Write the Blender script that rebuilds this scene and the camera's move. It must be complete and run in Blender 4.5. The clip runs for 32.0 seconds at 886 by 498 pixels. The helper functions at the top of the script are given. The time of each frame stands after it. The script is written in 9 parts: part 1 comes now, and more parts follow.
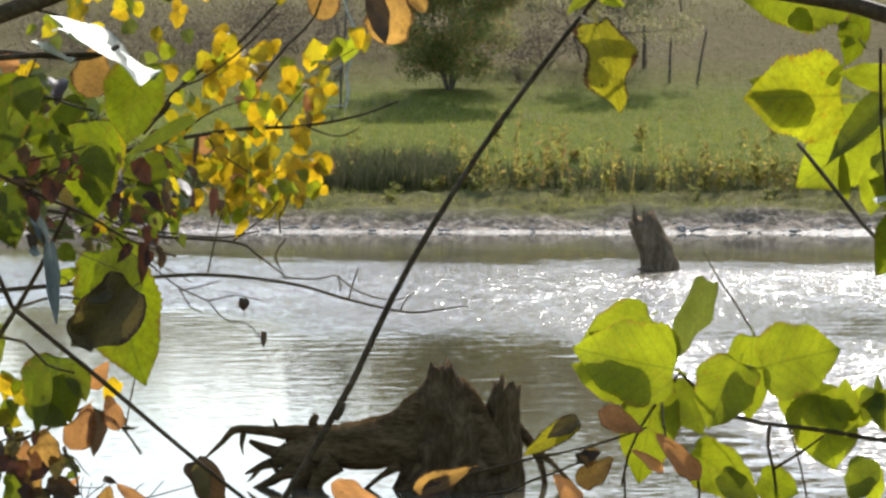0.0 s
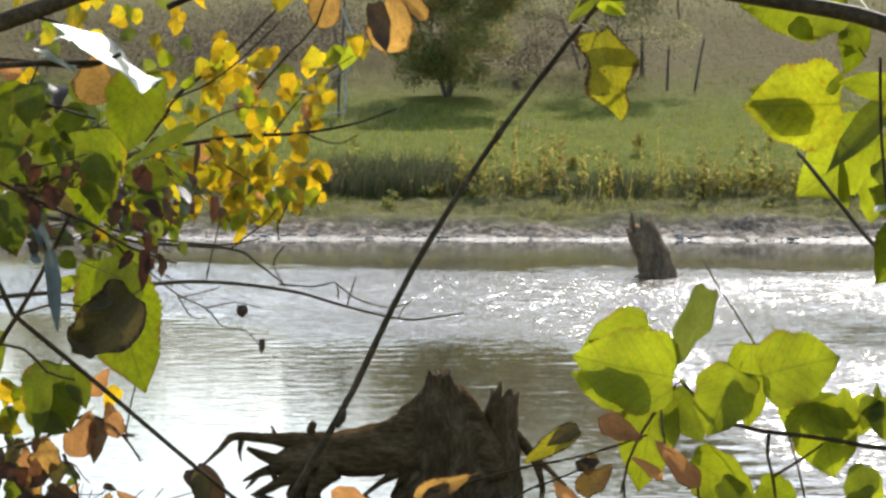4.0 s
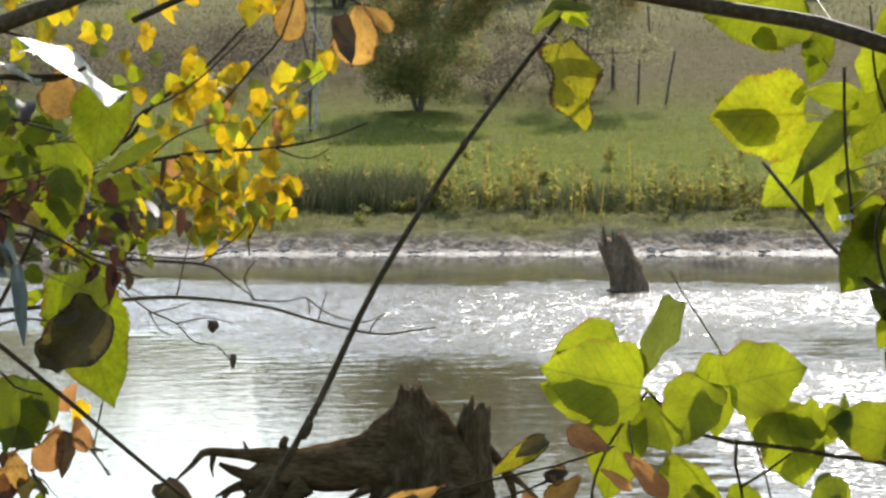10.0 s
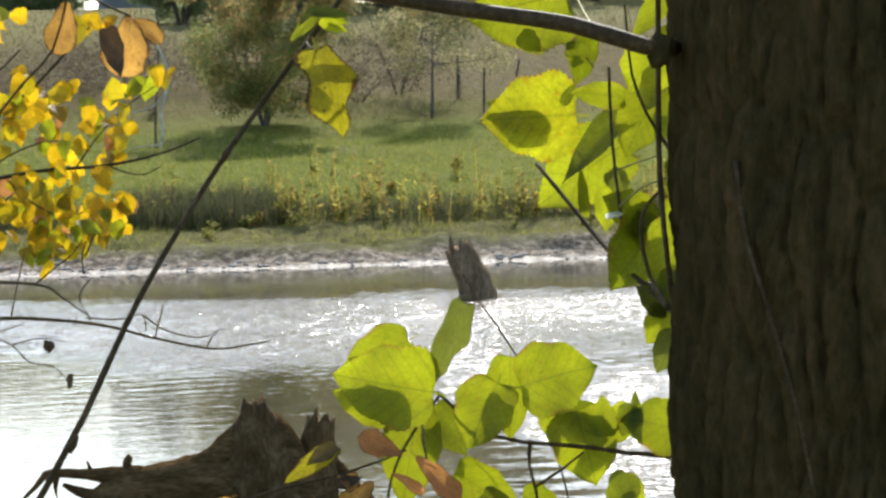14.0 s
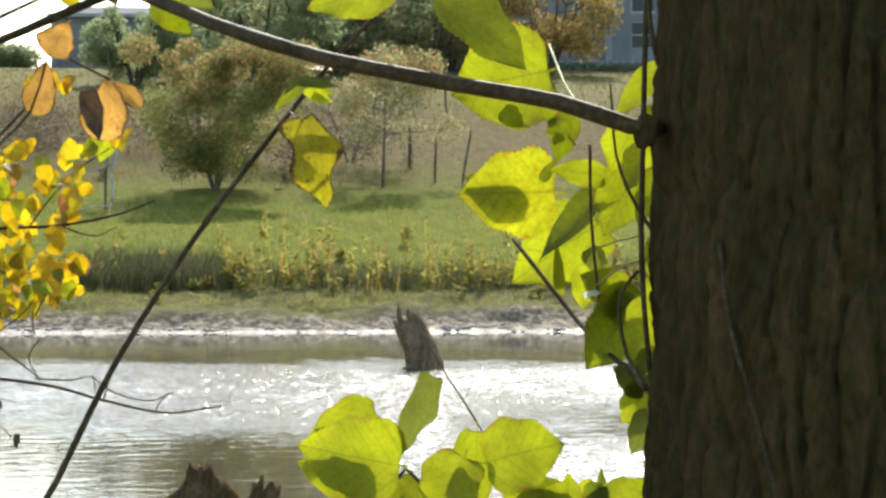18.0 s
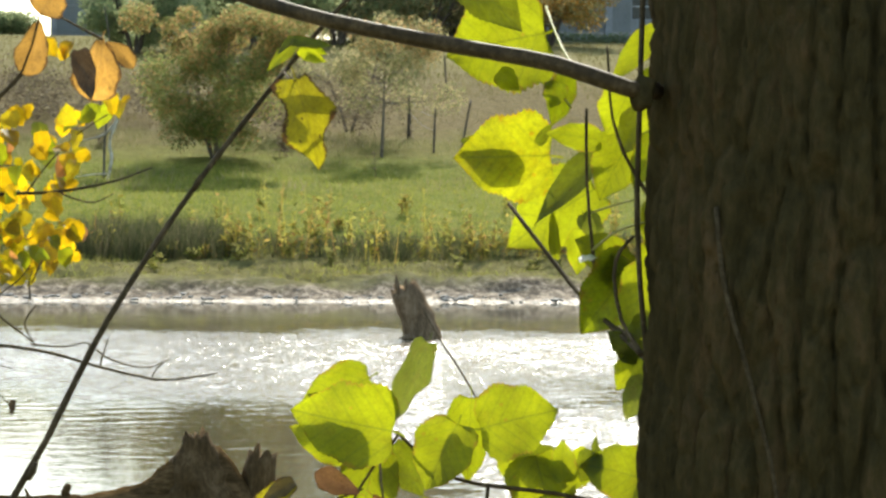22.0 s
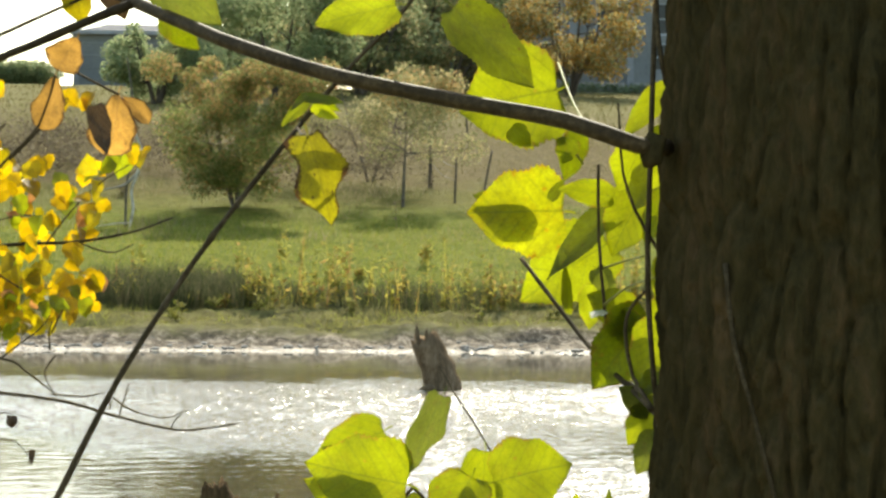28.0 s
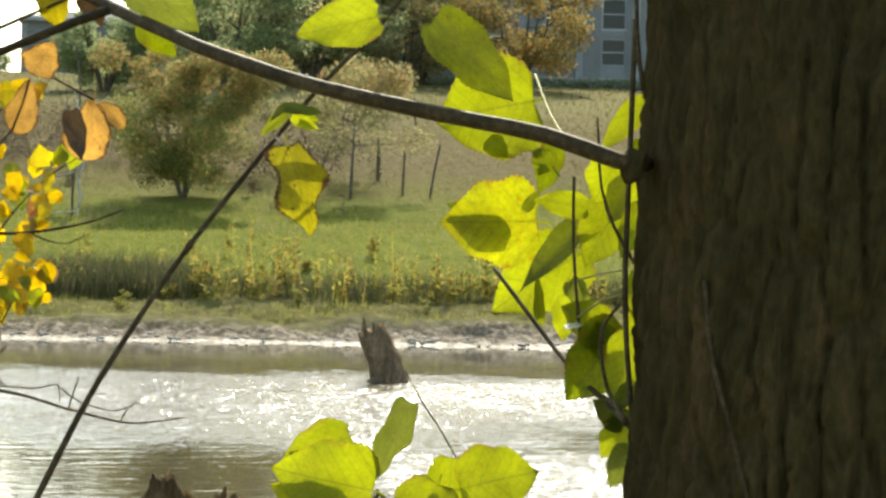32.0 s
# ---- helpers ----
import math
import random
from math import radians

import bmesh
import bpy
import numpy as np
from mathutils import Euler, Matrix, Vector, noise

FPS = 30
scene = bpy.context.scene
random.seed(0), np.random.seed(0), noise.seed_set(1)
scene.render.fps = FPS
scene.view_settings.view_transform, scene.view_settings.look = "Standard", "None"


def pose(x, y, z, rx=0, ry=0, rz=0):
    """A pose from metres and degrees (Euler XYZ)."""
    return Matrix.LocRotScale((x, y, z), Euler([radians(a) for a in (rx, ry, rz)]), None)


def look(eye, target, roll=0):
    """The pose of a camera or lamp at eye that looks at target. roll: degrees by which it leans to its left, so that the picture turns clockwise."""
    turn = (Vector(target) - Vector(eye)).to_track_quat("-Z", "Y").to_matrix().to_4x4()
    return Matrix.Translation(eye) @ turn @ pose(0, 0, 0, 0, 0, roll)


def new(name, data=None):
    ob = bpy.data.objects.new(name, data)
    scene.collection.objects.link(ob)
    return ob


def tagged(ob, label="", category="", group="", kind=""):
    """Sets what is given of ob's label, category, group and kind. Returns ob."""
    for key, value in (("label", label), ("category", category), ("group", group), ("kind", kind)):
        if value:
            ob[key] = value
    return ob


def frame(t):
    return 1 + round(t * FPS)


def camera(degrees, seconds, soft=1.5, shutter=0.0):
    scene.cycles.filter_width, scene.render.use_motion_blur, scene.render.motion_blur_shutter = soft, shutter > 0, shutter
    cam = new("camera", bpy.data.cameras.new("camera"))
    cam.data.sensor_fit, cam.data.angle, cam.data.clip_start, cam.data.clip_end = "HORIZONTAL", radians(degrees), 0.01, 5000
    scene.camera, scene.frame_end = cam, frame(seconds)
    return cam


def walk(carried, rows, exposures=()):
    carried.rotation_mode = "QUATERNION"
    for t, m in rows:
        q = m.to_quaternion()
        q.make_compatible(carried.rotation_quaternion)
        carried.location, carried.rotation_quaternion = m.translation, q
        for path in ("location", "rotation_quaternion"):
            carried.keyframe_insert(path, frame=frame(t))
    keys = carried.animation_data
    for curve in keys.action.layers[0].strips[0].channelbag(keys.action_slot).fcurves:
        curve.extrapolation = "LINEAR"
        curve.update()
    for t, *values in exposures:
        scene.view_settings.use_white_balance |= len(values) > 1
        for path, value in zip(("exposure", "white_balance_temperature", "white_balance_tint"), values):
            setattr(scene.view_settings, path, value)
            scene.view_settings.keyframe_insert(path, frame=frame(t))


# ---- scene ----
def stand(x, y, z, pitch, turn, lean):
    """Camera pose: pitch up, turn to the right, lean, in degrees."""
    return pose(x, y, z, 90 + pitch, 0, -turn) @ pose(0, 0, 0, 0, 0, lean)


cam = camera(19.77, 32.0, soft=2.7)
walk(cam, [
    (0.0, stand(-0.000, 0.000, 2.000, -2.811, -0.000, 0.117)),
    (0.5, stand(-0.003, 0.011, 1.999, -2.872, 0.005, 0.194)),
    (1.0, stand(-0.001, 0.020, 1.998, -2.940, -0.129, 0.295)),
    (1.5, stand(-0.003, 0.021, 1.999, -2.909, -0.172, 0.148)),
    (2.0, stand(-0.001, 0.022, 2.000, -2.880, -0.193, 0.104)),
    (2.5, stand(0.001, 0.014, 2.002, -2.900, -0.143, -0.090)),
    (3.0, stand(0.002, 0.004, 2.001, -2.888, -0.068, 0.060)),
    (3.5, stand(-0.001, -0.004, 2.001, -2.807, 0.009, 0.128)),
    (4.0, stand(-0.003, -0.005, 2.001, -2.650, 0.054, 0.182)),
    (4.5, stand(-0.002, -0.006, 2.001, -2.472, 0.111, 0.177)),
    (6.5, stand(0.002, -0.011, 2.003, -2.282, 0.179, 0.180)),
    (7.0, stand(0.000, -0.017, 2.002, -2.210, 0.150, 0.305)),
    (7.5, stand(-0.002, -0.015, 2.002, -2.179, 0.071, 0.291)),
    (8.0, stand(-0.003, -0.019, 2.003, -2.181, 0.055, 0.274)),
    (8.5, stand(-0.005, -0.018, 2.002, -2.087, 0.136, 0.313)),
    (9.0, stand(-0.004, -0.015, 2.001, -2.065, 0.228, 0.436)),
    (9.5, stand(-0.003, -0.011, 2.001, -2.183, 0.378, 0.350)),
    (10.0, stand(0.003, -0.007, 1.998, -2.315, 0.679, -0.094)),
    (10.5, stand(0.025, -0.003, 1.995, -2.430, 1.122, -0.731)),
    (11.0, stand(0.052, -0.005, 1.994, -2.504, 1.637, -1.358)),
    (11.5, stand(0.074, -0.016, 1.993, -2.624, 2.138, -2.116)),
    (12.0, stand(0.086, -0.018, 1.992, -2.777, 2.854, -2.280)),
    (12.5, stand(0.085, -0.018, 1.992, -2.896, 3.680, -2.327)),
    (13.0, stand(0.081, -0.021, 1.991, -2.763, 4.083, -2.147)),
    (13.5, stand(0.080, -0.021, 1.990, -2.438, 4.088, -2.008)),
    (14.0, stand(0.080, -0.018, 1.992, -2.108, 3.992, -1.658)),
    (14.5, stand(0.078, -0.020, 1.993, -1.779, 3.950, -1.531)),
    (16.5, stand(0.061, -0.013, 1.995, -1.000, 4.929, -0.263)),
    (17.0, stand(0.056, -0.009, 1.994, -0.765, 5.068, 0.052)),
    (17.5, stand(0.054, -0.005, 1.995, -0.593, 5.126, 0.027)),
    (18.0, stand(0.052, -0.005, 1.996, -0.551, 5.213, 0.024)),
    (18.5, stand(0.051, -0.004, 1.997, -0.511, 5.346, 0.088)),
    (19.0, stand(0.048, -0.004, 1.996, -0.673, 5.422, 0.205)),
    (19.5, stand(0.049, 0.005, 1.993, -0.858, 5.355, 0.424)),
    (20.0, stand(0.055, 0.011, 1.990, -1.089, 5.208, 0.510)),
    (20.5, stand(0.058, 0.019, 1.989, -1.298, 5.134, 0.435)),
    (21.0, stand(0.059, 0.016, 1.989, -1.270, 5.104, 0.455)),
    (21.5, stand(0.057, 0.010, 1.990, -1.283, 5.161, 0.394)),
    (22.0, stand(0.058, 0.015, 1.989, -1.216, 5.250, 0.440)),
    (22.5, stand(0.062, 0.017, 1.990, -1.144, 5.228, 0.406)),
    (23.0, stand(0.065, 0.018, 1.990, -0.909, 5.196, 0.407)),
    (23.5, stand(0.073, 0.015, 1.988, -0.779, 5.238, 0.235)),
    (24.0, stand(0.083, 0.011, 1.986, -0.722, 5.435, -0.036)),
    (24.5, stand(0.089, 0.003, 1.986, -0.717, 5.780, -0.240)),
    (26.5, stand(0.084, 0.001, 1.985, -0.418, 5.441, 0.512)),
    (27.0, stand(0.087, 0.000, 1.986, -0.383, 5.014, 0.353)),
    (27.5, stand(0.084, 0.000, 1.989, -0.262, 4.729, 0.384)),
    (28.0, stand(0.065, 0.001, 1.994, -0.096, 4.763, 0.575)),
    (28.5, stand(0.055, 0.001, 1.990, -0.085, 4.989, 0.821)),
    (29.0, stand(0.048, 0.001, 1.987, -0.189, 5.197, 0.971)),
    (29.5, stand(0.049, 0.001, 1.994, -0.305, 5.059, 0.954)),
    (30.0, stand(0.056, 0.002, 2.009, -0.320, 4.735, 0.795)),
    (30.5, stand(0.063, 0.001, 2.011, -0.208, 4.630, 0.719)),
    (31.0, stand(0.061, 0.001, 2.010, -0.003, 4.710, 1.098)),
    (31.5, stand(0.055, 0.001, 2.009, 0.157, 5.014, 1.198)),
    (32.0, stand(0.037, 0.003, 2.011, -0.254, 5.980, 1.307)),
], exposures=((0.0, 0.79, 6420, 9), (13.0, 0.93, 6450, 8), (20.0, 1.25, 6850, 4), (32.0, 1.19, 7500, 1)))

# ---- light ----
SUN_EL, SUN_AZ = 39.0, 12.0  # degrees above the horizon, degrees right of the view
world = bpy.data.worlds.new("sky")
scene.world = world
world.use_nodes = True
wn = world.node_tree
sky = wn.nodes.new("ShaderNodeTexSky")
sky.sky_type, sky.sun_disc = "NISHITA", False
sky.sun_elevation, sky.sun_rotation = radians(SUN_EL), radians(SUN_AZ)
sky.air_density, sky.dust_density, sky.ozone_density = 1.0, 1.2, 1.0
wn.links.new(sky.outputs[0], wn.nodes["Background"].inputs[0])
wn.nodes["Background"].inputs[1].default_value = 0.15
sun = new("sun", bpy.data.lights.new("sun", "SUN"))
sun.data.energy, sun.data.angle, sun.data.color = 2.7, radians(0.4), (1.0, 0.96, 0.9)
SUN_DIR = Vector((math.sin(radians(SUN_AZ)) * math.cos(radians(SUN_EL)), math.cos(radians(SUN_AZ)) * math.cos(radians(SUN_EL)), math.sin(radians(SUN_EL))))
sun.matrix_world = look(tuple(SUN_DIR * 100), (0, 0, 0))


# ---- materials ----
def mat_base(name, rough=0.8, spec=0.5):
    m = bpy.data.materials.new(name)
    m.use_nodes = True
    b = m.node_tree.nodes["Principled BSDF"]
    b.inputs["Roughness"].default_value = rough
    b.inputs["Specular IOR Level"].default_value = spec
    return m, m.node_tree, b


def nd(nt, kind, **kw):
    n = nt.nodes.new(kind)
    for k, v in kw.items():
        n.inputs[k.replace("_", " ")].default_value = v
    return n


def ramp(nt, src, stops):
    r = nt.nodes.new("ShaderNodeValToRGB")
    el = r.color_ramp.elements
    while len(el) < len(stops):
        el.new(0.5)
    for e, (p, c) in zip(el, stops):
        e.position, e.color = p, (*c, 1)
    nt.links.new(src, r.inputs[0])
    return r


def surface(name, dark, mid, light, scale=8.0, fine=60.0, rough=0.85, bump=0.3, dist=0.01, stretch=(1, 1, 1), per=0.25, sheen=0.1):
    """A rough natural surface: two scales of noise, bump, and a shift of tone from piece to piece."""
    m, nt, b = mat_base(name, rough, sheen)
    tc = nt.nodes.new("ShaderNodeTexCoord")
    mp = nt.nodes.new("ShaderNodeMapping")
    mp.inputs["Scale"].default_value = stretch
    nt.links.new(tc.outputs["Object"], mp.inputs[0])
    n1 = nd(nt, "ShaderNodeTexNoise", Scale=scale, Detail=6.0, Roughness=0.65)
    n2 = nd(nt, "ShaderNodeTexNoise", Scale=fine, Detail=4.0, Roughness=0.7)
    for n in (n1, n2):
        nt.links.new(mp.outputs[0], n.inputs["Vector"])
    mix = nt.nodes.new("ShaderNodeMath")
    mix.operation = "MULTIPLY_ADD"
    mix.inputs[1].default_value = 0.45
    nt.links.new(n2.outputs[0], mix.inputs[0])
    half = nt.nodes.new("ShaderNodeMath")
    half.operation = "MULTIPLY"
    half.inputs[1].default_value = 0.55
    nt.links.new(n1.outputs[0], half.inputs[0])
    nt.links.new(half.outputs[0], mix.inputs[2])
    r = ramp(nt, mix.outputs[0], [(0.34, dark), (0.5, mid), (0.66, light)])
    oi = nt.nodes.new("ShaderNodeObjectInfo")
    hs = nt.nodes.new("ShaderNodeHueSaturation")
    mr = nt.nodes.new("ShaderNodeMapRange")
    mr.inputs[3].default_value, mr.inputs[4].default_value = 1 - per, 1 + per
    nt.links.new(oi.outputs["Random"], mr.inputs[0])
    nt.links.new(mr.outputs[0], hs.inputs["Value"])
    nt.links.new(r.outputs[0], hs.inputs["Color"])
    nt.links.new(hs.outputs[0], b.inputs["Base Color"])
    bp = nd(nt, "ShaderNodeBump", Strength=bump, Distance=dist)
    nt.links.new(mix.outputs[0], bp.inputs["Height"])
    nt.links.new(bp.outputs[0], b.inputs["Normal"])
    return m


def leaf_material(name, face, through_c, spot, spots=0.35, share=0.6, gloss=0.45, tone=0.25, rim=0.0, sheen=0.3, mottle=0.7):
    """A thin leaf: light passes through it; veins, blotches, and its own shift of tone."""
    m, nt, b = mat_base(name, gloss, sheen)
    uv = nt.nodes.new("ShaderNodeUVMap")
    sep = nt.nodes.new("ShaderNodeSeparateXYZ")
    nt.links.new(uv.outputs[0], sep.inputs[0])

    def mth(op, a, c, d=None):
        n = nt.nodes.new("ShaderNodeMath")
        n.operation = op
        for i, v in enumerate((a, c, d)):
            if v is None:
                continue
            if isinstance(v, (int, float)):
                n.inputs[i].default_value = v
            else:
                nt.links.new(v, n.inputs[i])
        return n.outputs[0]

    au = mth("ABSOLUTE", mth("SUBTRACT", sep.outputs[0], 0.5), 0)
    side = mth("ABSOLUTE", mth("SUBTRACT", mth("FRACT", mth("MULTIPLY", mth("SUBTRACT", sep.outputs[1], mth("MULTIPLY", au, 0.75)), 6.5), 0), 0.5), 0)
    rib = mth("MULTIPLY", mth("SUBTRACT", 1.0, mth("MINIMUM", mth("DIVIDE", side, 0.12), 1.0)), 0.7)
    vein = mth("MAXIMUM", mth("LESS_THAN", au, 0.011), rib)
    oi = nt.nodes.new("ShaderNodeObjectInfo")
    tc = nt.nodes.new("ShaderNodeTexCoord")
    add = nt.nodes.new("ShaderNodeVectorMath")
    nt.links.new(tc.outputs["UV"], add.inputs[0])
    cmb = nt.nodes.new("ShaderNodeCombineXYZ")
    nt.links.new(mth("MULTIPLY", oi.outputs["Random"], 50.0), cmb.inputs[0])
    nt.links.new(cmb.outputs[0], add.inputs[1])
    nz = nd(nt, "ShaderNodeTexNoise", Scale=3.5, Detail=7.0, Roughness=0.72)
    nf = nd(nt, "ShaderNodeTexNoise", Scale=15.0, Detail=6.0, Roughness=0.75)
    for n in (nz, nf):
        nt.links.new(add.outputs[0], n.inputs["Vector"])
    blot = ramp(nt, nz.outputs[0], [(0.5, (0, 0, 0)), (0.72, (spots, spots, spots))])
    speck = nd(nt, "ShaderNodeTexVoronoi", Scale=9.0)  # small dead specks, few and uneven
    net = nt.nodes.new("ShaderNodeTexVoronoi")  # the fine net between the ribs
    net.feature = "DISTANCE_TO_EDGE"
    net.inputs["Scale"].default_value = 26.0
    for n in (speck, net):
        nt.links.new(add.outputs[0], n.inputs["Vector"])
    sc = nt.nodes.new("ShaderNodeSeparateColor")
    nt.links.new(speck.outputs["Color"], sc.inputs[0])
    dot = mth("MULTIPLY", mth("LESS_THAN", speck.outputs["Distance"], mth("MULTIPLY", sc.outputs[0], 0.26)), mth("GREATER_THAN", sc.outputs[1], 1.0 - 0.5 * spots))
    blotch = mth("MAXIMUM", blot.outputs[0], mth("MULTIPLY", dot, 0.85))
    nets = nt.nodes.new("ShaderNodeMapRange")
    nets.inputs[1].default_value, nets.inputs[2].default_value = 0.0, 0.09
    nets.inputs[3].default_value, nets.inputs[4].default_value = 0.82, 1.0
    nt.links.new(net.outputs["Distance"], nets.inputs[0])
    broad = nd(nt, "ShaderNodeTexNoise", Scale=1.6, Detail=3.0, Roughness=0.55)
    nt.links.new(add.outputs[0], broad.inputs["Vector"])
    fade = nt.nodes.new("ShaderNodeMapRange")  # slow change of tone over the blade
    fade.inputs[1].default_value, fade.inputs[2].default_value = 0.3, 0.7
    fade.inputs[3].default_value, fade.inputs[4].default_value = 0.72, 1.22
    nt.links.new(broad.outputs[0], fade.inputs[0])
    worn = mth("MULTIPLY", nets.outputs[0], fade.outputs[0])
    if rim:  # withered margin, uneven
        ed = nt.nodes.new("ShaderNodeUVMap")
        ed.uv_map = "Edge"
        es = nt.nodes.new("ShaderNodeSeparateXYZ")
        nt.links.new(ed.outputs[0], es.inputs[0])
        er = nt.nodes.new("ShaderNodeMapRange")
        er.inputs[1].default_value, er.inputs[2].default_value = 1.0 - rim * 0.5, 1.0 - rim * 0.2
        nt.links.new(mth("ADD", es.outputs[0], mth("MULTIPLY", mth("SUBTRACT", nz.outputs[0], 0.5), 0.9)), er.inputs[0])
        blotch = mth("MAXIMUM", blotch, er.outputs[0])
    hs = nt.nodes.new("ShaderNodeHueSaturation")
    mr = nt.nodes.new("ShaderNodeMapRange")
    mr.inputs[3].default_value, mr.inputs[4].default_value = 1 - tone, 1 + tone
    nt.links.new(oi.outputs["Random"], mr.inputs[0])
    nt.links.new(mr.outputs[0], hs.inputs["Value"])

    def tinted(col, veincol):
        a = nt.nodes.new("ShaderNodeMix")
        a.data_type = "RGBA"
        nt.links.new(blotch, a.inputs[0])
        a.inputs[6].default_value, a.inputs[7].default_value = (*col, 1), (*spot, 1)
        c = nt.nodes.new("ShaderNodeMix")
        c.data_type = "RGBA"
        nt.links.new(vein, c.inputs[0])
        nt.links.new(a.outputs[2], c.inputs[6])
        c.inputs[7].default_value = (*veincol, 1)
        d = nt.nodes.new("ShaderNodeMix")
        d.data_type, d.blend_type = "RGBA", "OVERLAY"
        d.inputs[0].default_value = mottle
        nt.links.new(c.outputs[2], d.inputs[6])
        nt.links.new(nf.outputs[0], d.inputs[7])
        e = nt.nodes.new("ShaderNodeVectorMath")
        e.operation = "SCALE"
        nt.links.new(d.outputs[2], e.inputs[0])
        nt.links.new(worn, e.inputs["Scale"])
        return e.outputs[0]

    nt.links.new(tinted(face, [v * 1.35 + 0.02 for v in face]), hs.inputs["Color"])
    nt.links.new(hs.outputs[0], b.inputs["Base Color"])
    tr = nt.nodes.new("ShaderNodeBsdfTranslucent")
    h2 = nt.nodes.new("ShaderNodeHueSaturation")
    nt.links.new(mr.outputs[0], h2.inputs["Value"])
    nt.links.new(tinted(through_c, [v * 0.6 for v in through_c]), h2.inputs["Color"])
    nt.links.new(h2.outputs[0], tr.inputs[0])
    ms = nt.nodes.new("ShaderNodeMixShader")
    ms.inputs[0].default_value = share
    nt.links.new(b.outputs[0], ms.inputs[1])
    nt.links.new(tr.outputs[0], ms.inputs[2])
    nt.links.new(ms.outputs[0], nt.nodes["Material Output"].inputs[0])
    bp = nd(nt, "ShaderNodeBump", Strength=0.35, Distance=0.002)
    nt.links.new(mth("ADD", mth("MULTIPLY", vein, 0.6), nf.outputs[0]), bp.inputs["Height"])
    nt.links.new(bp.outputs[0], b.inputs["Normal"])
    return m


LEAF = {
    "lime": leaf_material("leaf_lime", (0.1, 0.135, 0.012), (0.375, 0.41, 0.012), (0.31, 0.23, 0.02), 0.3, mottle=0.4, rim=0.1),
    "green": leaf_material("leaf_green", (0.06, 0.08, 0.008), (0.22, 0.26, 0.006), (0.2, 0.15, 0.01), 0.6, rim=0.2),
    "moss": leaf_material("leaf_moss", (0.043, 0.056, 0.008), (0.12, 0.15, 0.006), (0.17, 0.11, 0.012), 0.6, share=0.5, rim=0.2),
    # colour of a shaded leaf; some dark leaves stand in for cast shadow
    "dark": leaf_material("leaf_dark", (0.06, 0.075, 0.01), (0.19, 0.215, 0.008), (0.1, 0.065, 0.015), 0.4, share=0.45),
    "olive": leaf_material("leaf_olive", (0.075, 0.09, 0.015), (0.2, 0.225, 0.022), (0.15, 0.1, 0.03), 0.5, share=0.5),
    "spotted": leaf_material("leaf_spotted", (0.12, 0.125, 0.012), (0.36, 0.36, 0.01), (0.3, 0.19, 0.008), 0.6, rim=0.08),
    "withered": leaf_material("leaf_withered", (0.13, 0.11, 0.012), (0.42, 0.37, 0.013), (0.07, 0.035, 0.012), 0.45, rim=0.4),
    "umber": leaf_material("leaf_umber", (0.1, 0.075, 0.028), (0.17, 0.125, 0.024), (0.05, 0.032, 0.015), 0.6, share=0.4, rim=0.3),
    "yellow": leaf_material("leaf_yellow", (0.28, 0.19, 0.012), (0.72, 0.46, 0.01), (0.5, 0.2, 0.012), 0.7, tone=0.42),
    "golden": leaf_material("leaf_golden", (0.2, 0.165, 0.012), (0.54, 0.42, 0.01), (0.5, 0.26, 0.012), 0.6, tone=0.42),
    "orange": leaf_material("leaf_orange", (0.42, 0.155, 0.07), (0.72, 0.34, 0.1), (0.2, 0.08, 0.025), 0.5, share=0.5, rim=0.15),
    "tan": leaf_material("leaf_tan", (0.22, 0.125, 0.045), (0.56, 0.3, 0.06), (0.1, 0.05, 0.018), 0.6, share=0.5, rim=0.35),
    "brown": leaf_material("leaf_brown", (0.06, 0.038, 0.02), (0.09, 0.05, 0.018), (0.03, 0.02, 0.012), 0.6, share=0.25),
    "red": leaf_material("leaf_red", (0.06, 0.03, 0.018), (0.12, 0.04, 0.016), (0.025, 0.012, 0.008), 0.7, share=0.3),
    "grey": leaf_material("leaf_grey", (0.13, 0.155, 0.15), (0.12, 0.14, 0.12), (0.05, 0.05, 0.045), 0.6, share=0.3),
    "shiny": leaf_material("leaf_shiny", (0.18, 0.21, 0.09), (0.3, 0.35, 0.05), (0.2, 0.16, 0.05), 0.2, share=0.1, gloss=0.42, sheen=1.0),
}
BARK = surface("bark", (0.02, 0.016, 0.0075), (0.048, 0.036, 0.0148), (0.088, 0.054, 0.025), 12, 110, 0.92, 1.0, 0.01, (1, 1, 0.4), sheen=0.0)
LIMB = surface("limb_bark", (0.02, 0.013, 0.005), (0.06, 0.039, 0.017), (0.125, 0.084, 0.042), 30, 170, 0.62, 0.6, 0.003, sheen=0.12)
TWIG = surface("twig_bark", (0.03, 0.02, 0.009), (0.068, 0.048, 0.024), (0.14, 0.1, 0.055), 40, 200, 0.75, 0.3, 0.001, sheen=0.05)
GREENSTEM = surface("green_stem", (0.14, 0.13, 0.03), (0.25, 0.24, 0.06), (0.36, 0.33, 0.1), 40, 200, 0.5, 0.2, 0.001)
STUMPBARK = surface("dark_wet_wood", (0.032, 0.020, 0.008), (0.084, 0.052, 0.022), (0.174, 0.112, 0.055), 9, 50, 0.8, 0.8, 0.02, (1, 1, 0.22), sheen=0.05)
DRIFT = surface("driftwood", (0.028, 0.017, 0.007), (0.084, 0.052, 0.022), (0.189, 0.117, 0.056), 7, 40, 0.85, 0.5, 0.02, (0.4, 1, 1.6), sheen=0.0)
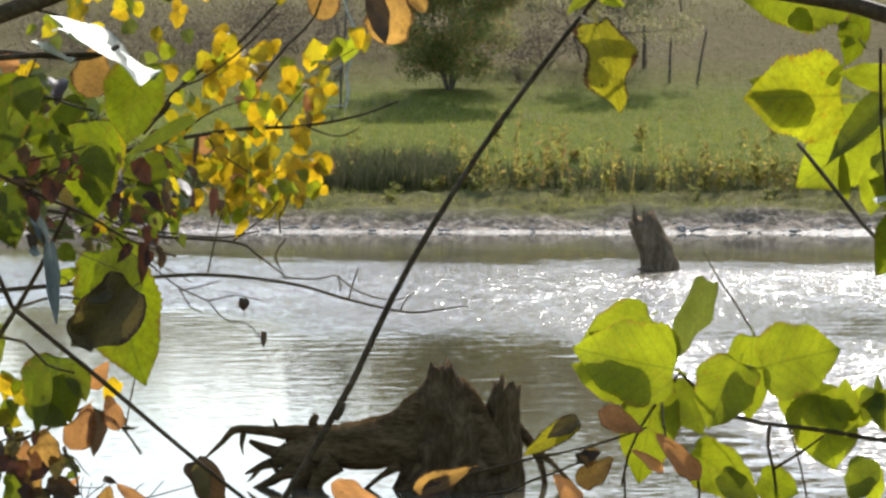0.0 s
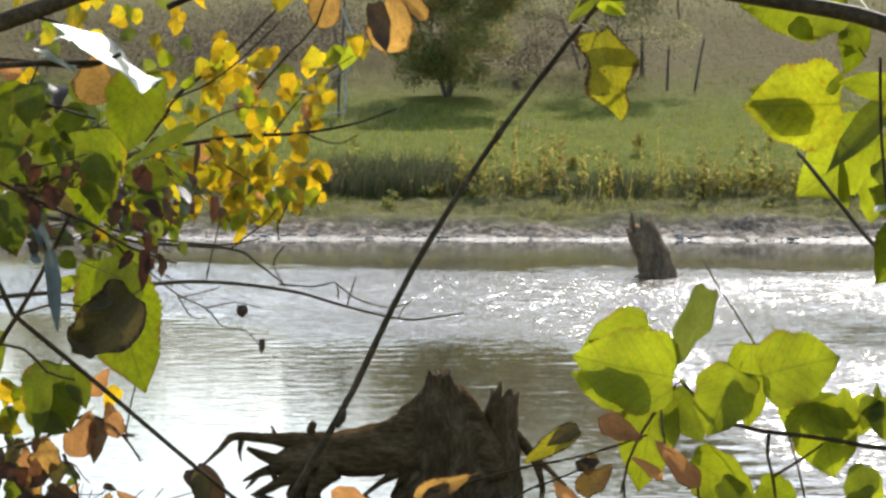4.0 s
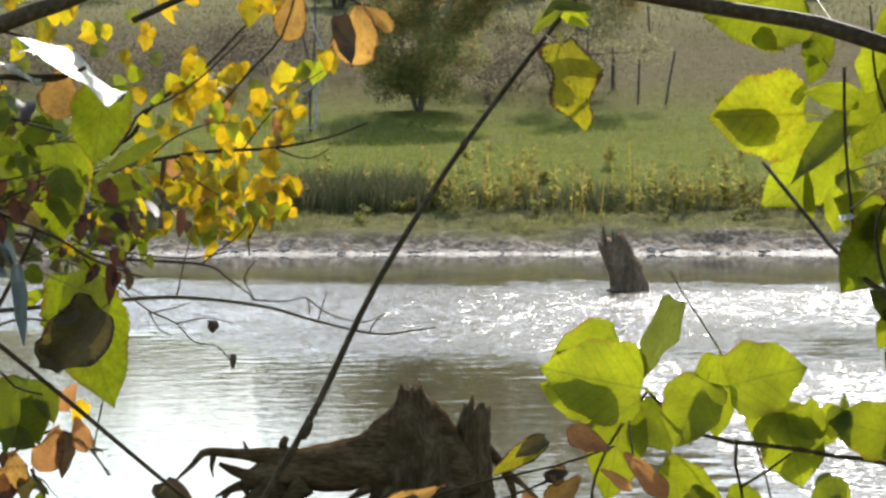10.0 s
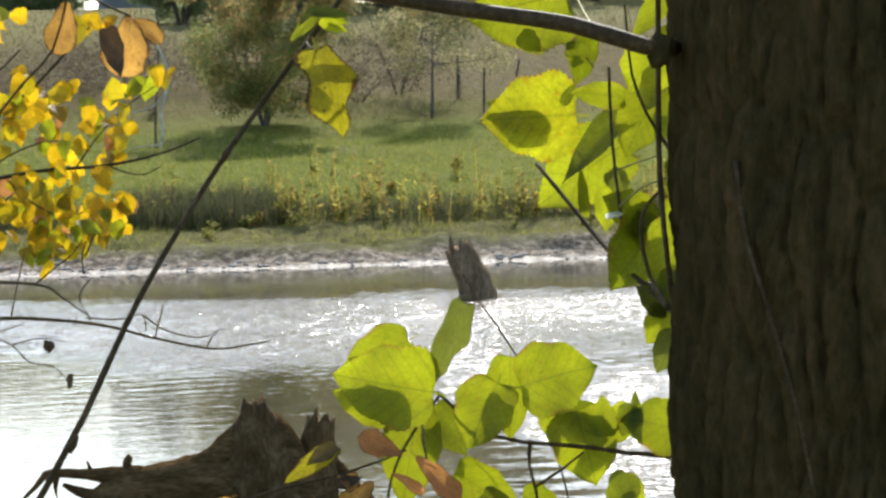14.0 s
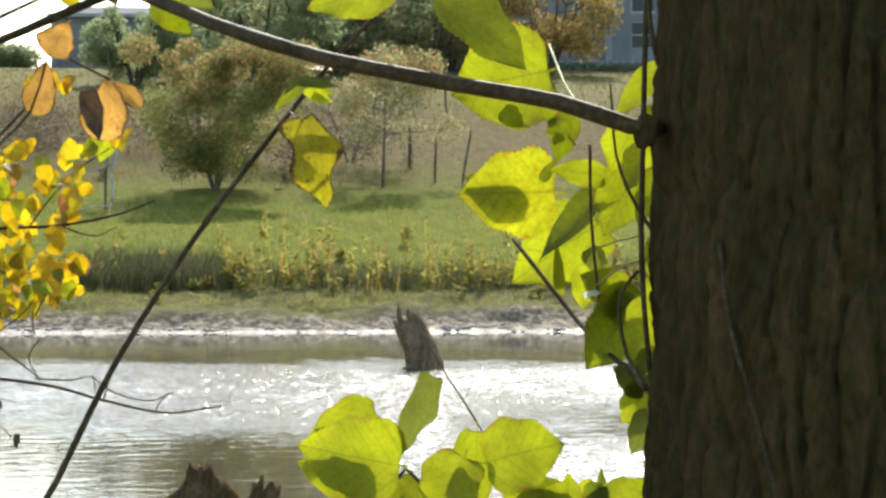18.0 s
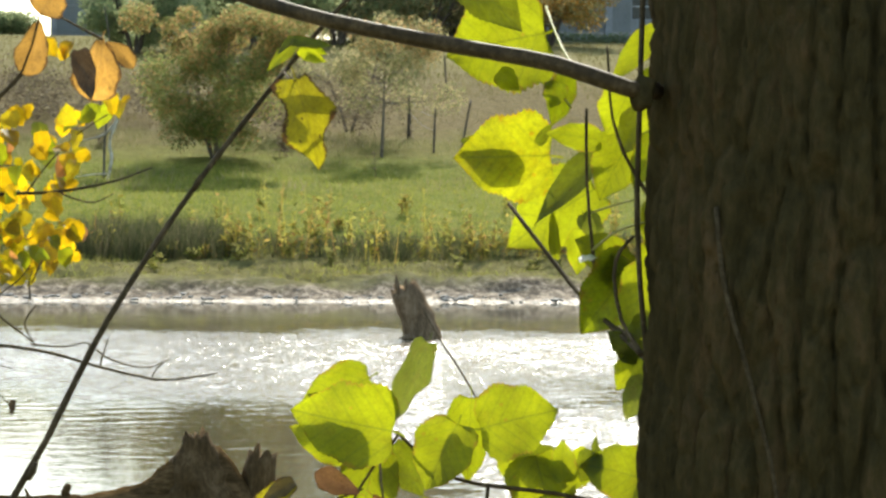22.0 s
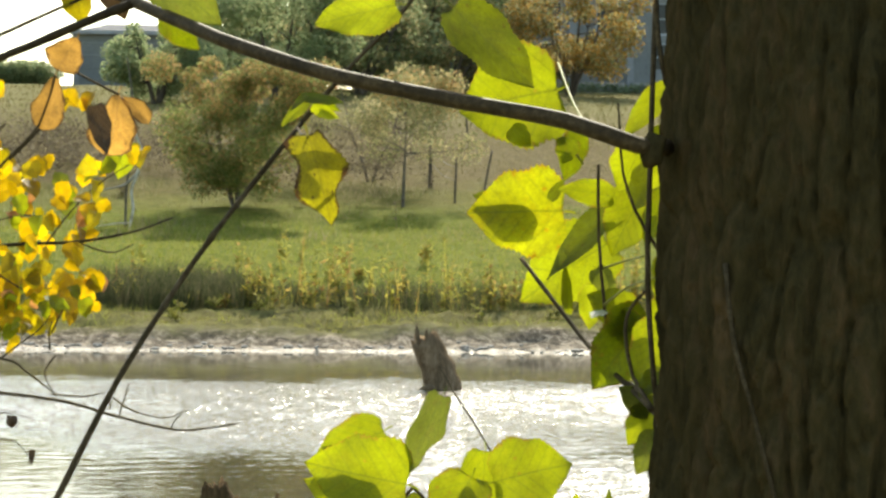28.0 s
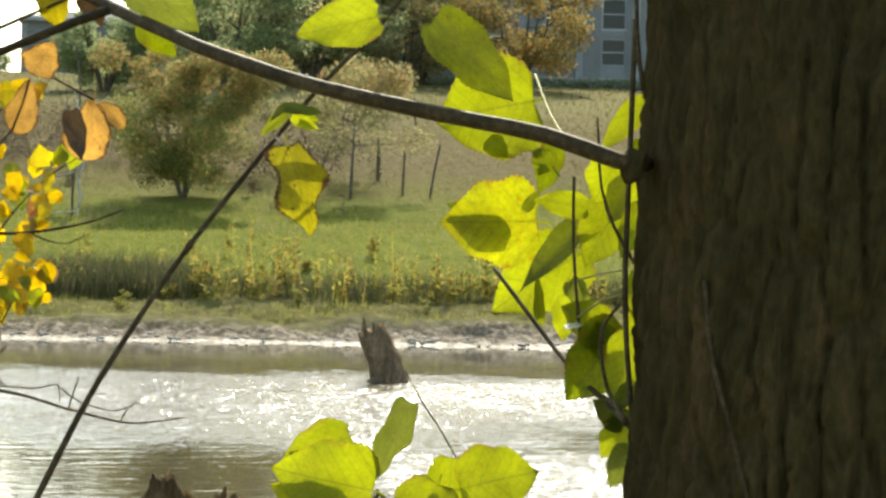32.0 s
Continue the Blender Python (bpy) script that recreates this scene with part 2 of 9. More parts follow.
STUMPWOOD = surface("weathered_stump_wood", (0.060, 0.040, 0.022), (0.168, 0.115, 0.068), (0.324, 0.230, 0.149), 7, 45, 0.85, 0.8, 0.02, (1, 1, 0.25), sheen=0.0)
PALEBARK = surface("pale_bark", (0.12, 0.1, 0.075), (0.42, 0.37, 0.28), (0.68, 0.61, 0.5), 6, 30, 0.7, 0.3, 0.01)
POST = surface("old_post_wood", (0.04, 0.033, 0.026), (0.1, 0.08, 0.06), (0.18, 0.15, 0.12), 8, 40, 0.9, 0.4, 0.01)
WIRE = surface("rusty_wire", (0.1, 0.08, 0.07), (0.22, 0.2, 0.18), (0.3, 0.28, 0.26), 20, 90, 0.6, 0.2, 0.001)
STONE = surface("shore_stone", (0.14, 0.12, 0.1), (0.3, 0.27, 0.23), (0.46, 0.43, 0.38), 6, 40, 0.6, 0.4, 0.01)
SIDING = surface("grey_siding", (0.17, 0.17, 0.155), (0.235, 0.235, 0.22), (0.3, 0.3, 0.285), 0.6, 8, 0.7, 0.2, 0.01)
BRUSHWOOD = surface("dry_brush_wood", (0.07, 0.055, 0.035), (0.14, 0.11, 0.075), (0.22, 0.18, 0.13), 8, 40, 0.9, 0.3, 0.01)
YOUNGBARK = surface("young_bark", (0.06, 0.052, 0.038), (0.13, 0.11, 0.085), (0.2, 0.175, 0.14), 8, 40, 0.9, 0.3, 0.01)
DARKSIDING = surface("dark_siding", (0.2, 0.205, 0.195), (0.25, 0.255, 0.24), (0.31, 0.315, 0.3), 0.6, 8, 0.7, 0.2, 0.01)
TRIM = surface("pale_trim", (0.28, 0.28, 0.27), (0.36, 0.36, 0.35), (0.45, 0.45, 0.44), 2, 12, 0.6, 0.1, 0.005)
ROOFING = surface("grey_roofing", (0.08, 0.08, 0.085), (0.13, 0.13, 0.14), (0.19, 0.19, 0.2), 1, 10, 0.8, 0.2, 0.01)


def glass_material():
    m, nt, b = mat_base("window_glass", 0.06)
    b.inputs["Base Color"].default_value = (0.025, 0.027, 0.028, 1)
    b.inputs["IOR"].default_value = 1.3
    return m


PANE = glass_material()


def foliage_material(name, colours, share=0.45):
    """Small leaves or blades in bulk: a tone for each one by island."""
    m, nt, b = mat_base(name, 0.8, 0.03)
    g = nt.nodes.new("ShaderNodeNewGeometry")
    n = len(colours)
    r = ramp(nt, g.outputs["Random Per Island"], [((i + 0.5) / n, c) for i, c in enumerate(colours)])
    nt.links.new(r.outputs[0], b.inputs["Base Color"])
    tr = nt.nodes.new("ShaderNodeBsdfTranslucent")
    gm = nt.nodes.new("ShaderNodeGamma")
    gm.inputs[1].default_value = 0.75
    nt.links.new(r.outputs[0], gm.inputs[0])
    nt.links.new(gm.outputs[0], tr.inputs[0])
    ms = nt.nodes.new("ShaderNodeMixShader")
    ms.inputs[0].default_value = share
    nt.links.new(b.outputs[0], ms.inputs[1])
    nt.links.new(tr.outputs[0], ms.inputs[2])
    nt.links.new(ms.outputs[0], nt.nodes["Material Output"].inputs[0])
    return m


F_BUSH = foliage_material("bush_leaves", [(0.100, 0.137, 0.034), (0.143, 0.187, 0.041), (0.200, 0.214, 0.055), (0.286, 0.234, 0.083)], 0.62)
F_RUST = foliage_material("rusty_leaves", [(0.182, 0.156, 0.043), (0.338, 0.203, 0.066), (0.442, 0.203, 0.077), (0.442, 0.286, 0.098)], 0.6)
F_PALE = foliage_material("pale_leaves", [(0.114, 0.129, 0.043), (0.200, 0.201, 0.072), (0.286, 0.245, 0.100), (0.372, 0.287, 0.129)], 0.62)
F_ORANGE = foliage_material("autumn_leaves", [(0.2, 0.13, 0.03), (0.32, 0.17, 0.03), (0.4, 0.2, 0.04), (0.2, 0.16, 0.05)])
# lightened and greyed: the haze over distant trees is put into this colour
F_GREEN = foliage_material("tree_leaves", [(0.156, 0.210, 0.090), (0.197, 0.254, 0.108), (0.238, 0.289, 0.126), (0.295, 0.298, 0.136)], 0.7)
F_LAWN = foliage_material("lawn_blades", [(0.124, 0.144, 0.016), (0.169, 0.191, 0.020), (0.227, 0.230, 0.031), (0.231, 0.192, 0.046)], 0.5)
F_DRY = foliage_material("dry_blades", [(0.094, 0.080, 0.026), (0.138, 0.110, 0.042), (0.104, 0.104, 0.026), (0.172, 0.141, 0.057)], 0.4)
F_REED = foliage_material("reed_blades", [(0.041, 0.050, 0.018), (0.064, 0.074, 0.025), (0.095, 0.100, 0.036), (0.160, 0.127, 0.066)], 0.25)
F_WEED = foliage_material("weed_leaves", [(0.117, 0.125, 0.019), (0.221, 0.206, 0.026), (0.416, 0.312, 0.039), (0.286, 0.125, 0.039), (0.169, 0.175, 0.026), (0.286, 0.237, 0.033)], 0.72)
F_SHORE = foliage_material("shore_blades", [(0.140, 0.132, 0.035), (0.204, 0.195, 0.042), (0.267, 0.230, 0.064), (0.305, 0.305, 0.047)], 0.4)
F_TUSSOCK = foliage_material("tussock_blades", [(0.15, 0.165, 0.03), (0.21, 0.215, 0.05), (0.27, 0.245, 0.08), (0.2, 0.22, 0.03)], 0.5)
F_ROUGH = foliage_material("rough_blades", [(0.11, 0.115, 0.035), (0.16, 0.15, 0.05), (0.21, 0.18, 0.075), (0.25, 0.2, 0.1)], 0.45)
F_BROWN = foliage_material("bare_brush", [(0.105, 0.077, 0.046), (0.158, 0.117, 0.074), (0.211, 0.162, 0.101)], 0.2)


def ground_material():
    """Mud at the waterline, turf on the slope, dry pasture up the hill; by the lie of the land."""
    m, nt, b = mat_base("ground_cover", 0.9, 0.25)
    tc = nt.nodes.new("ShaderNodeTexCoord")
    sep = nt.nodes.new("ShaderNodeSeparateXYZ")
    nt.links.new(tc.outputs["Object"], sep.inputs[0])
    big = nd(nt, "ShaderNodeTexNoise", Scale=0.45, Detail=5.0, Roughness=0.6)
    mid = nd(nt, "ShaderNodeTexNoise", Scale=3.5, Detail=6.0, Roughness=0.7)
    fine = nd(nt, "ShaderNodeTexNoise", Scale=22.0, Detail=4.0, Roughness=0.7)
    for n in (big, mid, fine):
        nt.links.new(tc.outputs["Object"], n.inputs["Vector"])

    def zone(a, c, wob):
        x = nt.nodes.new("ShaderNodeMath")
        x.operation = "MULTIPLY_ADD"
        x.inputs[1].default_value = wob
        nt.links.new(big.outputs[0], x.inputs[0])
        nt.links.new(sep.outputs[1], x.inputs[2])
        r = nt.nodes.new("ShaderNodeMapRange")
        r.inputs[1].default_value, r.inputs[2].default_value = a + wob / 2, c + wob / 2
        nt.links.new(x.outputs[0], r.inputs[0])
        return r.outputs[0]

    clod = nd(nt, "ShaderNodeTexNoise", Scale=5.0, Detail=8.0, Roughness=0.78)
    nt.links.new(tc.outputs["Object"], clod.inputs["Vector"])
    mud = ramp(nt, clod.outputs[0], [(0.38, (0.023, 0.017, 0.010)), (0.5, (0.156, 0.115, 0.073)), (0.6, (0.442, 0.352, 0.250))])
    turf = ramp(nt, mid.outputs[0], [(0.3, (0.08, 0.098, 0.012)), (0.5, (0.134, 0.152, 0.02)), (0.7, (0.215, 0.187, 0.042))])
    dry = ramp(nt, mid.outputs[0], [(0.3, (0.075, 0.058, 0.021)), (0.5, (0.132, 0.1, 0.04)), (0.7, (0.195, 0.148, 0.064))])
    pasture = ramp(nt, mid.outputs[0], [(0.3, (0.125, 0.125, 0.043)), (0.5, (0.194, 0.169, 0.068)), (0.7, (0.275, 0.225, 0.104))])
    soil = ramp(nt, mid.outputs[0], [(0.3, (0.088, 0.074, 0.029)), (0.5, (0.149, 0.131, 0.046)), (0.7, (0.210, 0.193, 0.058))])
    near = nt.nodes.new("ShaderNodeMapRange")
    near.inputs[1].default_value, near.inputs[2].default_value = 20.0, 40.0
    nt.links.new(sep.outputs[1], near.inputs[0])
    mx0 = nt.nodes.new("ShaderNodeMix")
    mx0.data_type = "RGBA"
    nt.links.new(near.outputs[0], mx0.inputs[0])
    nt.links.new(soil.outputs[0], mx0.inputs[6])
    nt.links.new(mud.outputs[0], mx0.inputs[7])
    last = mx0.outputs[2]
    for nxt, a, c, wob in ((soil, 47.75, 48.3, 1.2), (turf, 51.2, 53.0, 4.0), (dry, 68.0, 79.0, 12.0), (pasture, 92.0, 112.0, 12.0)):
        mx = nt.nodes.new("ShaderNodeMix")
        mx.data_type = "RGBA"
        nt.links.new(zone(a, c, wob), mx.inputs[0])
        nt.links.new(last, mx.inputs[6])
        nt.links.new(nxt.outputs[0], mx.inputs[7])
        last = mx.outputs[2]
    nt.links.new(last, b.inputs["Base Color"])
    gl = nt.nodes.new("ShaderNodeMapRange")  # only the bare mud is wet enough to shine
    gl.inputs[1].default_value, gl.inputs[2].default_value = 47.6, 48.6
    gl.inputs[3].default_value, gl.inputs[4].default_value = 0.25, 0.03
    nt.links.new(sep.outputs[1], gl.inputs[0])
    nt.links.new(gl.outputs[0], b.inputs["Specular IOR Level"])
    wet = nt.nodes.new("ShaderNodeMapRange")
    wet.inputs[1].default_value, wet.inputs[2].default_value = 46.95, 47.3
    wet.inputs[3].default_value, wet.inputs[4].default_value = 0.3, 0.92
    nt.links.new(sep.outputs[1], wet.inputs[0])
    lump = nd(nt, "ShaderNodeTexNoise", Scale=4.5, Detail=4.0, Roughness=0.7)
    nt.links.new(tc.outputs["Object"], lump.inputs["Vector"])
    wr = nt.nodes.new("ShaderNodeMath")
    wr.operation = "MULTIPLY_ADD"
    wr.inputs[1].default_value = 1.6
    nt.links.new(lump.outputs[0], wr.inputs[0])
    off = nt.nodes.new("ShaderNodeMath")
    off.operation = "SUBTRACT"
    off.inputs[1].default_value = 0.75
    nt.links.new(wet.outputs[0], off.inputs[0])
    nt.links.new(off.outputs[0], wr.inputs[2])
    cl = nt.nodes.new("ShaderNodeClamp")
    cl.inputs[1].default_value, cl.inputs[2].default_value = 0.24, 0.95
    nt.links.new(wr.outputs[0], cl.inputs[0])
    nt.links.new(cl.outputs[0], b.inputs["Roughness"])
    bp = nd(nt, "ShaderNodeBump", Strength=0.7, Distance=0.05)
    nt.links.new(fine.outputs[0], bp.inputs["Height"])
    nt.links.new(bp.outputs[0], b.inputs["Normal"])
    return m


def water_material():
    m, nt, b = mat_base("pond_water", 0.07)
    b.inputs["Base Color"].default_value = (0.085, 0.07, 0.042, 1)
    b.inputs["IOR"].default_value = 1.33
    tc = nt.nodes.new("ShaderNodeTexCoord")
    mp = nt.nodes.new("ShaderNodeMapping")
    mp.inputs["Scale"].default_value = (0.55, 0.85, 1.0)
    nt.links.new(tc.outputs["Object"], mp.inputs[0])
    n = nd(nt, "ShaderNodeTexNoise", Scale=15.0, Detail=1.0, Roughness=0.5)
    nt.links.new(mp.outputs[0], n.inputs["Vector"])
    sep = nt.nodes.new("ShaderNodeSeparateXYZ")
    nt.links.new(tc.outputs["Object"], sep.inputs[0])
    gust = nt.nodes.new("ShaderNodeFloatCurve")  # wind by distance across the pond
    mr = nt.nodes.new("ShaderNodeMapRange")
    mr.inputs[1].default_value, mr.inputs[2].default_value = 0.0, 50.0
    lee = nt.nodes.new("ShaderNodeMapRange")  # the wind reaches nearer in on the open right side
    lee.interpolation_type = "SMOOTHSTEP"
    lee.inputs[1].default_value, lee.inputs[2].default_value = 0.9, 2.7
    lee.inputs[3].default_value, lee.inputs[4].default_value = 0.0, 1.0
    nt.links.new(sep.outputs[0], lee.inputs[0])
    rest = nt.nodes.new("ShaderNodeMapRange")  # by distance: only the near side shifts
    rest.inputs[1].default_value, rest.inputs[2].default_value = 34.0, 24.0
    rest.inputs[3].default_value, rest.inputs[4].default_value = 0.0, 13.0
    nt.links.new(sep.outputs[1], rest.inputs[0])
    calm = nt.nodes.new("ShaderNodeMapRange")  # sheltered by the left shore
    calm.interpolation_type = "SMOOTHSTEP"
    calm.inputs[1].default_value, calm.inputs[2].default_value = -3.6, -0.8
    calm.inputs[3].default_value, calm.inputs[4].default_value = -0.5, 0.0
    nt.links.new(sep.outputs[0], calm.inputs[0])
    both = nt.nodes.new("ShaderNodeMath")
    both.operation = "ADD"
    nt.links.new(lee.outputs[0], both.inputs[0])
    nt.links.new(calm.outputs[0], both.inputs[1])
    shf = nt.nodes.new("ShaderNodeMath")
    shf.operation = "MULTIPLY_ADD"
    nt.links.new(both.outputs[0], shf.inputs[0])
    nt.links.new(rest.outputs[0], shf.inputs[1])
    nt.links.new(sep.outputs[1], shf.inputs[2])
    patchy = nd(nt, "ShaderNodeTexNoise", Scale=0.55, Detail=4.0, Roughness=0.65)
    nt.links.new(tc.outputs["Object"], patchy.inputs["Vector"])
    wob = nt.nodes.new("ShaderNodeMath")
    wob.operation = "MULTIPLY_ADD"
    wob.inputs[1].default_value = 6.0
    nt.links.new(patchy.outputs[0], wob.inputs[0])
    nt.links.new(shf.outputs[0], wob.inputs[2])
    mid = nt.nodes.new("ShaderNodeMath")
    mid.operation = "SUBTRACT"
    mid.inputs[1].default_value = 3.0
    nt.links.new(wob.outputs[0], mid.inputs[0])
    nt.links.new(mid.outputs[0], mr.inputs[0])
    nt.links.new(mr.outputs[0], gust.inputs["Value"])
    cv = gust.mapping.curves[0]
    cv.points[0].location, cv.points[1].location = (0.0, 0.02), (1.0, 0.03)
    for x, y in ((0.3, 0.05), (0.46, 0.1), (0.54, 0.95), (0.68, 0.95), (0.775, 0.04)):
        cv.points.new(x, y)
    gust.mapping.update()
    ro = nt.nodes.new("ShaderNodeMath")
    ro.operation = "MULTIPLY_ADD"
    ro.inputs[1].default_value, ro.inputs[2].default_value = 0.1, 0.05
    nt.links.new(gust.outputs[0], ro.inputs[0])
    nt.links.new(ro.outputs[0], b.inputs["Roughness"])
    bp = nd(nt, "ShaderNodeBump", Distance=0.038)
    nt.links.new(gust.outputs[0], bp.inputs["Strength"])
    nt.links.new(n.outputs[0], bp.inputs["Height"])
    nt.links.new(bp.outputs[0], b.inputs["Normal"])
    return m


# ---- building helpers ----
def mesh_of(name, verts, faces, material, smooth=False):
    me = bpy.data.meshes.new(name)
    me.from_pydata([tuple(v) for v in verts], [], [tuple(f) for f in faces])
    me.materials.append(material)
    if smooth:
        me.polygons.foreach_set("use_smooth", [True] * len(me.polygons))
    me.update()
    return me


def smooth_line(points, radii, step):
    """Catmull-Rom through the points, with radii, at about that step."""
    p = [Vector(q) for q in points]
    p = [p[0] * 2 - p[1]] + p + [p[-1] * 2 - p[-2]]
    out, rad = [], []
    for i in range(1, len(p) - 2):
        n = max(2, int((p[i + 1] - p[i]).length / step))
        for k in range(n):
            t = k / n
            a, b, c, d = p[i - 1], p[i], p[i + 1], p[i + 2]
            out.append(0.5 * (2 * b + (c - a) * t + (2 * a - 5 * b + 4 * c - d) * t * t + (3 * b - a - 3 * c + d) * t ** 3))
            rad.append(radii[i - 1] + (radii[i] - radii[i - 1]) * t)
    out.append(p[-2])
    rad.append(radii[-1])
    return out, rad


def tube_data(points, radii, segs=7, step=0.05, rough=0.0, freq=20.0, jag=0.0):
    """Verts and faces of a tapered, slightly uneven tube; jag makes its last end splintered."""
    line, rad = smooth_line(points, radii, step)
    verts, faces = [], []
    n = len(line)
    side = None
    for i, (c, r) in enumerate(zip(line, rad)):
        d = (line[min(i + 1, n - 1)] - line[max(i - 1, 0)]).normalized()
        if side is None:
            side = d.cross(Vector((0, 0, 1)) if abs(d.z) < 0.9 else Vector((1, 0, 0))).normalized()
        side = (side - d * side.dot(d)).normalized()
        up = d.cross(side)
        for k in range(segs):
            a = 2 * math.pi * k / segs
            o = side * math.cos(a) + up * math.sin(a)
            q = c + o * r
            if rough:
                q = q + o * r * rough * (noise.noise(q * freq) + 0.5 * noise.noise(q * freq * 2.7))
            if jag and i == n - 1:
                q = q + d * jag * (abs(noise.noise(Vector((math.cos(a), math.sin(a), 0)) * 2.3 + c * 5)) * 2.2 + 0.25 * noise.noise(Vector((a * 4, 1, c.x))))
            verts.append(q)
    for i in range(n - 1):
        for k in range(segs):
            a, b = i * segs + k, i * segs + (k + 1) % segs
            faces.append((a, b, b + segs, a + segs))
    if jag:
        verts.append(line[-1] - (line[-1] - line[-2]).normalized() * jag * 0.4)
        faces += [((n - 1) * segs + k, (n - 1) * segs + (k + 1) % segs, len(verts) - 1) for k in range(segs)]
    else:
        faces.append(tuple((n - 1) * segs + k for k in range(segs)))
    faces.append(tuple(reversed(range(segs))))
    return verts, faces


OUTLINE = ((0.0, 0.06), (0.03, 0.27), (0.08, 0.4), (0.16, 0.475), (0.28, 0.505), (0.42, 0.49), (0.56, 0.445), (0.68, 0.37), (0.79, 0.27), (0.88, 0.16), (0.95, 0.065), (1.0, 0.004))


OBOVATE = ((0.0, 0.03), (0.1, 0.13), (0.22, 0.25), (0.4, 0.39), (0.58, 0.48), (0.72, 0.5), (0.84, 0.44), (0.93, 0.3), (1.0, 0.04))


def half_width(v, outline=OUTLINE):
    for (a, wa), (b, wb) in zip(outline, outline[1:]):
        if v <= b:
            return wa + (wb - wa) * (v - a) / (b - a)
    return 0.0


def leaf_mesh(name, material, seed, rows=38, fold=0.16, curl=0.12, tooth=0.011, torn=0.0, outline=OUTLINE):
    """A serrated deltoid leaf, one long from stalk to tip, one wide, folded at the midrib and curled."""
    rnd = random.Random(seed)
    ph, lean, wav = rnd.uniform(0, 6), rnd.uniform(-0.06, 0.06), rnd.uniform(0.02, 0.06)
    cols = (-1, -0.66, -0.33, 0, 0.33, 0.66, 1)
    verts, uvs, faces = [], [], []
    for i in range(rows + 1):
        v = i / rows
        w = half_width(v, outline)
        for c in cols:
            edge = abs(c) == 1
            ww = w * (1 + (tooth * 3 * (1 if i % 2 else -1) + 0.05 * math.sin(v * 17 + ph + c)) * edge * (0.02 < v < 0.97))
            if torn:
                ww *= 1 + torn * math.sin(v * 11 + (1.2 if c > 0 else 3.6)) * abs(c)
            x = c * ww + lean * math.sin(v * math.pi)
            y = v - (0.07 * abs(c) * (1 - v * 3) if v < 0.33 else 0) * (w > 0.1)
            z = fold * abs(c) * w - curl * (v - 0.4) ** 2 * 2 + wav * math.sin(v * 9 + ph + c * 2) * abs(c) + 0.02 * math.sin(c * 9 + v * 14)
            verts.append((x, y, z))
            uvs.append((0.5 + c * w, v))
    n = len(cols)
    for i in range(rows):
        for k in range(n - 1):
            a = i * n + k
            faces.append((a, a + 1, a + n + 1, a + n))
    k = len(verts)
    for i in range(4):  # the stalk
        t = i / 3
        verts += [(-0.012 + 0.03 * t * t * (1 if seed % 2 else -1), -0.13 * t, -0.05 * t * t), (0.012 + 0.03 * t * t * (1 if seed % 2 else -1), -0.13 * t, -0.05 * t * t)]
        uvs += [(0.5, 0.0), (0.5, 0.0)]
    faces += [(k + 2 * i + 1, k + 2 * i, k + 2 * i + 2, k + 2 * i + 3) for i in range(3)]
    me = mesh_of(name, verts, faces, material, True)
    layer = me.uv_layers.new(name="UVMap")
    margin = me.uv_layers.new(name="Edge")
    for lp in me.loops:
        layer.data[lp.index].uv = uvs[lp.vertex_index]
        i = lp.vertex_index
        margin.data[lp.index].uv = (max(abs(cols[i % n]), abs(2 * (i // n) / rows - 1) ** 3), 0.0) if i < k else (0.0, 0.0)
    return me


LEAF_MESH = {k: [leaf_mesh("leaf_" + k, m, 10 + j, fold=f, curl=c) for j, (f, c) in enumerate(((0.14, 0.1), (0.22, 0.2), (0.05, 0.28), (0.3, -0.1)))] for k, m in LEAF.items()}
DRY_MESH = {k: [leaf_mesh("leaf_" + k, LEAF[k], 50 + j, fold=f, curl=c, tooth=0.003, torn=t, outline=OBOVATE if k in ("orange", "tan") else OUTLINE) for j, (f, c, t) in enumerate(((0.25, 0.2, 0.05), (0.18, -0.2, 0.03), (0.4, 0.4, 0.1)))] for k in ("orange", "tan", "brown", "red", "grey", "umber")}
SMALL_MESH = {k: [leaf_mesh("leaf_" + k, LEAF[k], 80 + j, rows=11, fold=f, curl=c, tooth=0.016) for j, (f, c) in enumerate(((0.2, 0.15), (0.35, 0.3), (0.05, -0.2)))] for k in ("yellow", "golden", "lime", "orange", "olive")}
TORN_MESH = [leaf_mesh("leaf_torn", LEAF["withered"], 91, fold=0.25, curl=0.3, torn=0.32)]
RAGGED_MESH = [leaf_mesh("leaf_ragged", LEAF["olive"], 97, fold=0.12, curl=0.16, tooth=0.014, torn=0.2)]
FLAT_MESH = [leaf_mesh("leaf_shiny", LEAF["shiny"], 95, fold=0.02, curl=0.03, tooth=0.003)]
EYE = Vector((0.04, 0.0, 2.0))
dice = random.Random(7)


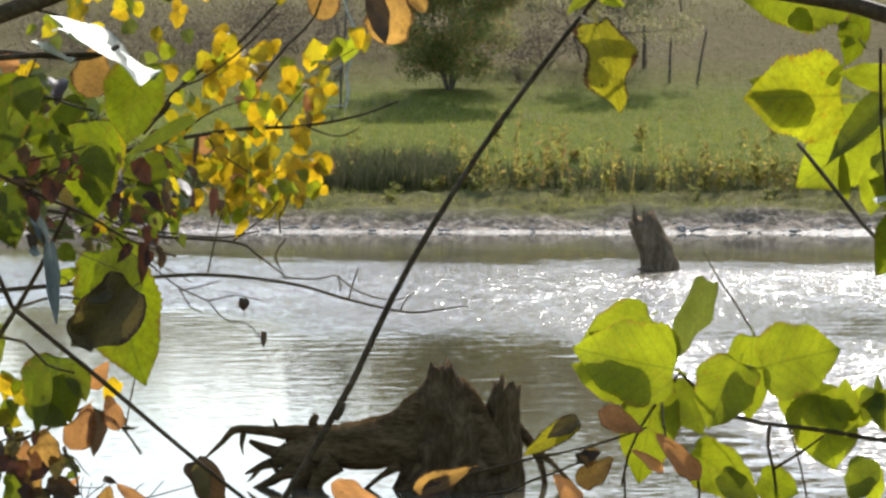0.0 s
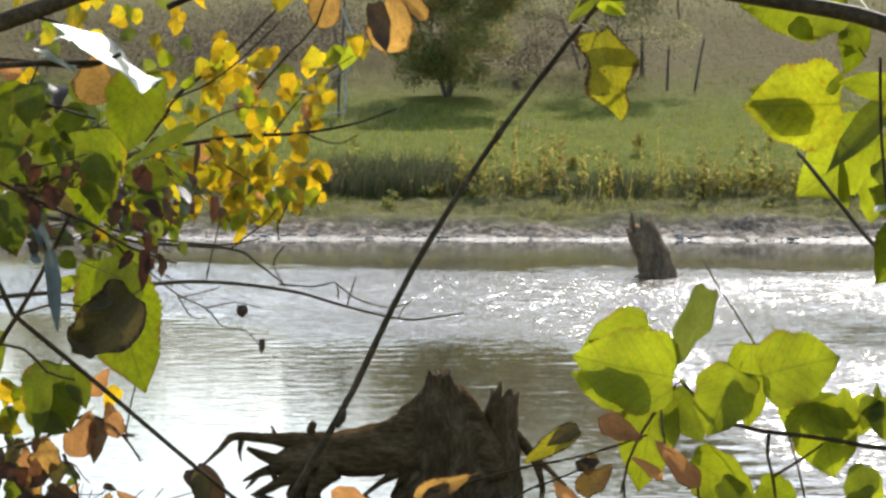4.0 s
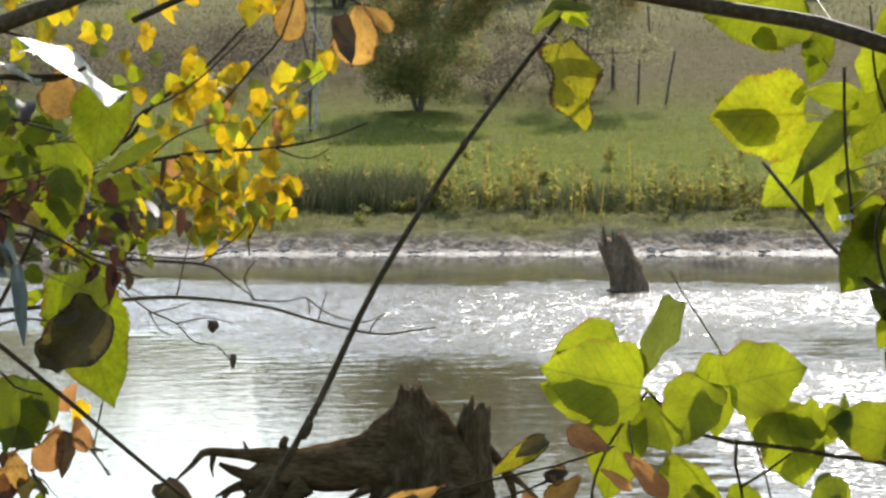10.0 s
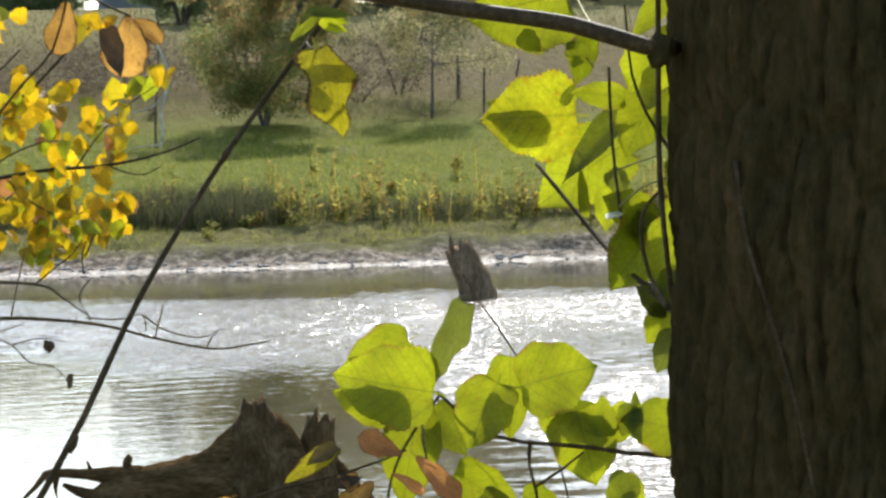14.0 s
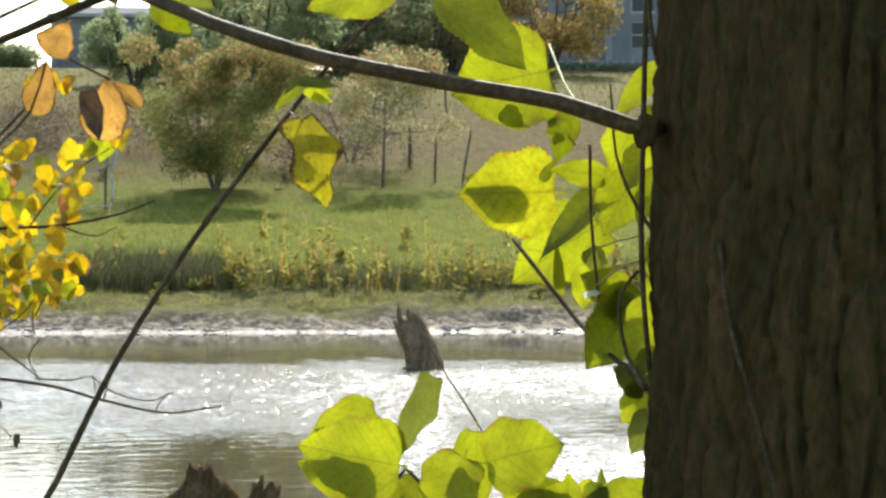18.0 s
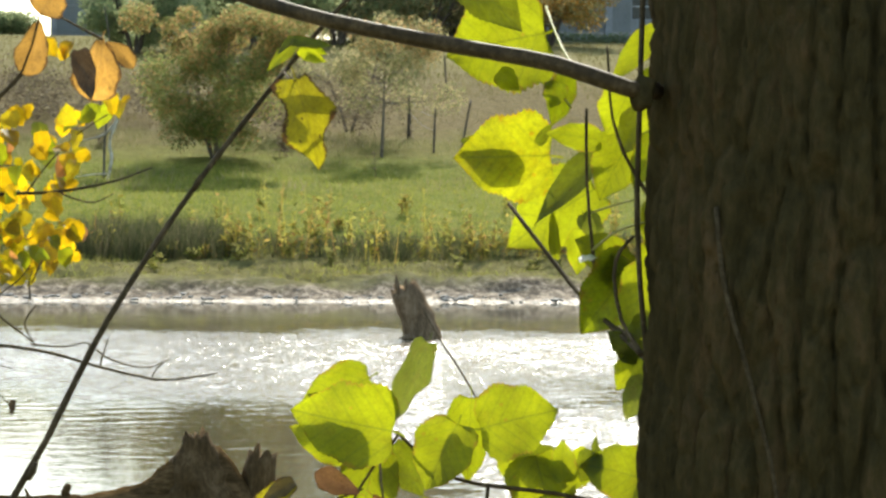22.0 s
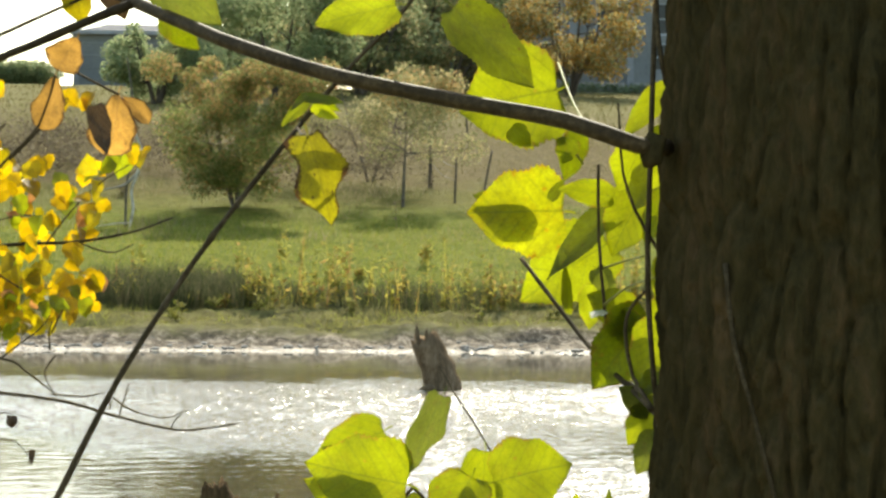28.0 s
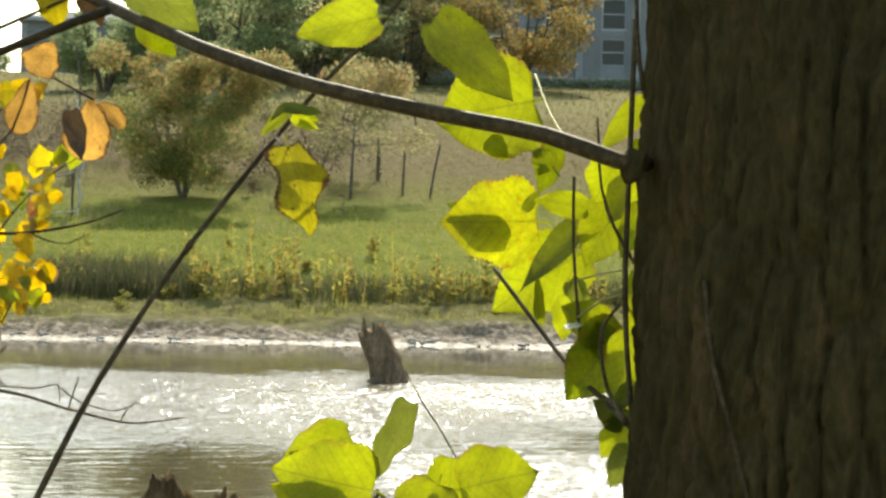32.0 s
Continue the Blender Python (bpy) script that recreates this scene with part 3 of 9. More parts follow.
def leaf(parent, kind, base, tip, width, twist=None, meshes=None, face=None):
    """One leaf from its stalk end to its tip; it faces about south, twisted round its midrib."""
    b, t = Vector(base), Vector(tip)
    y = t - b
    n = Vector(face) if face else (EYE - (b + t) / 2).normalized()
    if twist is None:
        twist = dice.uniform(-24, 24)
    x = y.cross(n).normalized()
    n = x.cross(y).normalized()
    rot = Matrix.Rotation(radians(twist), 3, y.normalized())
    x, n = rot @ x, rot @ n
    length = y.length
    m = Matrix((x * width, y, n * min(width, length))).transposed().to_4x4()
    m.translation = b
    pool = meshes or (DRY_MESH.get(kind) or LEAF_MESH[kind])
    ob = new("leaf", pool[dice.randrange(len(pool))])
    hang(ob, parent)
    ob.matrix_basis = m
    return ob


# ---- ground, pond ----
PROFILE = ((44.0, -0.5), (46.0, -0.12), (47.0, 0.02), (47.6, 0.14), (48.2, 0.36), (49.0, 0.44), (51.0, 0.62), (54.0, 1.0), (58.0, 1.55), (66.0, 2.34), (70.0, 2.9), (73.0, 3.2), (80.0, 4.2), (100.0, 6.75), (125.0, 9.4), (135.0, 10.2), (160.0, 10.9), (400.0, 11.5), (3000.0, 12.0))
PY, PZ = [p[0] for p in PROFILE], [p[1] for p in PROFILE]


def ground_z(x, y):
    """Height of the land: near bank, pond bed, mud shelf, slope, hill top."""
    if y > 44:
        z = float(np.interp(y, PY, PZ))
        q = Vector((x, y, 0))
        if y < 47.3:
            z += 0.05 * noise.noise(q * 0.8)
        elif y < 50.5:
            z += (0.17 * noise.noise(q * 0.9) + 0.1 * noise.noise(q * 3.3) + 0.06 * noise.noise(q * 6.0)) * min(1, (y - 47.2) * 1.5) * min(1, (51.5 - y) * 0.7)
        else:
            z += 0.1 * noise.noise(q * 0.35) + 0.03 * noise.noise(q * 2.0)
        if y > 112:
            fall = min(1, max(0, (-x / y - 0.094) / 0.03))
            z -= fall * fall * (3 - 2 * fall) * max(0, z - 9.3)
        return z
    edge = 5.0 + 13.5 / (1 + math.exp(min(60, max(-60, (x + 3.9) * 3.0)))) + 0.5 * noise.noise(Vector((x * 0.6, 0, 0)))
    d = edge - y
    return max(-0.8, min(0.42 + 0.03 * min(max(d - 2, 0), 6), d * 0.3)) + 0.04 * noise.noise(Vector((x, y, 3)) * 1.3)


def grid(xs, ys, fz):
    verts = [(x, y, fz(x, y)) for y in ys for x in xs]
    n = len(xs)
    faces = [(j * n + i, j * n + i + 1, (j + 1) * n + i + 1, (j + 1) * n + i) for j in range(len(ys) - 1) for i in range(n - 1)]
    return verts, faces


xs = [-3000, -800, -300, -120, -70, -45, -32, -25, -20] + [round(-16 + 0.2 * i, 3) for i in range(201)] + [28, 34, 42, 55, 80, 140, 300, 800, 3000]
ys = [-3000, -600, -150, -50, -20, -8, -4] + [-2 + 0.5 * i for i in range(46)] + [22, 27, 33, 39, 43, 45] + [46 + 0.14 * i for i in range(36)] + [51.2 + 0.5 * i for i in range(50)] + [76.5 + 1.5 * i for i in range(42)] + [145, 160, 190, 240, 330, 500, 900, 1600, 3000]
GROUND = ground_material()
v, f = grid(xs, ys, ground_z)
tagged(new("ground", mesh_of("ground", v, f, GROUND, True)), "sloping pond bank of mud, turf and dry pasture", "ground", kind="structure")


def water_sheet():
    """The pond's face, with wind ripples: ruffled in the middle, calmer under the far bank."""
    rng = np.random.default_rng(4)
    gx = np.concatenate([[-60, -40, -25], np.arange(-15, 19.01, 0.075), [30, 45, 70]])
    gy = [4.0]
    while gy[-1] < 47.6:
        gy.append(gy[-1] + 0.028 + gy[-1] * 0.0022)
    gy = np.array(gy)
    X, Y = np.meshgrid(gx, gy)
    Z = np.zeros_like(X)
    for k in range(54):
        wl = float(np.exp(rng.uniform(np.log(0.2), np.log(0.62))))
        a = rng.normal(0.5 * math.pi + 0.35, 0.5)
        kx, ky = 2 * math.pi / wl * math.cos(a), 2 * math.pi / wl * math.sin(a)
        steep = SLOPE * wl ** 0.1
        Z += steep * wl / (2 * math.pi) * np.sin(kx * X + ky * Y + rng.uniform(0, 7)) * (0.6 + 0.4 * np.sin(X * rng.uniform(0.2, 0.8) + Y * rng.uniform(0.2, 0.6) + rng.uniform(0, 6)))
    gust = 0.55 + 0.25 * np.sin(X * 0.5 + Y * 0.33) + 0.2 * np.sin(X * 0.21 - Y * 0.6 + 1)
    lee = np.clip((X - 0.9) / 1.8, 0, 1)
    calm = np.clip((-0.8 - X) / 2.8, 0, 1)
    near = Y + (lee * lee * (3 - 2 * lee) - 0.5 * calm) * np.clip((34 - Y) * 1.3, 0, 13) + 1.0 * np.sin(X * 0.9 + Y * 0.4) + 0.8 * np.sin(X * 2.1 - Y * 0.7 + 2)
    env = np.interp(near, [4, 17, 21, 24, 28, 34.5, 37, 39, 48], [0.03, 0.035, 0.08, 0.24, 0.85, 0.85, 0.5, 0.09, 0.06]) * (0.75 + 0.5 * gust)
    Z *= env
    verts = np.stack([X, Y, Z], -1).reshape(-1, 3)
    n = len(gx)
    i, j = np.meshgrid(np.arange(n - 1), np.arange(len(gy) - 1))
    a = (j * n + i).ravel()
    faces = np.stack([a, a + 1, a + n + 1, a + n], -1)
    me = bpy.data.meshes.new("pond_water")
    me.from_pydata(verts.tolist(), [], faces.tolist())
    me.polygons.foreach_set("use_smooth", [True] * len(me.polygons))
    me.materials.append(water_material())
    tagged(new("pond_water", me), "brown pond water ruffled by wind, glittering in backlight", "water", kind="structure")


SLOPE = 0.028
water_sheet()


# ---- far bank: grass, reeds, weeds, stones ----
def blades(name, n, area, height, width, material, label, category, seed, lean=0.35, keep=None, segs=1):
    """A field of grass blades or stalks as one mesh."""
    rng = np.random.default_rng(seed)
    verts, faces = [], []
    x0, x1, y0, y1 = area
    made = 0
    while made < n:
        x, y = rng.uniform(x0, x1), rng.uniform(y0, y1)
        made += 1
        k = keep(x, y) if keep else 1.0
        if rng.random() > k:
            continue
        h = height * rng.uniform(0.45, 1.2) * (0.25 + 0.75 * k)
        w = width * rng.uniform(0.6, 1.3)
        a = rng.uniform(0, 6.28)
        dx, dy = math.cos(a) * w / 2, math.sin(a) * w / 2 * 0.5
        lx, ly = rng.normal(0, lean) * h, rng.normal(0, lean) * h
        z = ground_z(x, y) - 0.03
        i = len(verts)
        if segs == 1:
            verts += [(x - dx, y - dy, z), (x + dx, y + dy, z), (x + lx, y + ly, z + h)]
            faces.append((i, i + 1, i + 2))
        else:
            verts += [(x - dx, y - dy, z), (x + dx, y + dy, z), (x + dx * 0.8 + lx * 0.35, y + dy + ly * 0.35, z + h * 0.6), (x - dx * 0.8 + lx * 0.35, y - dy + ly * 0.35, z + h * 0.6), (x + lx, y + ly, z + h)]
            faces += [(i, i + 1, i + 2, i + 3), (i + 3, i + 2, i + 4)]
    return tagged(new(name, mesh_of(name, verts, faces, material)), label, category, kind="stuff")


def patch(fx, fy, seed, lo=-0.1, hi=0.35):
    return lambda x, y: min(1, max(0, (noise.noise(Vector((x * fx, y * fy, seed))) - lo) / (hi - lo)))


blades("lawn_grass", 42000, (-13, 21, 52.5, 71), 0.13, 0.03, F_LAWN, "short green turf on the sunlit slope", "grass", 1, keep=lambda x, y: 1 if y < 66 else max(0.15, 1 - (y - 66) / 6))
blades("tussocks", 15000, (-13, 21, 53, 69), 0.3, 0.022, F_TUSSOCK, "paler uneven tufts standing in the turf", "grass", 7, 0.45, lambda x, y: 0.9 * patch(0.55, 0.4, 31, 0.0, 0.45)(x, y))
blades("rough_grass", 12000, (-13, 21, 63, 76), 0.5, 0.025, F_ROUGH, "rank straw and olive grass below the trees", "grass", 8, 0.4, lambda x, y: patch(0.3, 0.25, 41, -0.1, 0.4)(x, y))
blades("dry_grass", 26000, (-16, 26, 66, 100), 0.24, 0.03, F_DRY, "dry tan grass on the hillside", "grass", 2, keep=lambda x, y: min(1, max(0.05, (y - 65) / 8)) * (0.4 + 0.6 * patch(0.25, 0.25, 2)(x, y)))
blades("pasture_grass", 16000, (-18, 34, 92, 130), 0.22, 0.05, F_DRY, "grazed pasture on the hill top", "grass", 3)
blades("shore_grass", 9000, (-12, 20, 48.2, 52.5), 0.16, 0.025, F_DRY, "sparse dry grass above the mud", "grass", 4, keep=lambda x, y: max(0, min(1, (y - 48.1) / 1.2)) * (0.3 + 0.7 * patch(0.8, 0.8, 5)(x, y)))
blades("shore_turf", 21000, (-12, 20, 48.4, 53.0), 0.17, 0.03, F_SHORE, "low olive growth above the mud", "grass", 14, keep=lambda x, y: 0.25 + 0.75 * patch(0.5, 0.5, 9)(x, y))


def reed_keep(x, y):
    a = max(0, 1 - ((x + 1.2) / 2.3) ** 4) if abs(x + 1.2) < 2.3 else 0
    b = max(0, 1 - abs(x + 5.5) / 2.5)
    return max(a, b * 0.8, 0.55 * patch(0.7, 0.2, 21, -0.4, 0.15)(x, 0) if x > 1 else 0)


blades("reeds", 26000, (-9, 15, 51.3, 53.8), 0.72, 0.016, F_REED, "dense dark green rushes along the shore", "reeds", 6, 0.3, reed_keep, 2)


def weeds(n, area, height, material, label, seed):
    """Tall leafy stalks in bulk: each a thin stem with small leaves up its length."""
    rng = np.random.default_rng(seed)
    verts, faces = [], []
    x0, x1, y0, y1 = area
    spots = [(x0 + (x1 - x0) * (k + rng.uniform(0, 1)) / max(8, n // 3), rng.uniform(y0, y1), rng.uniform(0.4, 1.15)) for k in range(max(8, n // 3))]
    for _ in range(n):
        sx, sy, sh = spots[int(rng.integers(len(spots)))]
        x, y = sx + rng.normal(0, 0.07), sy + rng.normal(0, 0.07)
        h = height * sh * rng.uniform(0.55, 1.1)
        z = ground_z(x, y) - 0.03
        lx, ly = rng.normal(0, 0.1) * h, rng.normal(0, 0.1) * h
        i = len(verts)
        verts += [(x - 0.008, y, z), (x + 0.008, y, z), (x + lx + 0.004, y + ly, z + h), (x + lx - 0.004, y + ly, z + h)]
        faces.append((i, i + 1, i + 2, i + 3))
        for k in range(int(rng.integers(12, 22))):
            t = rng.uniform(0.2, 1.0)
            s = rng.uniform(0.05, 0.11) * (1.25 - 0.5 * t)
            a, e = rng.uniform(0, 6.28), rng.uniform(-0.5, 0.8)
            d = np.array([math.cos(a) * math.cos(e), math.sin(a) * math.cos(e), math.sin(e)])
            q = np.array([-math.sin(a), math.cos(a), rng.uniform(-0.4, 0.4)]) * 0.4
            c = np.array([x + lx * t, y + ly * t, z + h * t])
            i = len(verts)
            verts += [tuple(c), tuple(c + d * s * 0.9 + q * s), tuple(c + d * s * 2), tuple(c + d * s * 0.9 - q * s)]
            faces.append((i, i + 1, i + 2, i + 3))
    return tagged(new("weeds", mesh_of("weeds", verts, faces, material)), label, "weeds", kind="stuff")


weeds(280, (0.0, 17, 51.0, 52.8), 1.2, F_WEED, "tall yellowing weeds with reddish leaves on the shore", 1)
weeds(90, (-11, 0, 51.2, 53.0), 0.7, F_WEED, "yellow weeds among the rushes", 2)
weeds(60, (-4.0, 17, 49.2, 51.4), 0.36, F_SHORE, "low pale weeds above the mud", 4)
weeds(80, (-2, 17, 53.5, 60), 0.85, F_WEED, "scattered weeds standing in the turf", 3)
weeds(24, (-14, 8, 66, 78), 0.9, F_BROWN, "dead brown stalks on the hillside", 5)


def stone_mesh(seed):
    bm = bmesh.new()
    bmesh.ops.create_icosphere(bm, subdivisions=2, radius=1)
    for q in bm.verts:
        q.co *= 1 + 0.3 * noise.noise(q.co * 1.4 + Vector((seed * 7, 0, 0))) + 0.12 * noise.noise(q.co * 4 + Vector((seed, 3, 0)))
        q.co.z *= 0.55
    me = bpy.data.meshes.new("stone")
    bm.to_mesh(me)
    bm.free()
    me.materials.append(STONE)
    return me


stones = [stone_mesh(i) for i in range(5)]
rr = random.Random(3)
for i in range(260):
    x = rr.uniform(-10, 17)
    y = 47.0 + abs(rr.gauss(0, 0.3))
    s = rr.uniform(0.015, 0.06) * (1.4 if i % 9 == 0 else 1)
    ob = new("stone", stones[i % 5])
    ob.matrix_basis = Matrix.Translation((x, y, max(ground_z(x, y), 0.0) + s * 0.12)) @ Matrix.Rotation(rr.uniform(0, 6), 4, "Z") @ Matrix.Diagonal((s * rr.uniform(0.8, 1.6), s, s, 1))
    tagged(ob, "pale wet stone half sunk in the shore mud", "stone", "stones along the waterline")


# ---- trees and shrubs on the far bank ----
def hang(ob, parent):
    ob.parent = parent
    if parent.parent is None and parent.type == "EMPTY":
        ob.matrix_parent_inverse = Matrix.Translation(-parent.location)
    return ob


def thing(name, base, label, category, group="", kind=""):
    """A thing's Empty at its base; its parts are given in the world's coordinates."""
    ob = tagged(new(name), label, category, group, kind)
    ob.location = base
    return ob


def tube(name, parent, material, points, radii, segs=8, step=0.1, rough=0.15, freq=8.0, jag=0.0, label=""):
    vv, ff = tube_data(points, radii, segs, step, rough, freq, jag)
    ob = hang(new(name, mesh_of(name, vv, ff, material, True)), parent)
    return tagged(ob, label) if label else ob


def stem(name, parent, material, r0, r1, points, rough=0.12, segs=7, label=""):
    n = len(points)
    fine = r0 < 0.02
    return tube(name, parent, material, points, [r0 + (r1 - r0) * i / (n - 1) for i in range(n)], segs, 0.03 if fine else 0.08, rough, 60 if fine else 15, 0.0, label)


def crown(name, parent, material, centres, n, size, seed, label=""):
    """Small leaves scattered in uneven clumps round the limb ends, as one mesh."""
    rng = np.random.default_rng(seed)
    verts, faces = [], []
    wts = np.array([c[3] ** 2 for c in centres])
    pick = rng.choice(len(centres), n, p=wts / wts.sum())
    for k in pick:
        cx, cy, cz, r = centres[k]
        d = rng.normal(0, 1, 3)
        d /= np.linalg.norm(d)
        c = np.array([cx, cy, cz]) + d * r * rng.uniform(0.15, 1.0) ** 0.6 * np.array([1, 1, 0.8])
        a, b = rng.normal(0, 1, 3), rng.normal(0, 1, 3)
        a /= np.linalg.norm(a)
        b -= a * (a @ b)
        b /= np.linalg.norm(b)
        s = size * rng.uniform(0.6, 1.3)
        i = len(verts)
        verts += [tuple(c - a * s), tuple(c + b * s * 0.5), tuple(c + a * s), tuple(c - b * s * 0.5)]
        faces.append((i, i + 1, i + 2, i + 3))
    ob = hang(new(name, mesh_of(name, verts, faces, material)), parent)
    return tagged(ob, label) if label else ob


def broad_tree(name, base, height, spread, stems, leaves, seed, label, crowns, trunk_r=0.06, low=0.25, leafsize=0.05, bark=None, top=1.0):
    """Stems from the base, limbs forking off them, and leaf clumps round the limb ends."""
    bark = bark or POST
    rnd = random.Random(seed)
    b = Vector(base)
    root = thing(name, b, label, "tree" if height > 2 else "shrub")
    ends = []
    for i in range(stems):
        a = 2 * math.pi * (i + rnd.uniform(-0.3, 0.3)) / stems
        out = spread * rnd.uniform(0.25, 0.55) if stems > 1 else 0.1
        tipp = b + Vector((math.cos(a) * out, math.sin(a) * out, height * rnd.uniform(0.72, 0.92)))
        midp = b.lerp(tipp, 0.45) + Vector((math.cos(a), math.sin(a), 0)) * out * 0.12
        st = b + Vector((math.cos(a), math.sin(a), 0)) * trunk_r * (stems > 1) - Vector((0, 0, 0.1))
        tube("trunk", root, bark, [st, b.lerp(midp, 0.5), midp, tipp], [trunk_r, trunk_r * 0.8, trunk_r * 0.55, trunk_r * 0.15], 7, 0.15)
        for j in range(7 if stems > 1 else 14):
            t = rnd.uniform(low, 0.95)
            s0 = b.lerp(midp, t / 0.45) if t < 0.45 else midp.lerp(tipp, (t - 0.45) / 0.55)
            aa = a + rnd.gauss(0, 0.9) if stems > 1 else rnd.uniform(0, 6.28)
            reach = spread * rnd.uniform(0.2, 0.5) * (1.15 - 0.6 * abs(t - 0.5))
            e = s0 + Vector((math.cos(aa) * reach, math.sin(aa) * reach, rnd.uniform(0.05, 0.3) * height * 0.5))
            tube("limb", root, bark, [s0, s0.lerp(e, 0.5) + Vector((0, 0, -0.04 * height * 0.3)), e], [trunk_r * 0.35, trunk_r * 0.22, trunk_r * 0.08], 5, 0.2)
            ends.append((e.x, e.y, e.z, spread * rnd.uniform(0.14, 0.27)))
        ends.append((tipp.x, tipp.y, tipp.z, spread * 0.14))
    zs = sorted(q[2] for q in ends)
    cut = zs[int(len(zs) * 0.55)]
    for mat, share, where in crowns:
        pool = [q for q in ends if where == "all" or (where == "top") == (q[2] > cut)]
        crown("crown", root, mat, pool, int(leaves * share), leafsize, seed + len(pool))
    return root


def zed(x, y, dz=0.0):
    return (x, y, ground_z(x, y) + dz)


broad_tree("bush_tree", zed(0.17, 70), 4.3, 2.8, 8, 52000, 11, "rounded multi-stemmed green bush turning rust at the top", ((F_BUSH, 0.66, "all"), (F_RUST, 0.14, "all"), (F_RUST, 0.2, "top")), 0.04, 0.06, 0.045, YOUNGBARK)
broad_tree("small_tree", zed(4.9, 72), 4.0, 3.3, 1, 11000, 12, "slender young tree with thin pale yellowing leaves", ((F_PALE, 0.8, "all"), (F_RUST, 0.2, "top")), 0.055, 0.4, 0.045, YOUNGBARK)
broad_tree("small_tree", zed(4.3, 78), 3.6, 2.6, 2, 5000, 13, "thin young tree with sparse pale leaves behind a sapling", ((F_PALE, 0.9, "all"),), 0.045, 0.4, 0.045, YOUNGBARK)
broad_tree("brush", zed(3.0, 76), 2.2, 3.6, 7, 5200, 14, "brown leafless brush on the hillside", ((F_BROWN, 1.0, "all"),), 0.014, 0.1, 0.05, BRUSHWOOD)
broad_tree("brush", zed(-4.5, 80), 1.6, 4.5, 7, 6000, 15, "brown dried brush beside a pale dead branch", ((F_BROWN, 1.0, "all"),), 0.014, 0.1, 0.05, BRUSHWOOD)
broad_tree("brush", zed(-9.5, 78), 1.3, 5.0, 7, 6000, 16, "brown dried brush on the hillside", ((F_BROWN, 1.0, "all"),), 0.014, 0.1, 0.05, BRUSHWOOD)
broad_tree("green_tree", zed(-3.3, 113), 3.5, 3.2, 5, 16000, 17, "dense green tree at the top of the hill", ((F_GREEN, 1.0, "all"),), 0.1, 0.15, 0.09)
broad_tree("green_tree", zed(2.2, 120), 6.8, 5.0, 5, 20000, 18, "tall dark green tree on the hill top", ((F_GREEN, 1.0, "all"),), 0.14, 0.15, 0.1)
broad_tree("green_tree", zed(6.2, 124), 6.5, 5.0, 5, 16000, 19, "greyish green tree on the hill top", ((F_GREEN, 0.4, "all"), (F_PALE, 0.6, "all")), 0.14, 0.15, 0.1)
broad_tree("autumn_tree", zed(16.7, 125), 5.4, 4.4, 5, 14000, 20, "orange autumn tree before a grey building", ((F_ORANGE, 0.7, "all"), (F_PALE, 0.4, "all")), 0.12, 0.2, 0.1)
broad_tree("autumn_tree", zed(11.0, 127), 4.6, 4.0, 4, 8000, 21, "half-bare rusty tree on the hill top", ((F_RUST, 0.5, "all"), (F_PALE, 0.5, "all")), 0.12, 0.2, 0.1)
for gx_, gy_, gh, gs, gn in ((1.2, 131, 6.5, 5.0, 31), (4.0, 133, 8.0, 6.0, 32), (8.6, 131, 7.5, 5.5, 33), (12.6, 134, 7.0, 5.0, 34)):
    broad_tree("hilltop_tree", zed(gx_, gy_), gh, gs, 5, 14000, gn, "greyish green tree behind the crest of the hill", ((F_GREEN, 0.6, "all"), (F_PALE, 0.4, "all")), 0.14, 0.08, 0.12)
for gx_, gn in ((4.3, 41), (7.4, 42)):
    broad_tree("green_shrub", zed(gx_, 128), 3.6, 5.0, 5, 9000, gn, "greyish green shrub under the trees on the hill top", ((F_GREEN, 0.7, "all"), (F_PALE, 0.3, "all")), 0.07, 0.05, 0.11)
broad_tree("green_shrub", zed(-16.5, 118), 2.6, 5.0, 5, 5000, 22, "green shrub at the top of the hill", ((F_GREEN, 1.0, "all"),), 0.06, 0.1, 0.1)


def fence_posts():
    made = []
    for x, y, h, lean, turn in ((6.47, 73.0, 1.25, 2, 0), (6.35, 80.0, 1.3, -3, 1), (7.24, 73.0, 1.55, 11, 0), (5.4, 84.0, 1.3, 2, 2), (8.6, 92.0, 1.3, -4, 1), (6.0, 76.5, 1.4, 1, 2)):
        b = Vector(zed(x, y))
        root = thing("fence_post", b, "weathered wooden fence post leaning on the hillside" if abs(lean) > 5 else "weathered wooden fence post on the hillside", "fence post", "old fence posts")
        tip = b + Vector((math.sin(radians(lean)) * h, 0, math.cos(radians(lean)) * h))
        tube("post", root, POST, [b - Vector((0, 0, 0.2)), b.lerp(tip, 0.5), tip], [0.036, 0.034, 0.028], 8, 0.12, 0.25, 12, 0.05)
        made.append(tip)
    return made


tips = fence_posts()
wire = thing("fence_wire", tips[0] - Vector((0, 0, 0.2)), "thin rusty wire strung between fence posts", "wire")
for a, b, dz in ((0, 5, 0.2), (5, 1, 0.2), (0, 5, 0.6), (5, 1, 0.65), (1, 3, 0.25)):
    p, q = tips[a] - Vector((0, 0, dz)), tips[b] - Vector((0, 0, dz))
    tube("strand", wire, WIRE, [p, p.lerp(q, 0.5) - Vector((0, 0, 0.12)), q], [0.006, 0.006, 0.006], 5, 0.4, 0.0)

# pale dead branch on the left of the far bank
pale = thing("dead_tree", zed(-2.56, 66), "pale peeling dead tree stems, twisted and bare", "dead tree")
bx, by, bz = pale.location
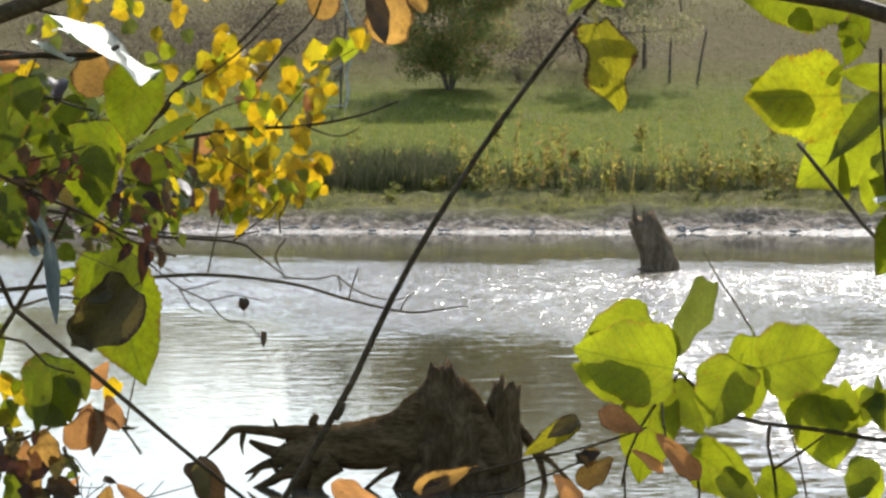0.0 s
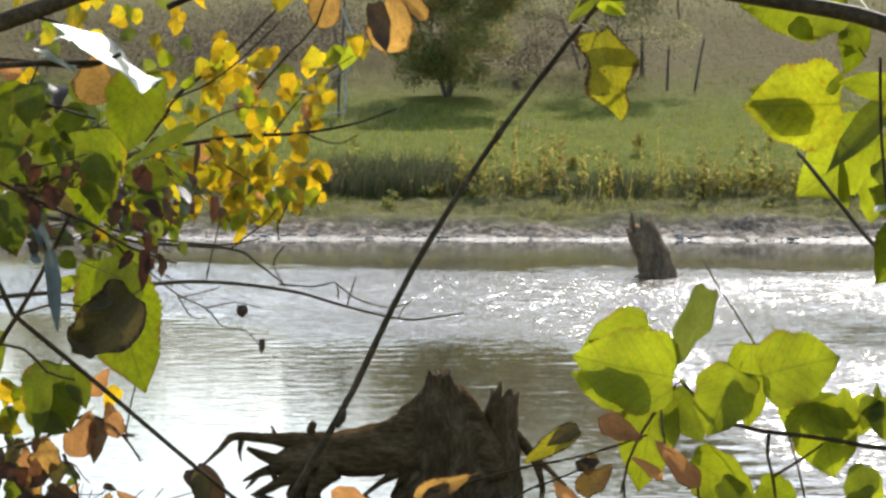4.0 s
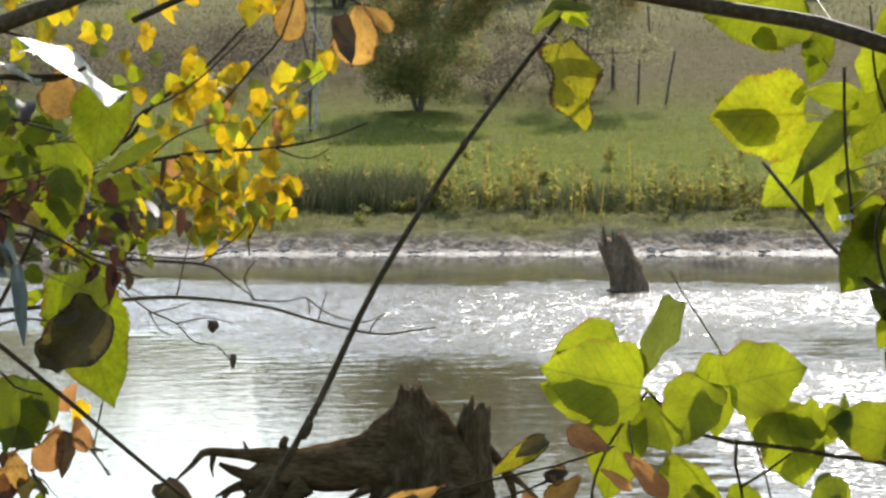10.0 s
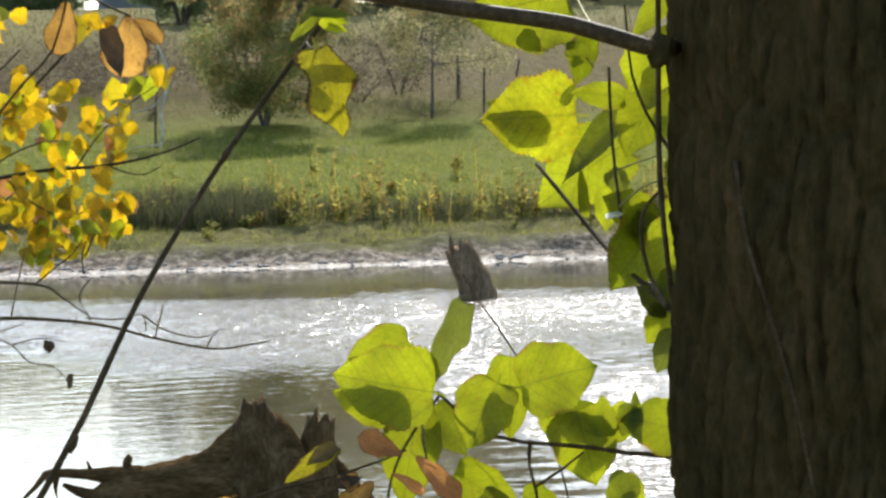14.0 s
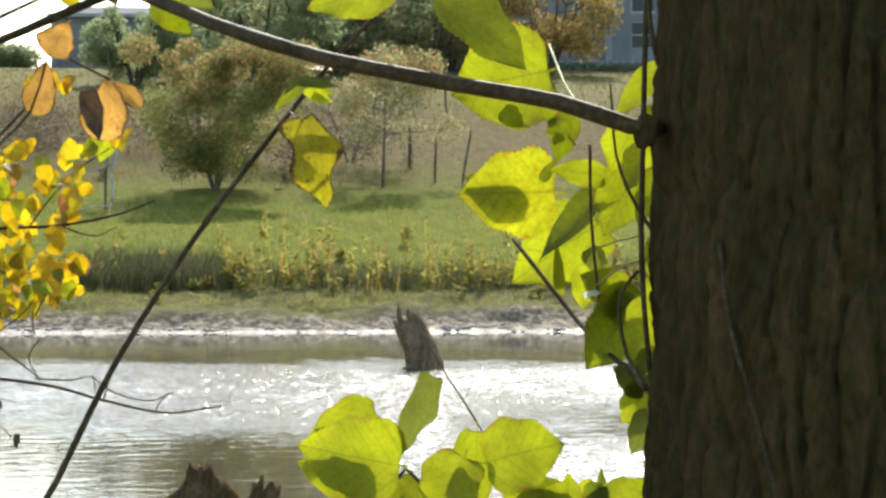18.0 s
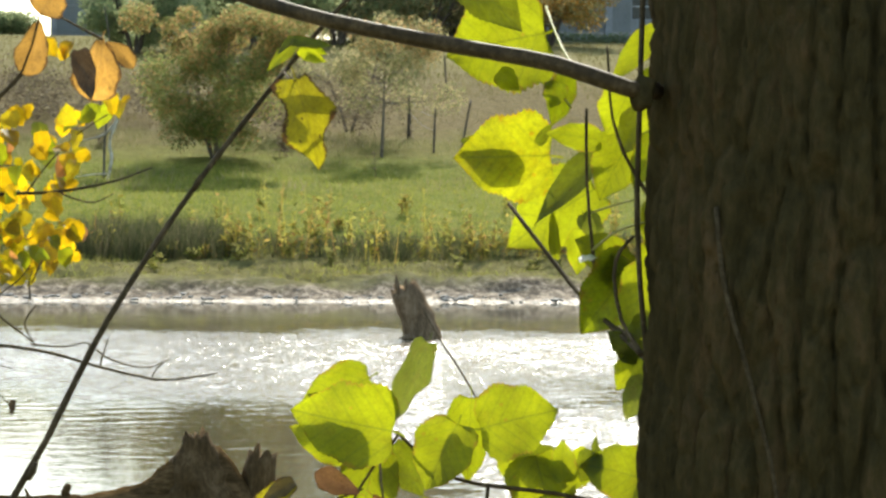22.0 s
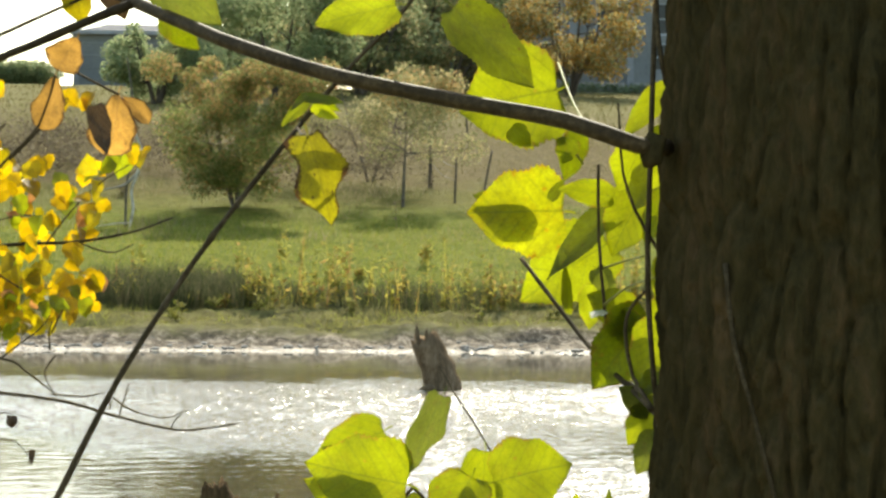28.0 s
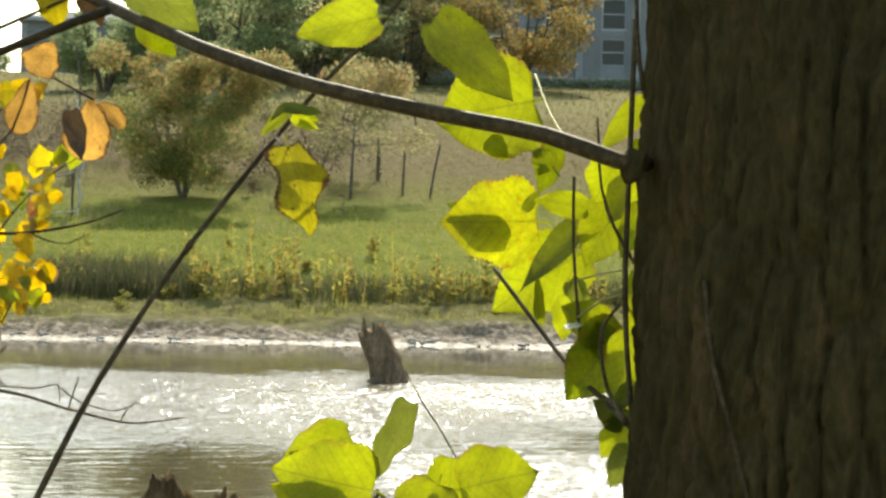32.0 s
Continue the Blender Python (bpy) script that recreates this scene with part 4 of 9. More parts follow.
tube("trunk", pale, YOUNGBARK, [(bx - 0.1, by, bz - 0.1), (bx - 0.08, by, bz + 0.9), (bx + 0.02, by, bz + 2.2), (bx + 0.04, by, bz + 3.4), (bx - 0.1, by, bz + 4.4)], [0.035, 0.032, 0.028, 0.024, 0.016], 7, 0.15)
tube("limb", pale, PALEBARK, [(bx + 0.0, by - 0.1, bz - 0.05), (bx + 0.1, by - 0.1, bz + 0.5), (bx + 0.05, by - 0.1, bz + 0.95), (bx + 0.2, by - 0.1, bz + 1.4), (bx + 0.33, by - 0.1, bz + 1.85), (bx + 0.2, by - 0.1, bz + 2.25), (bx + 0.06, by - 0.1, bz + 2.6), (bx - 0.1, by - 0.1, bz + 3.2)], [0.03, 0.045, 0.04, 0.05, 0.048, 0.042, 0.036, 0.016], 7, 0.06)
tube("limb", pale, PALEBARK, [(bx + 0.2, by - 0.1, bz + 1.42), (bx - 0.1, by - 0.15, bz + 1.12), (bx - 0.4, by - 0.15, bz + 1.02), (bx - 0.75, by - 0.2, bz + 0.95)], [0.04, 0.036, 0.028, 0.012], 6, 0.08)
tube("limb", pale, PALEBARK, [(bx - 0.02, by - 0.1, bz + 0.12), (bx - 0.35, by - 0.15, bz + 0.1), (bx - 0.8, by - 0.2, bz + 0.03)], [0.028, 0.024, 0.01], 6, 0.08)
tube("limb", pale, YOUNGBARK, [(bx - 0.04, by, bz + 1.6), (bx - 0.25, by + 0.1, bz + 2.4), (bx - 0.3, by + 0.1, bz + 3.3)], [0.03, 0.022, 0.01], 6, 0.1)


# ---- buildings on the hill top ----
def slab(name, parent, material, lo, hi, bevel=0.0, label=""):
    bm = bmesh.new()
    bmesh.ops.create_cube(bm, size=1)
    c, s = [(a + b) / 2 for a, b in zip(lo, hi)], [b - a for a, b in zip(lo, hi)]
    bm.transform(Matrix.Translation(c) @ Matrix.Diagonal((*s, 1)))
    if bevel:
        bmesh.ops.bevel(bm, geom=bm.edges[:], offset=bevel, segments=1, affect="EDGES")
    me = bpy.data.meshes.new(name)
    bm.to_mesh(me)
    bm.free()
    me.materials.append(material)
    ob = hang(new(name, me), parent)
    return tagged(ob, label) if label else ob


def window(parent, x0, x1, z0, z1, y, bars=1):
    fr = slab("window_frame", parent, TRIM, (x0, y - 0.04, z0), (x1, y + 0.1, z0 + 0.12))
    fr["label"] = "pale window frame"
    for lo, hi in (((x0, y - 0.03, z1 - 0.12), (x1, y + 0.1, z1)), ((x0, y - 0.035, z0 + 0.12), (x0 + 0.09, y + 0.1, z1 - 0.12)), ((x1 - 0.09, y - 0.035, z0 + 0.12), (x1, y + 0.1, z1 - 0.12))):
        slab("jamb", fr, TRIM, lo, hi)
    for k in range(bars):
        zb = z0 + (z1 - z0) * (k + 1) / (bars + 1)
        slab("glazing_bar", fr, TRIM, (x0 + 0.09, y - 0.02, zb - 0.035), (x1 - 0.09, y + 0.08, zb + 0.035))
    slab("pane", fr, PANE, (x0 + 0.09, y + 0.03, z0 + 0.12), (x1 - 0.09, y + 0.05, z1 - 0.12))


def right_building():
    y, z0, z1 = 140.0, 10.6, 19.0
    root = thing("grey_building", (20, y, ground_z(20, y)), "tall grey building with dark windows between pale piers", "building")
    xs_ = [9.0, 13.6, 16.8, 20.05, 23.25, 26.45, 29.65, 33.0]
    bays = [(a + 0.05, a + 1.45) for a in xs_[1:-1]]
    edges = [xs_[0]] + [q for b in bays for q in b] + [xs_[-1]]
    for a, b in zip(edges[0::2], edges[1::2]):
        slab("wall", root, SIDING, (a, y, z0 - 0.6), (b, y + 0.3, z1))
    for a, b in bays:
        lv = (z0 - 0.6, 11.75, 13.35, 13.75, 15.6, 16.0, 17.9, z1)
        for k in (0, 2, 4, 6):
            slab("spandrel", root, SIDING, (a, y + 0.012, lv[k]), (b, y + 0.28, lv[k + 1]))
        for k in (1, 3, 5):
            window(root, a + 0.004, b - 0.004, lv[k] + 0.004, lv[k + 1] - 0.004, y + 0.1, 1)
        slab("pier", root, TRIM, (b + 0.35, y - 0.18, z0 - 0.6), (b + 0.75, y - 0.004, z1 - 0.1), 0.02)
    slab("side_wall", root, SIDING, (9.0, y + 0.304, z0 - 0.6), (9.3, y + 12, z1))
    slab("side_wall", root, SIDING, (32.7, y + 0.304, z0 - 0.6), (33.0, y + 12, z1))
    slab("back_wall", root, SIDING, (9.0, y + 12.004, z0 - 0.6), (33.0, y + 12.3, z1))
    slab("roof", root, ROOFING, (8.6, y - 0.4, z1 + 0.004), (33.4, y + 12.6, z1 + 0.35))
    slab("plinth", root, STONE, (8.95, y - 0.1, z0 - 0.7), (33.05, y - 0.19 + 0.185, z0 + 0.5))


def left_building():
    y, z0, z1 = 150.0, 10.2, 14.2
    root = thing("low_building", (-4, y, ground_z(-4, y)), "low dark grey-green building with a shallow roof", "building")
    slab("wall", root, DARKSIDING, (-8.9, y, z0), (4.5, y + 0.3, z1))
    for k in range(5):
        slab("batten", root, DARKSIDING, (-8.9, y - 0.05, z0 + 0.5 + k * 0.72), (4.5, y - 0.002, z0 + 0.56 + k * 0.72))
    slab("side_wall", root, TRIM, (-9.25, y + 0.05, z0), (-8.904, y + 9, z1), 0, "pale end wall")
    slab("side_wall", root, DARKSIDING, (4.2, y + 0.304, z0), (4.5, y + 9, z1))
    slab("back_wall", root, DARKSIDING, (-8.9, y + 9.004, z0), (4.5, y + 9.3, z1))
    slab("fascia", root, TRIM, (-9.4, y - 0.42, z1 - 0.1), (4.9, y - 0.36, z1 + 0.12))
    me = mesh_of("roof", [(-9.5, y - 0.35, z1 + 0.004), (5, y - 0.35, z1 + 0.004), (5, y + 9.6, z1 + 0.004), (-9.5, y + 9.6, z1 + 0.004), (-7.5, y + 4.6, z1 + 0.9), (3.5, y + 4.6, z1 + 0.9)], [(3, 2, 1, 0), (0, 1, 5, 4), (1, 2, 5), (2, 3, 4, 5), (3, 0, 4)], ROOFING)
    hang(new("roof", me), root)


right_building()
left_building()
hedge = []
for i in range(60):
    x = 7.5 + i * 0.45
    hedge.append((x, 137.5, ground_z(x, 137.5) + 0.3, 0.45))
hd = thing("hedge", (20, 137.5, ground_z(20, 137.5)), "low clipped green hedge along a building", "hedge")
crown("foliage", hd, F_GREEN, hedge, 6000, 0.09, 5)
tube("stem", hd, POST, [(7.5, 137.5, ground_z(7.5, 137.5) + 0.1), (20, 137.5, ground_z(20, 137.5) + 0.1), (34, 137.5, ground_z(34, 137.5) + 0.1)], [0.04, 0.04, 0.04], 5, 1.0)
hedge2 = [(-15 + i * 0.5, 146.0, ground_z(-15 + i * 0.5, 146) + 0.9, 1.1) for i in range(10)]
hd2 = thing("hedge", (-12, 146, ground_z(-12, 146)), "dark hedge below a low building", "hedge")
crown("foliage", hd2, F_GREEN, hedge2, 11000, 0.11, 6)
tube("stem", hd2, POST, [(-15, 146, ground_z(-15, 146) + 0.1), (-12, 146, ground_z(-12, 146) + 0.1), (-10, 146, ground_z(-10, 146) + 0.1)], [0.04, 0.04, 0.04], 5, 1.0)


# ---- in the water ----
st = thing("leaning_stump", (3.02, 35.1, 0), "grey splintered dead stump leaning out of the pond", "stump")
tube("trunk", st, STUMPWOOD, [(3.12, 35.1, -0.5), (3.02, 35.1, 0.0), (2.9, 35.08, 0.35), (2.76, 35.05, 0.66)], [0.27, 0.25, 0.225, 0.2], 26, 0.06, 0.16, 7, 0.1)
tube("splinter", st, STUMPWOOD, [(2.68, 34.98, 0.55), (2.64, 34.98, 0.75), (2.62, 34.98, 0.9)], [0.05, 0.035, 0.01], 6, 0.05, 0.2, 12)
tube("splinter", st, STUMPWOOD, [(2.8, 34.95, 0.55), (2.76, 34.95, 0.72), (2.76, 34.95, 0.84)], [0.045, 0.03, 0.01], 6, 0.05, 0.2, 12)
tube("root", st, STUMPWOOD, [(3.0, 34.95, -0.03), (2.8, 34.9, 0.035), (2.66, 34.86, -0.02)], [0.05, 0.045, 0.03], 7, 0.06, 0.2, 9)

wad = thing("root_stump", (0.25, 14.0, 0.0), "dark uprooted stump with splintered top and roots in the water", "stump")
tube("trunk", wad, STUMPBARK, [(0.034, 13.995, -0.211), (0.033, 13.995, 0.072), (0.017, 13.995, 0.261), (0.000, 13.995, 0.449), (-0.006, 13.995, 0.568), (-0.013, 13.995, 0.643)], [0.305, 0.268, 0.226, 0.165, 0.108, 0.075], 60, 0.03, 0.3, 11, 0.045)
tube("trunk", wad, STUMPBARK, [(0.317, 14.055, -0.219), (0.322, 14.055, 0.065), (0.327, 14.055, 0.286), (0.330, 14.055, 0.428), (0.351, 14.055, 0.532)], [0.144, 0.122, 0.108, 0.094, 0.078], 52, 0.03, 0.3, 11, 0.05)
tube("buttress", wad, DRIFT, [(0.157, 13.995, 0.230), (-0.061, 13.995, 0.229), (-0.249, 13.995, 0.244), (-0.436, 13.995, 0.228), (-0.624, 13.995, 0.212), (-0.780, 13.995, 0.189), (-0.905, 13.995, 0.158)], [0.218, 0.174, 0.149, 0.134, 0.118, 0.093, 0.056], 20, 0.05, 0.22, 9, 0.0)
tube("buttress", wad, DRIFT, [(-0.006, 13.995, 0.575), (-0.099, 13.995, 0.433), (-0.234, 13.995, 0.323), (-0.405, 13.995, 0.275), (-0.562, 13.995, 0.253)], [0.075, 0.106, 0.106, 0.093, 0.075], 14, 0.05, 0.22, 9, 0.0)
tube("buttress", wad, DRIFT, [(0.063, 13.995, 0.575), (0.144, 13.995, 0.418), (0.220, 13.995, 0.262), (0.252, 13.995, 0.073)], [0.056, 0.093, 0.124, 0.137], 14, 0.05, 0.22, 9, 0.0)
tube("root", wad, DRIFT, [(-0.640, 13.995, 0.275), (-0.812, 13.995, 0.290), (-0.968, 13.995, 0.302), (-1.093, 13.995, 0.314), (-1.162, 13.995, 0.304), (-1.218, 13.995, 0.241), (-1.337, 13.995, 0.131)], [0.068, 0.047, 0.028, 0.025, 0.022, 0.016, 0.006], 10, 0.05, 0.22, 9, 0.0)
tube("root", wad, DRIFT, [(-1.099, 13.995, 0.301), (-1.112, 13.995, 0.232), (-1.102, 13.995, 0.169)], [0.019, 0.012, 0.003], 8, 0.05, 0.22, 9, 0.0)
tube("root", wad, DRIFT, [(-0.905, 13.995, 0.289), (-0.921, 13.995, 0.336), (-0.937, 13.995, 0.377)], [0.022, 0.012, 0.003], 8, 0.05, 0.22, 9, 0.0)
tube("root", wad, DRIFT, [(-0.708, 13.995, 0.306), (-0.718, 13.995, 0.353), (-0.696, 13.995, 0.394)], [0.031, 0.025, 0.016], 8, 0.05, 0.22, 9, 0.0)
tube("root", wad, DRIFT, [(-0.749, 13.995, 0.189), (-0.890, 13.995, 0.180), (-0.993, 13.995, 0.208), (-1.071, 13.995, 0.248)], [0.068, 0.037, 0.028, 0.012], 9, 0.05, 0.22, 9, 0.0)
tube("root", wad, DRIFT, [(-0.777, 13.945, 0.165), (-0.933, 13.945, 0.133), (-1.011, 13.945, 0.107), (-1.089, 13.945, 0.070)], [0.062, 0.031, 0.022, 0.006], 9, 0.05, 0.22, 9, 0.0)
tube("root", wad, DRIFT, [(-1.002, 13.945, 0.114), (-1.045, 13.945, 0.057), (-1.077, 13.945, 0.026)], [0.019, 0.012, 0.003], 8, 0.05, 0.22, 9, 0.0)
tube("root", wad, DRIFT, [(-0.745, 13.915, 0.137), (-0.894, 13.915, 0.065), (-0.978, 13.915, 0.018), (-1.087, 13.915, -0.029)], [0.068, 0.031, 0.022, 0.009], 9, 0.05, 0.22, 9, 0.0)
tube("root", wad, DRIFT, [(-0.900, 13.915, 0.074), (-0.931, 13.915, 0.127), (-0.962, 13.915, 0.162)], [0.022, 0.012, 0.003], 8, 0.05, 0.22, 9, 0.0)
tube("root", wad, DRIFT, [(-0.715, 13.945, 0.140), (-0.793, 13.945, 0.020), (-0.846, 13.945, -0.096)], [0.081, 0.053, 0.037], 10, 0.05, 0.22, 9, 0.0)
tube("root", wad, DRIFT, [(-0.588, 13.895, 0.147), (-0.688, 13.895, 0.047), (-0.728, 13.895, -0.088)], [0.074, 0.046, 0.034], 10, 0.05, 0.22, 9, 0.0)
tube("root", wad, DRIFT, [(-0.231, 13.895, 0.132), (-0.334, 13.895, 0.069), (-0.448, 13.895, -0.025)], [0.037, 0.015, 0.009], 8, 0.05, 0.22, 9, 0.0)
tube("root", wad, DRIFT, [(-0.185, 13.895, 0.132), (-0.241, 13.895, 0.048), (-0.284, 13.895, -0.040)], [0.031, 0.012, 0.009], 8, 0.05, 0.22, 9, 0.0)
tube("root", wad, DRIFT, [(-0.107, 13.845, 0.139), (-0.178, 13.845, 0.061), (-0.230, 13.845, -0.017)], [0.037, 0.015, 0.009], 8, 0.05, 0.22, 9, 0.0)
tube("root", wad, DRIFT, [(-0.014, 13.845, 0.093), (-0.168, 13.845, 0.021), (-0.292, 13.845, -0.039)], [0.062, 0.028, 0.018], 8, 0.05, 0.22, 9, 0.0)
tube("root", wad, DRIFT, [(0.378, 14.095, 0.329), (0.457, 14.095, 0.266), (0.521, 14.095, 0.180), (0.562, 14.095, 0.060), (0.579, 14.095, -0.082)], [0.044, 0.031, 0.025, 0.019, 0.013], 8, 0.05, 0.22, 9, 0.0)
tube("root", wad, DRIFT, [(0.505, 14.095, 0.203), (0.616, 14.095, 0.108), (0.727, 14.095, -0.003)], [0.019, 0.016, 0.009], 7, 0.05, 0.22, 9, 0.0)


# ---- near bank: the large tree ----
def big_trunk(parent):
    """Deeply furrowed bark: long ridges that split and join, worked into the mesh."""
    na = 400
    rows = [0.1 + 0.035 * k for k in range(40)] + [1.5 + 0.0037 * k for k in range(285)] + [2.56 + 0.035 * k for k in range(39)]
    nz = len(rows) - 1
    verts, faces = [], []
    for j in range(nz + 1):
        z = rows[j]
        r = 0.19 + 0.05 * math.exp(-(z - 0.3) * 2.5)
        cx, cy = 0.624 + 0.028 * (z - 2.0), 2.16
        for i in range(na):
            a = 2 * math.pi * i / na
            d = Vector((math.cos(a), math.sin(a), 0))
            p = Vector((d.x * r, d.y * r, z))
            wob = 0.012 * noise.noise(Vector((p.x * 9, p.y * 9, z * 7))) + 0.004 * noise.noise(Vector((p.x * 40, p.y * 40, z * 30)))
            near, _ = noise.voronoi(Vector(((a * r + wob) * 36, (z + 1.5 * wob) * 5.5, 1.7)))
            furrow = max(0.0, 1 - (near[1] - near[0]) / 0.3)
            near, _ = noise.voronoi(Vector(((a * r - wob) * 90 + 9, (z + wob) * 15, 4.2)))
            crack = max(0.0, 1 - (near[1] - near[0]) / 0.22)
            fine_n = noise.noise(Vector((p.x * 90, p.y * 90, z * 40)))
            chip = noise.noise(Vector((a * r * 190, z * 90, 3.3)))
            h = -0.013 * furrow ** 1.4 - 0.005 * crack ** 1.5 + 0.0022 * fine_n + 0.0022 * chip + 0.009 * noise.noise(p * 4)
            verts.append((cx + d.x * (r + h), cy + d.y * (r + h), z))
    for j in range(nz):
        for i in range(na):
            a, b = j * na + i, j * na + (i + 1) % na
            faces.append((a, b, b + na, a + na))
    faces.append(tuple(nz * na + k for k in range(na)))
    return hang(new("trunk", mesh_of("trunk", verts, faces, BARK, True)), parent)


tree = thing("cottonwood_tree", (0.6, 2.2, ground_z(0.6, 2.2)), "large dark furrowed tree with leafy side shoots at the water", "tree")
big_trunk(tree)
limb = stem("limb", tree, LIMB, 0.0076, 0.0062, [(0.432, 2.131, 2.078), (0.401, 2.091, 2.078), (0.344, 2.121, 2.099), (0.261, 2.161, 2.116), (0.158, 2.221, 2.140), (0.074, 2.301, 2.170), (0.011, 2.381, 2.201), (-0.033, 2.451, 2.225), (-0.099, 2.551, 2.262)])
stem("branch", limb, LIMB, 0.0049, 0.0035, [(-0.028, 2.441, 2.222), (-0.088, 2.471, 2.200), (-0.128, 2.501, 2.185), (-0.181, 2.551, 2.168), (-0.282, 2.601, 2.127)])
stem("branch", limb, TWIG, 0.0022, 0.0011, [(-0.171, 2.501, 2.189), (-0.123, 2.501, 2.212), (-0.074, 2.501, 2.235), (-0.019, 2.501, 2.263)])
tube("knot", limb, BARK, [(0.420, 2.101, 2.087), (0.413, 2.101, 2.070), (0.406, 2.101, 2.066)], [0.008, 0.011, 0.006], 10, 0.01, 0.35, 50)
shoot = stem("shoot", tree, TWIG, 0.0027, 0.0024, [(0.450, 2.211, 1.791), (0.434, 2.181, 1.853), (0.425, 2.181, 1.960), (0.426, 2.181, 2.067), (0.434, 2.211, 2.207)])
shoot_b = stem("shoot", tree, TWIG, 0.0027, 0.0020, [(0.440, 2.191, 1.842), (0.439, 2.261, 1.852), (0.418, 2.431, 1.888), (0.390, 2.511, 1.933), (0.359, 2.571, 1.981)])
shoot_c = stem("shoot", tree, TWIG, 0.0020, 0.0016, [(0.433, 2.211, 1.851), (0.436, 2.311, 1.865), (0.426, 2.391, 1.877), (0.422, 2.411, 1.930), (0.418, 2.431, 2.005), (0.417, 2.431, 2.073)])
shoot_d = stem("shoot", tree, TWIG, 0.0020, 0.0015, [(0.436, 2.211, 1.851), (0.430, 2.291, 1.877), (0.426, 2.311, 1.917), (0.431, 2.311, 1.938), (0.444, 2.311, 1.953)])
shoot_e = stem("shoot", tree, TWIG, 0.0020, 0.0010, [(0.448, 2.211, 1.977), (0.437, 2.211, 1.994), (0.419, 2.211, 2.024), (0.407, 2.211, 2.058), (0.404, 2.211, 2.093), (0.402, 2.211, 2.120)])
stem("shoot", tree, TWIG, 0.0024, 0.0020, [(0.443, 2.201, 2.136), (0.436, 2.201, 2.170), (0.433, 2.201, 2.210), (0.431, 2.201, 2.269)])
stem("leaf_stalk", shoot_c, GREENSTEM, 0.0012, 0.0010, [(0.420, 2.431, 1.972), (0.431, 2.361, 1.980), (0.427, 2.211, 1.986)])
stem("leaf_stalk", shoot_c, GREENSTEM, 0.0012, 0.0010, [(0.421, 2.411, 1.938), (0.428, 2.311, 1.957), (0.437, 2.211, 1.967)])
stem("leaf_stalk", shoot_c, GREENSTEM, 0.0011, 0.0011, [(0.400, 2.411, 2.072), (0.383, 2.411, 2.091), (0.353, 2.431, 2.105)])
stem("leaf_stalk", shoot_c, GREENSTEM, 0.0012, 0.0010, [(0.381, 2.461, 2.172), (0.381, 2.361, 2.131), (0.376, 2.211, 2.097)])
leaf(shoot_b, "spotted", (0.401, 2.561, 2.029), (0.303, 2.561, 2.024), 0.092, -8)
leaf(shoot_b, "lime", (0.457, 2.631, 1.998), (0.365, 2.631, 1.937), 0.082, 8)
leaf(shoot_b, "dark", (0.450, 2.511, 2.038), (0.379, 2.511, 1.959), 0.036, 38)
leaf(shoot_b, "lime", (0.413, 2.611, 1.924), (0.409, 2.611, 1.977), 0.012, 10)
leaf(shoot_b, "dark", (0.380, 2.511, 2.040), (0.395, 2.511, 2.061), 0.012, 20)
leaf(shoot_c, "lime", (0.463, 2.451, 2.094), (0.440, 2.451, 2.048), 0.050, -12)
leaf(shoot_c, "lime", (0.438, 2.471, 2.043), (0.384, 2.471, 2.051), 0.028, 12)
leaf(shoot_c, "green", (0.397, 2.431, 2.104), (0.384, 2.431, 2.055), 0.028, -20)
leaf(shoot_c, "lime", (0.471, 2.481, 2.050), (0.437, 2.481, 1.986), 0.054, 10)
leaf(shoot_c, "olive", (0.418, 2.451, 1.972), (0.437, 2.451, 1.945), 0.022, 0)
leaf(shoot_c, "lime", (0.452, 2.431, 1.925), (0.408, 2.431, 1.948), 0.041, 10)
leaf(shoot_c, "lime", (0.419, 2.461, 1.956), (0.414, 2.461, 1.912), 0.027, 5)
leaf(shoot_d, "dark", (0.464, 2.371, 2.070), (0.442, 2.371, 2.027), 0.033, 10)
leaf(shoot_d, "green", (0.463, 2.311, 2.044), (0.443, 2.311, 1.996), 0.028, 10)
leaf(shoot_d, "green", (0.458, 2.371, 1.931), (0.405, 2.371, 1.859), 0.062, -6)
leaf(shoot_d, "lime", (0.460, 2.311, 1.925), (0.436, 2.311, 1.864), 0.043, 6)
leaf(shoot_d, "lime", (0.464, 2.341, 1.887), (0.454, 2.341, 1.842), 0.031, 0)
leaf(shoot_d, "lime", (0.428, 2.371, 1.931), (0.455, 2.371, 1.894), 0.031, 0)
leaf(shoot_d, "olive", (0.450, 2.311, 1.842), (0.421, 2.311, 1.866), 0.026, 10)
leaf(shoot_d, "lime", (0.453, 2.311, 1.846), (0.429, 2.311, 1.812), 0.032, 0)
leaf(shoot_d, "olive", (0.455, 2.291, 1.823), (0.434, 2.291, 1.787), 0.031, 10)
leaf(shoot_d, "dark", (0.452, 2.261, 1.883), (0.431, 2.261, 1.858), 0.020, 10)
# small glossy piece added as the highlight on the larger leaf behind
leaf(shoot_d, "shiny", (0.401, 2.360, 1.929), (0.418, 2.360, 1.933), 0.014, 0, None, tuple(SUN_DIR + Vector((0, -1, 0))))
leaf(shoot_e, "lime", (0.452, 2.261, 2.102), (0.438, 2.261, 2.082), 0.014, 0)
leaf(shoot_e, "lime", (0.452, 2.261, 1.985), (0.448, 2.261, 1.940), 0.019, 0)
leaf(shoot_e, "lime", (0.455, 2.261, 1.949), (0.441, 2.261, 1.919), 0.020, 0)
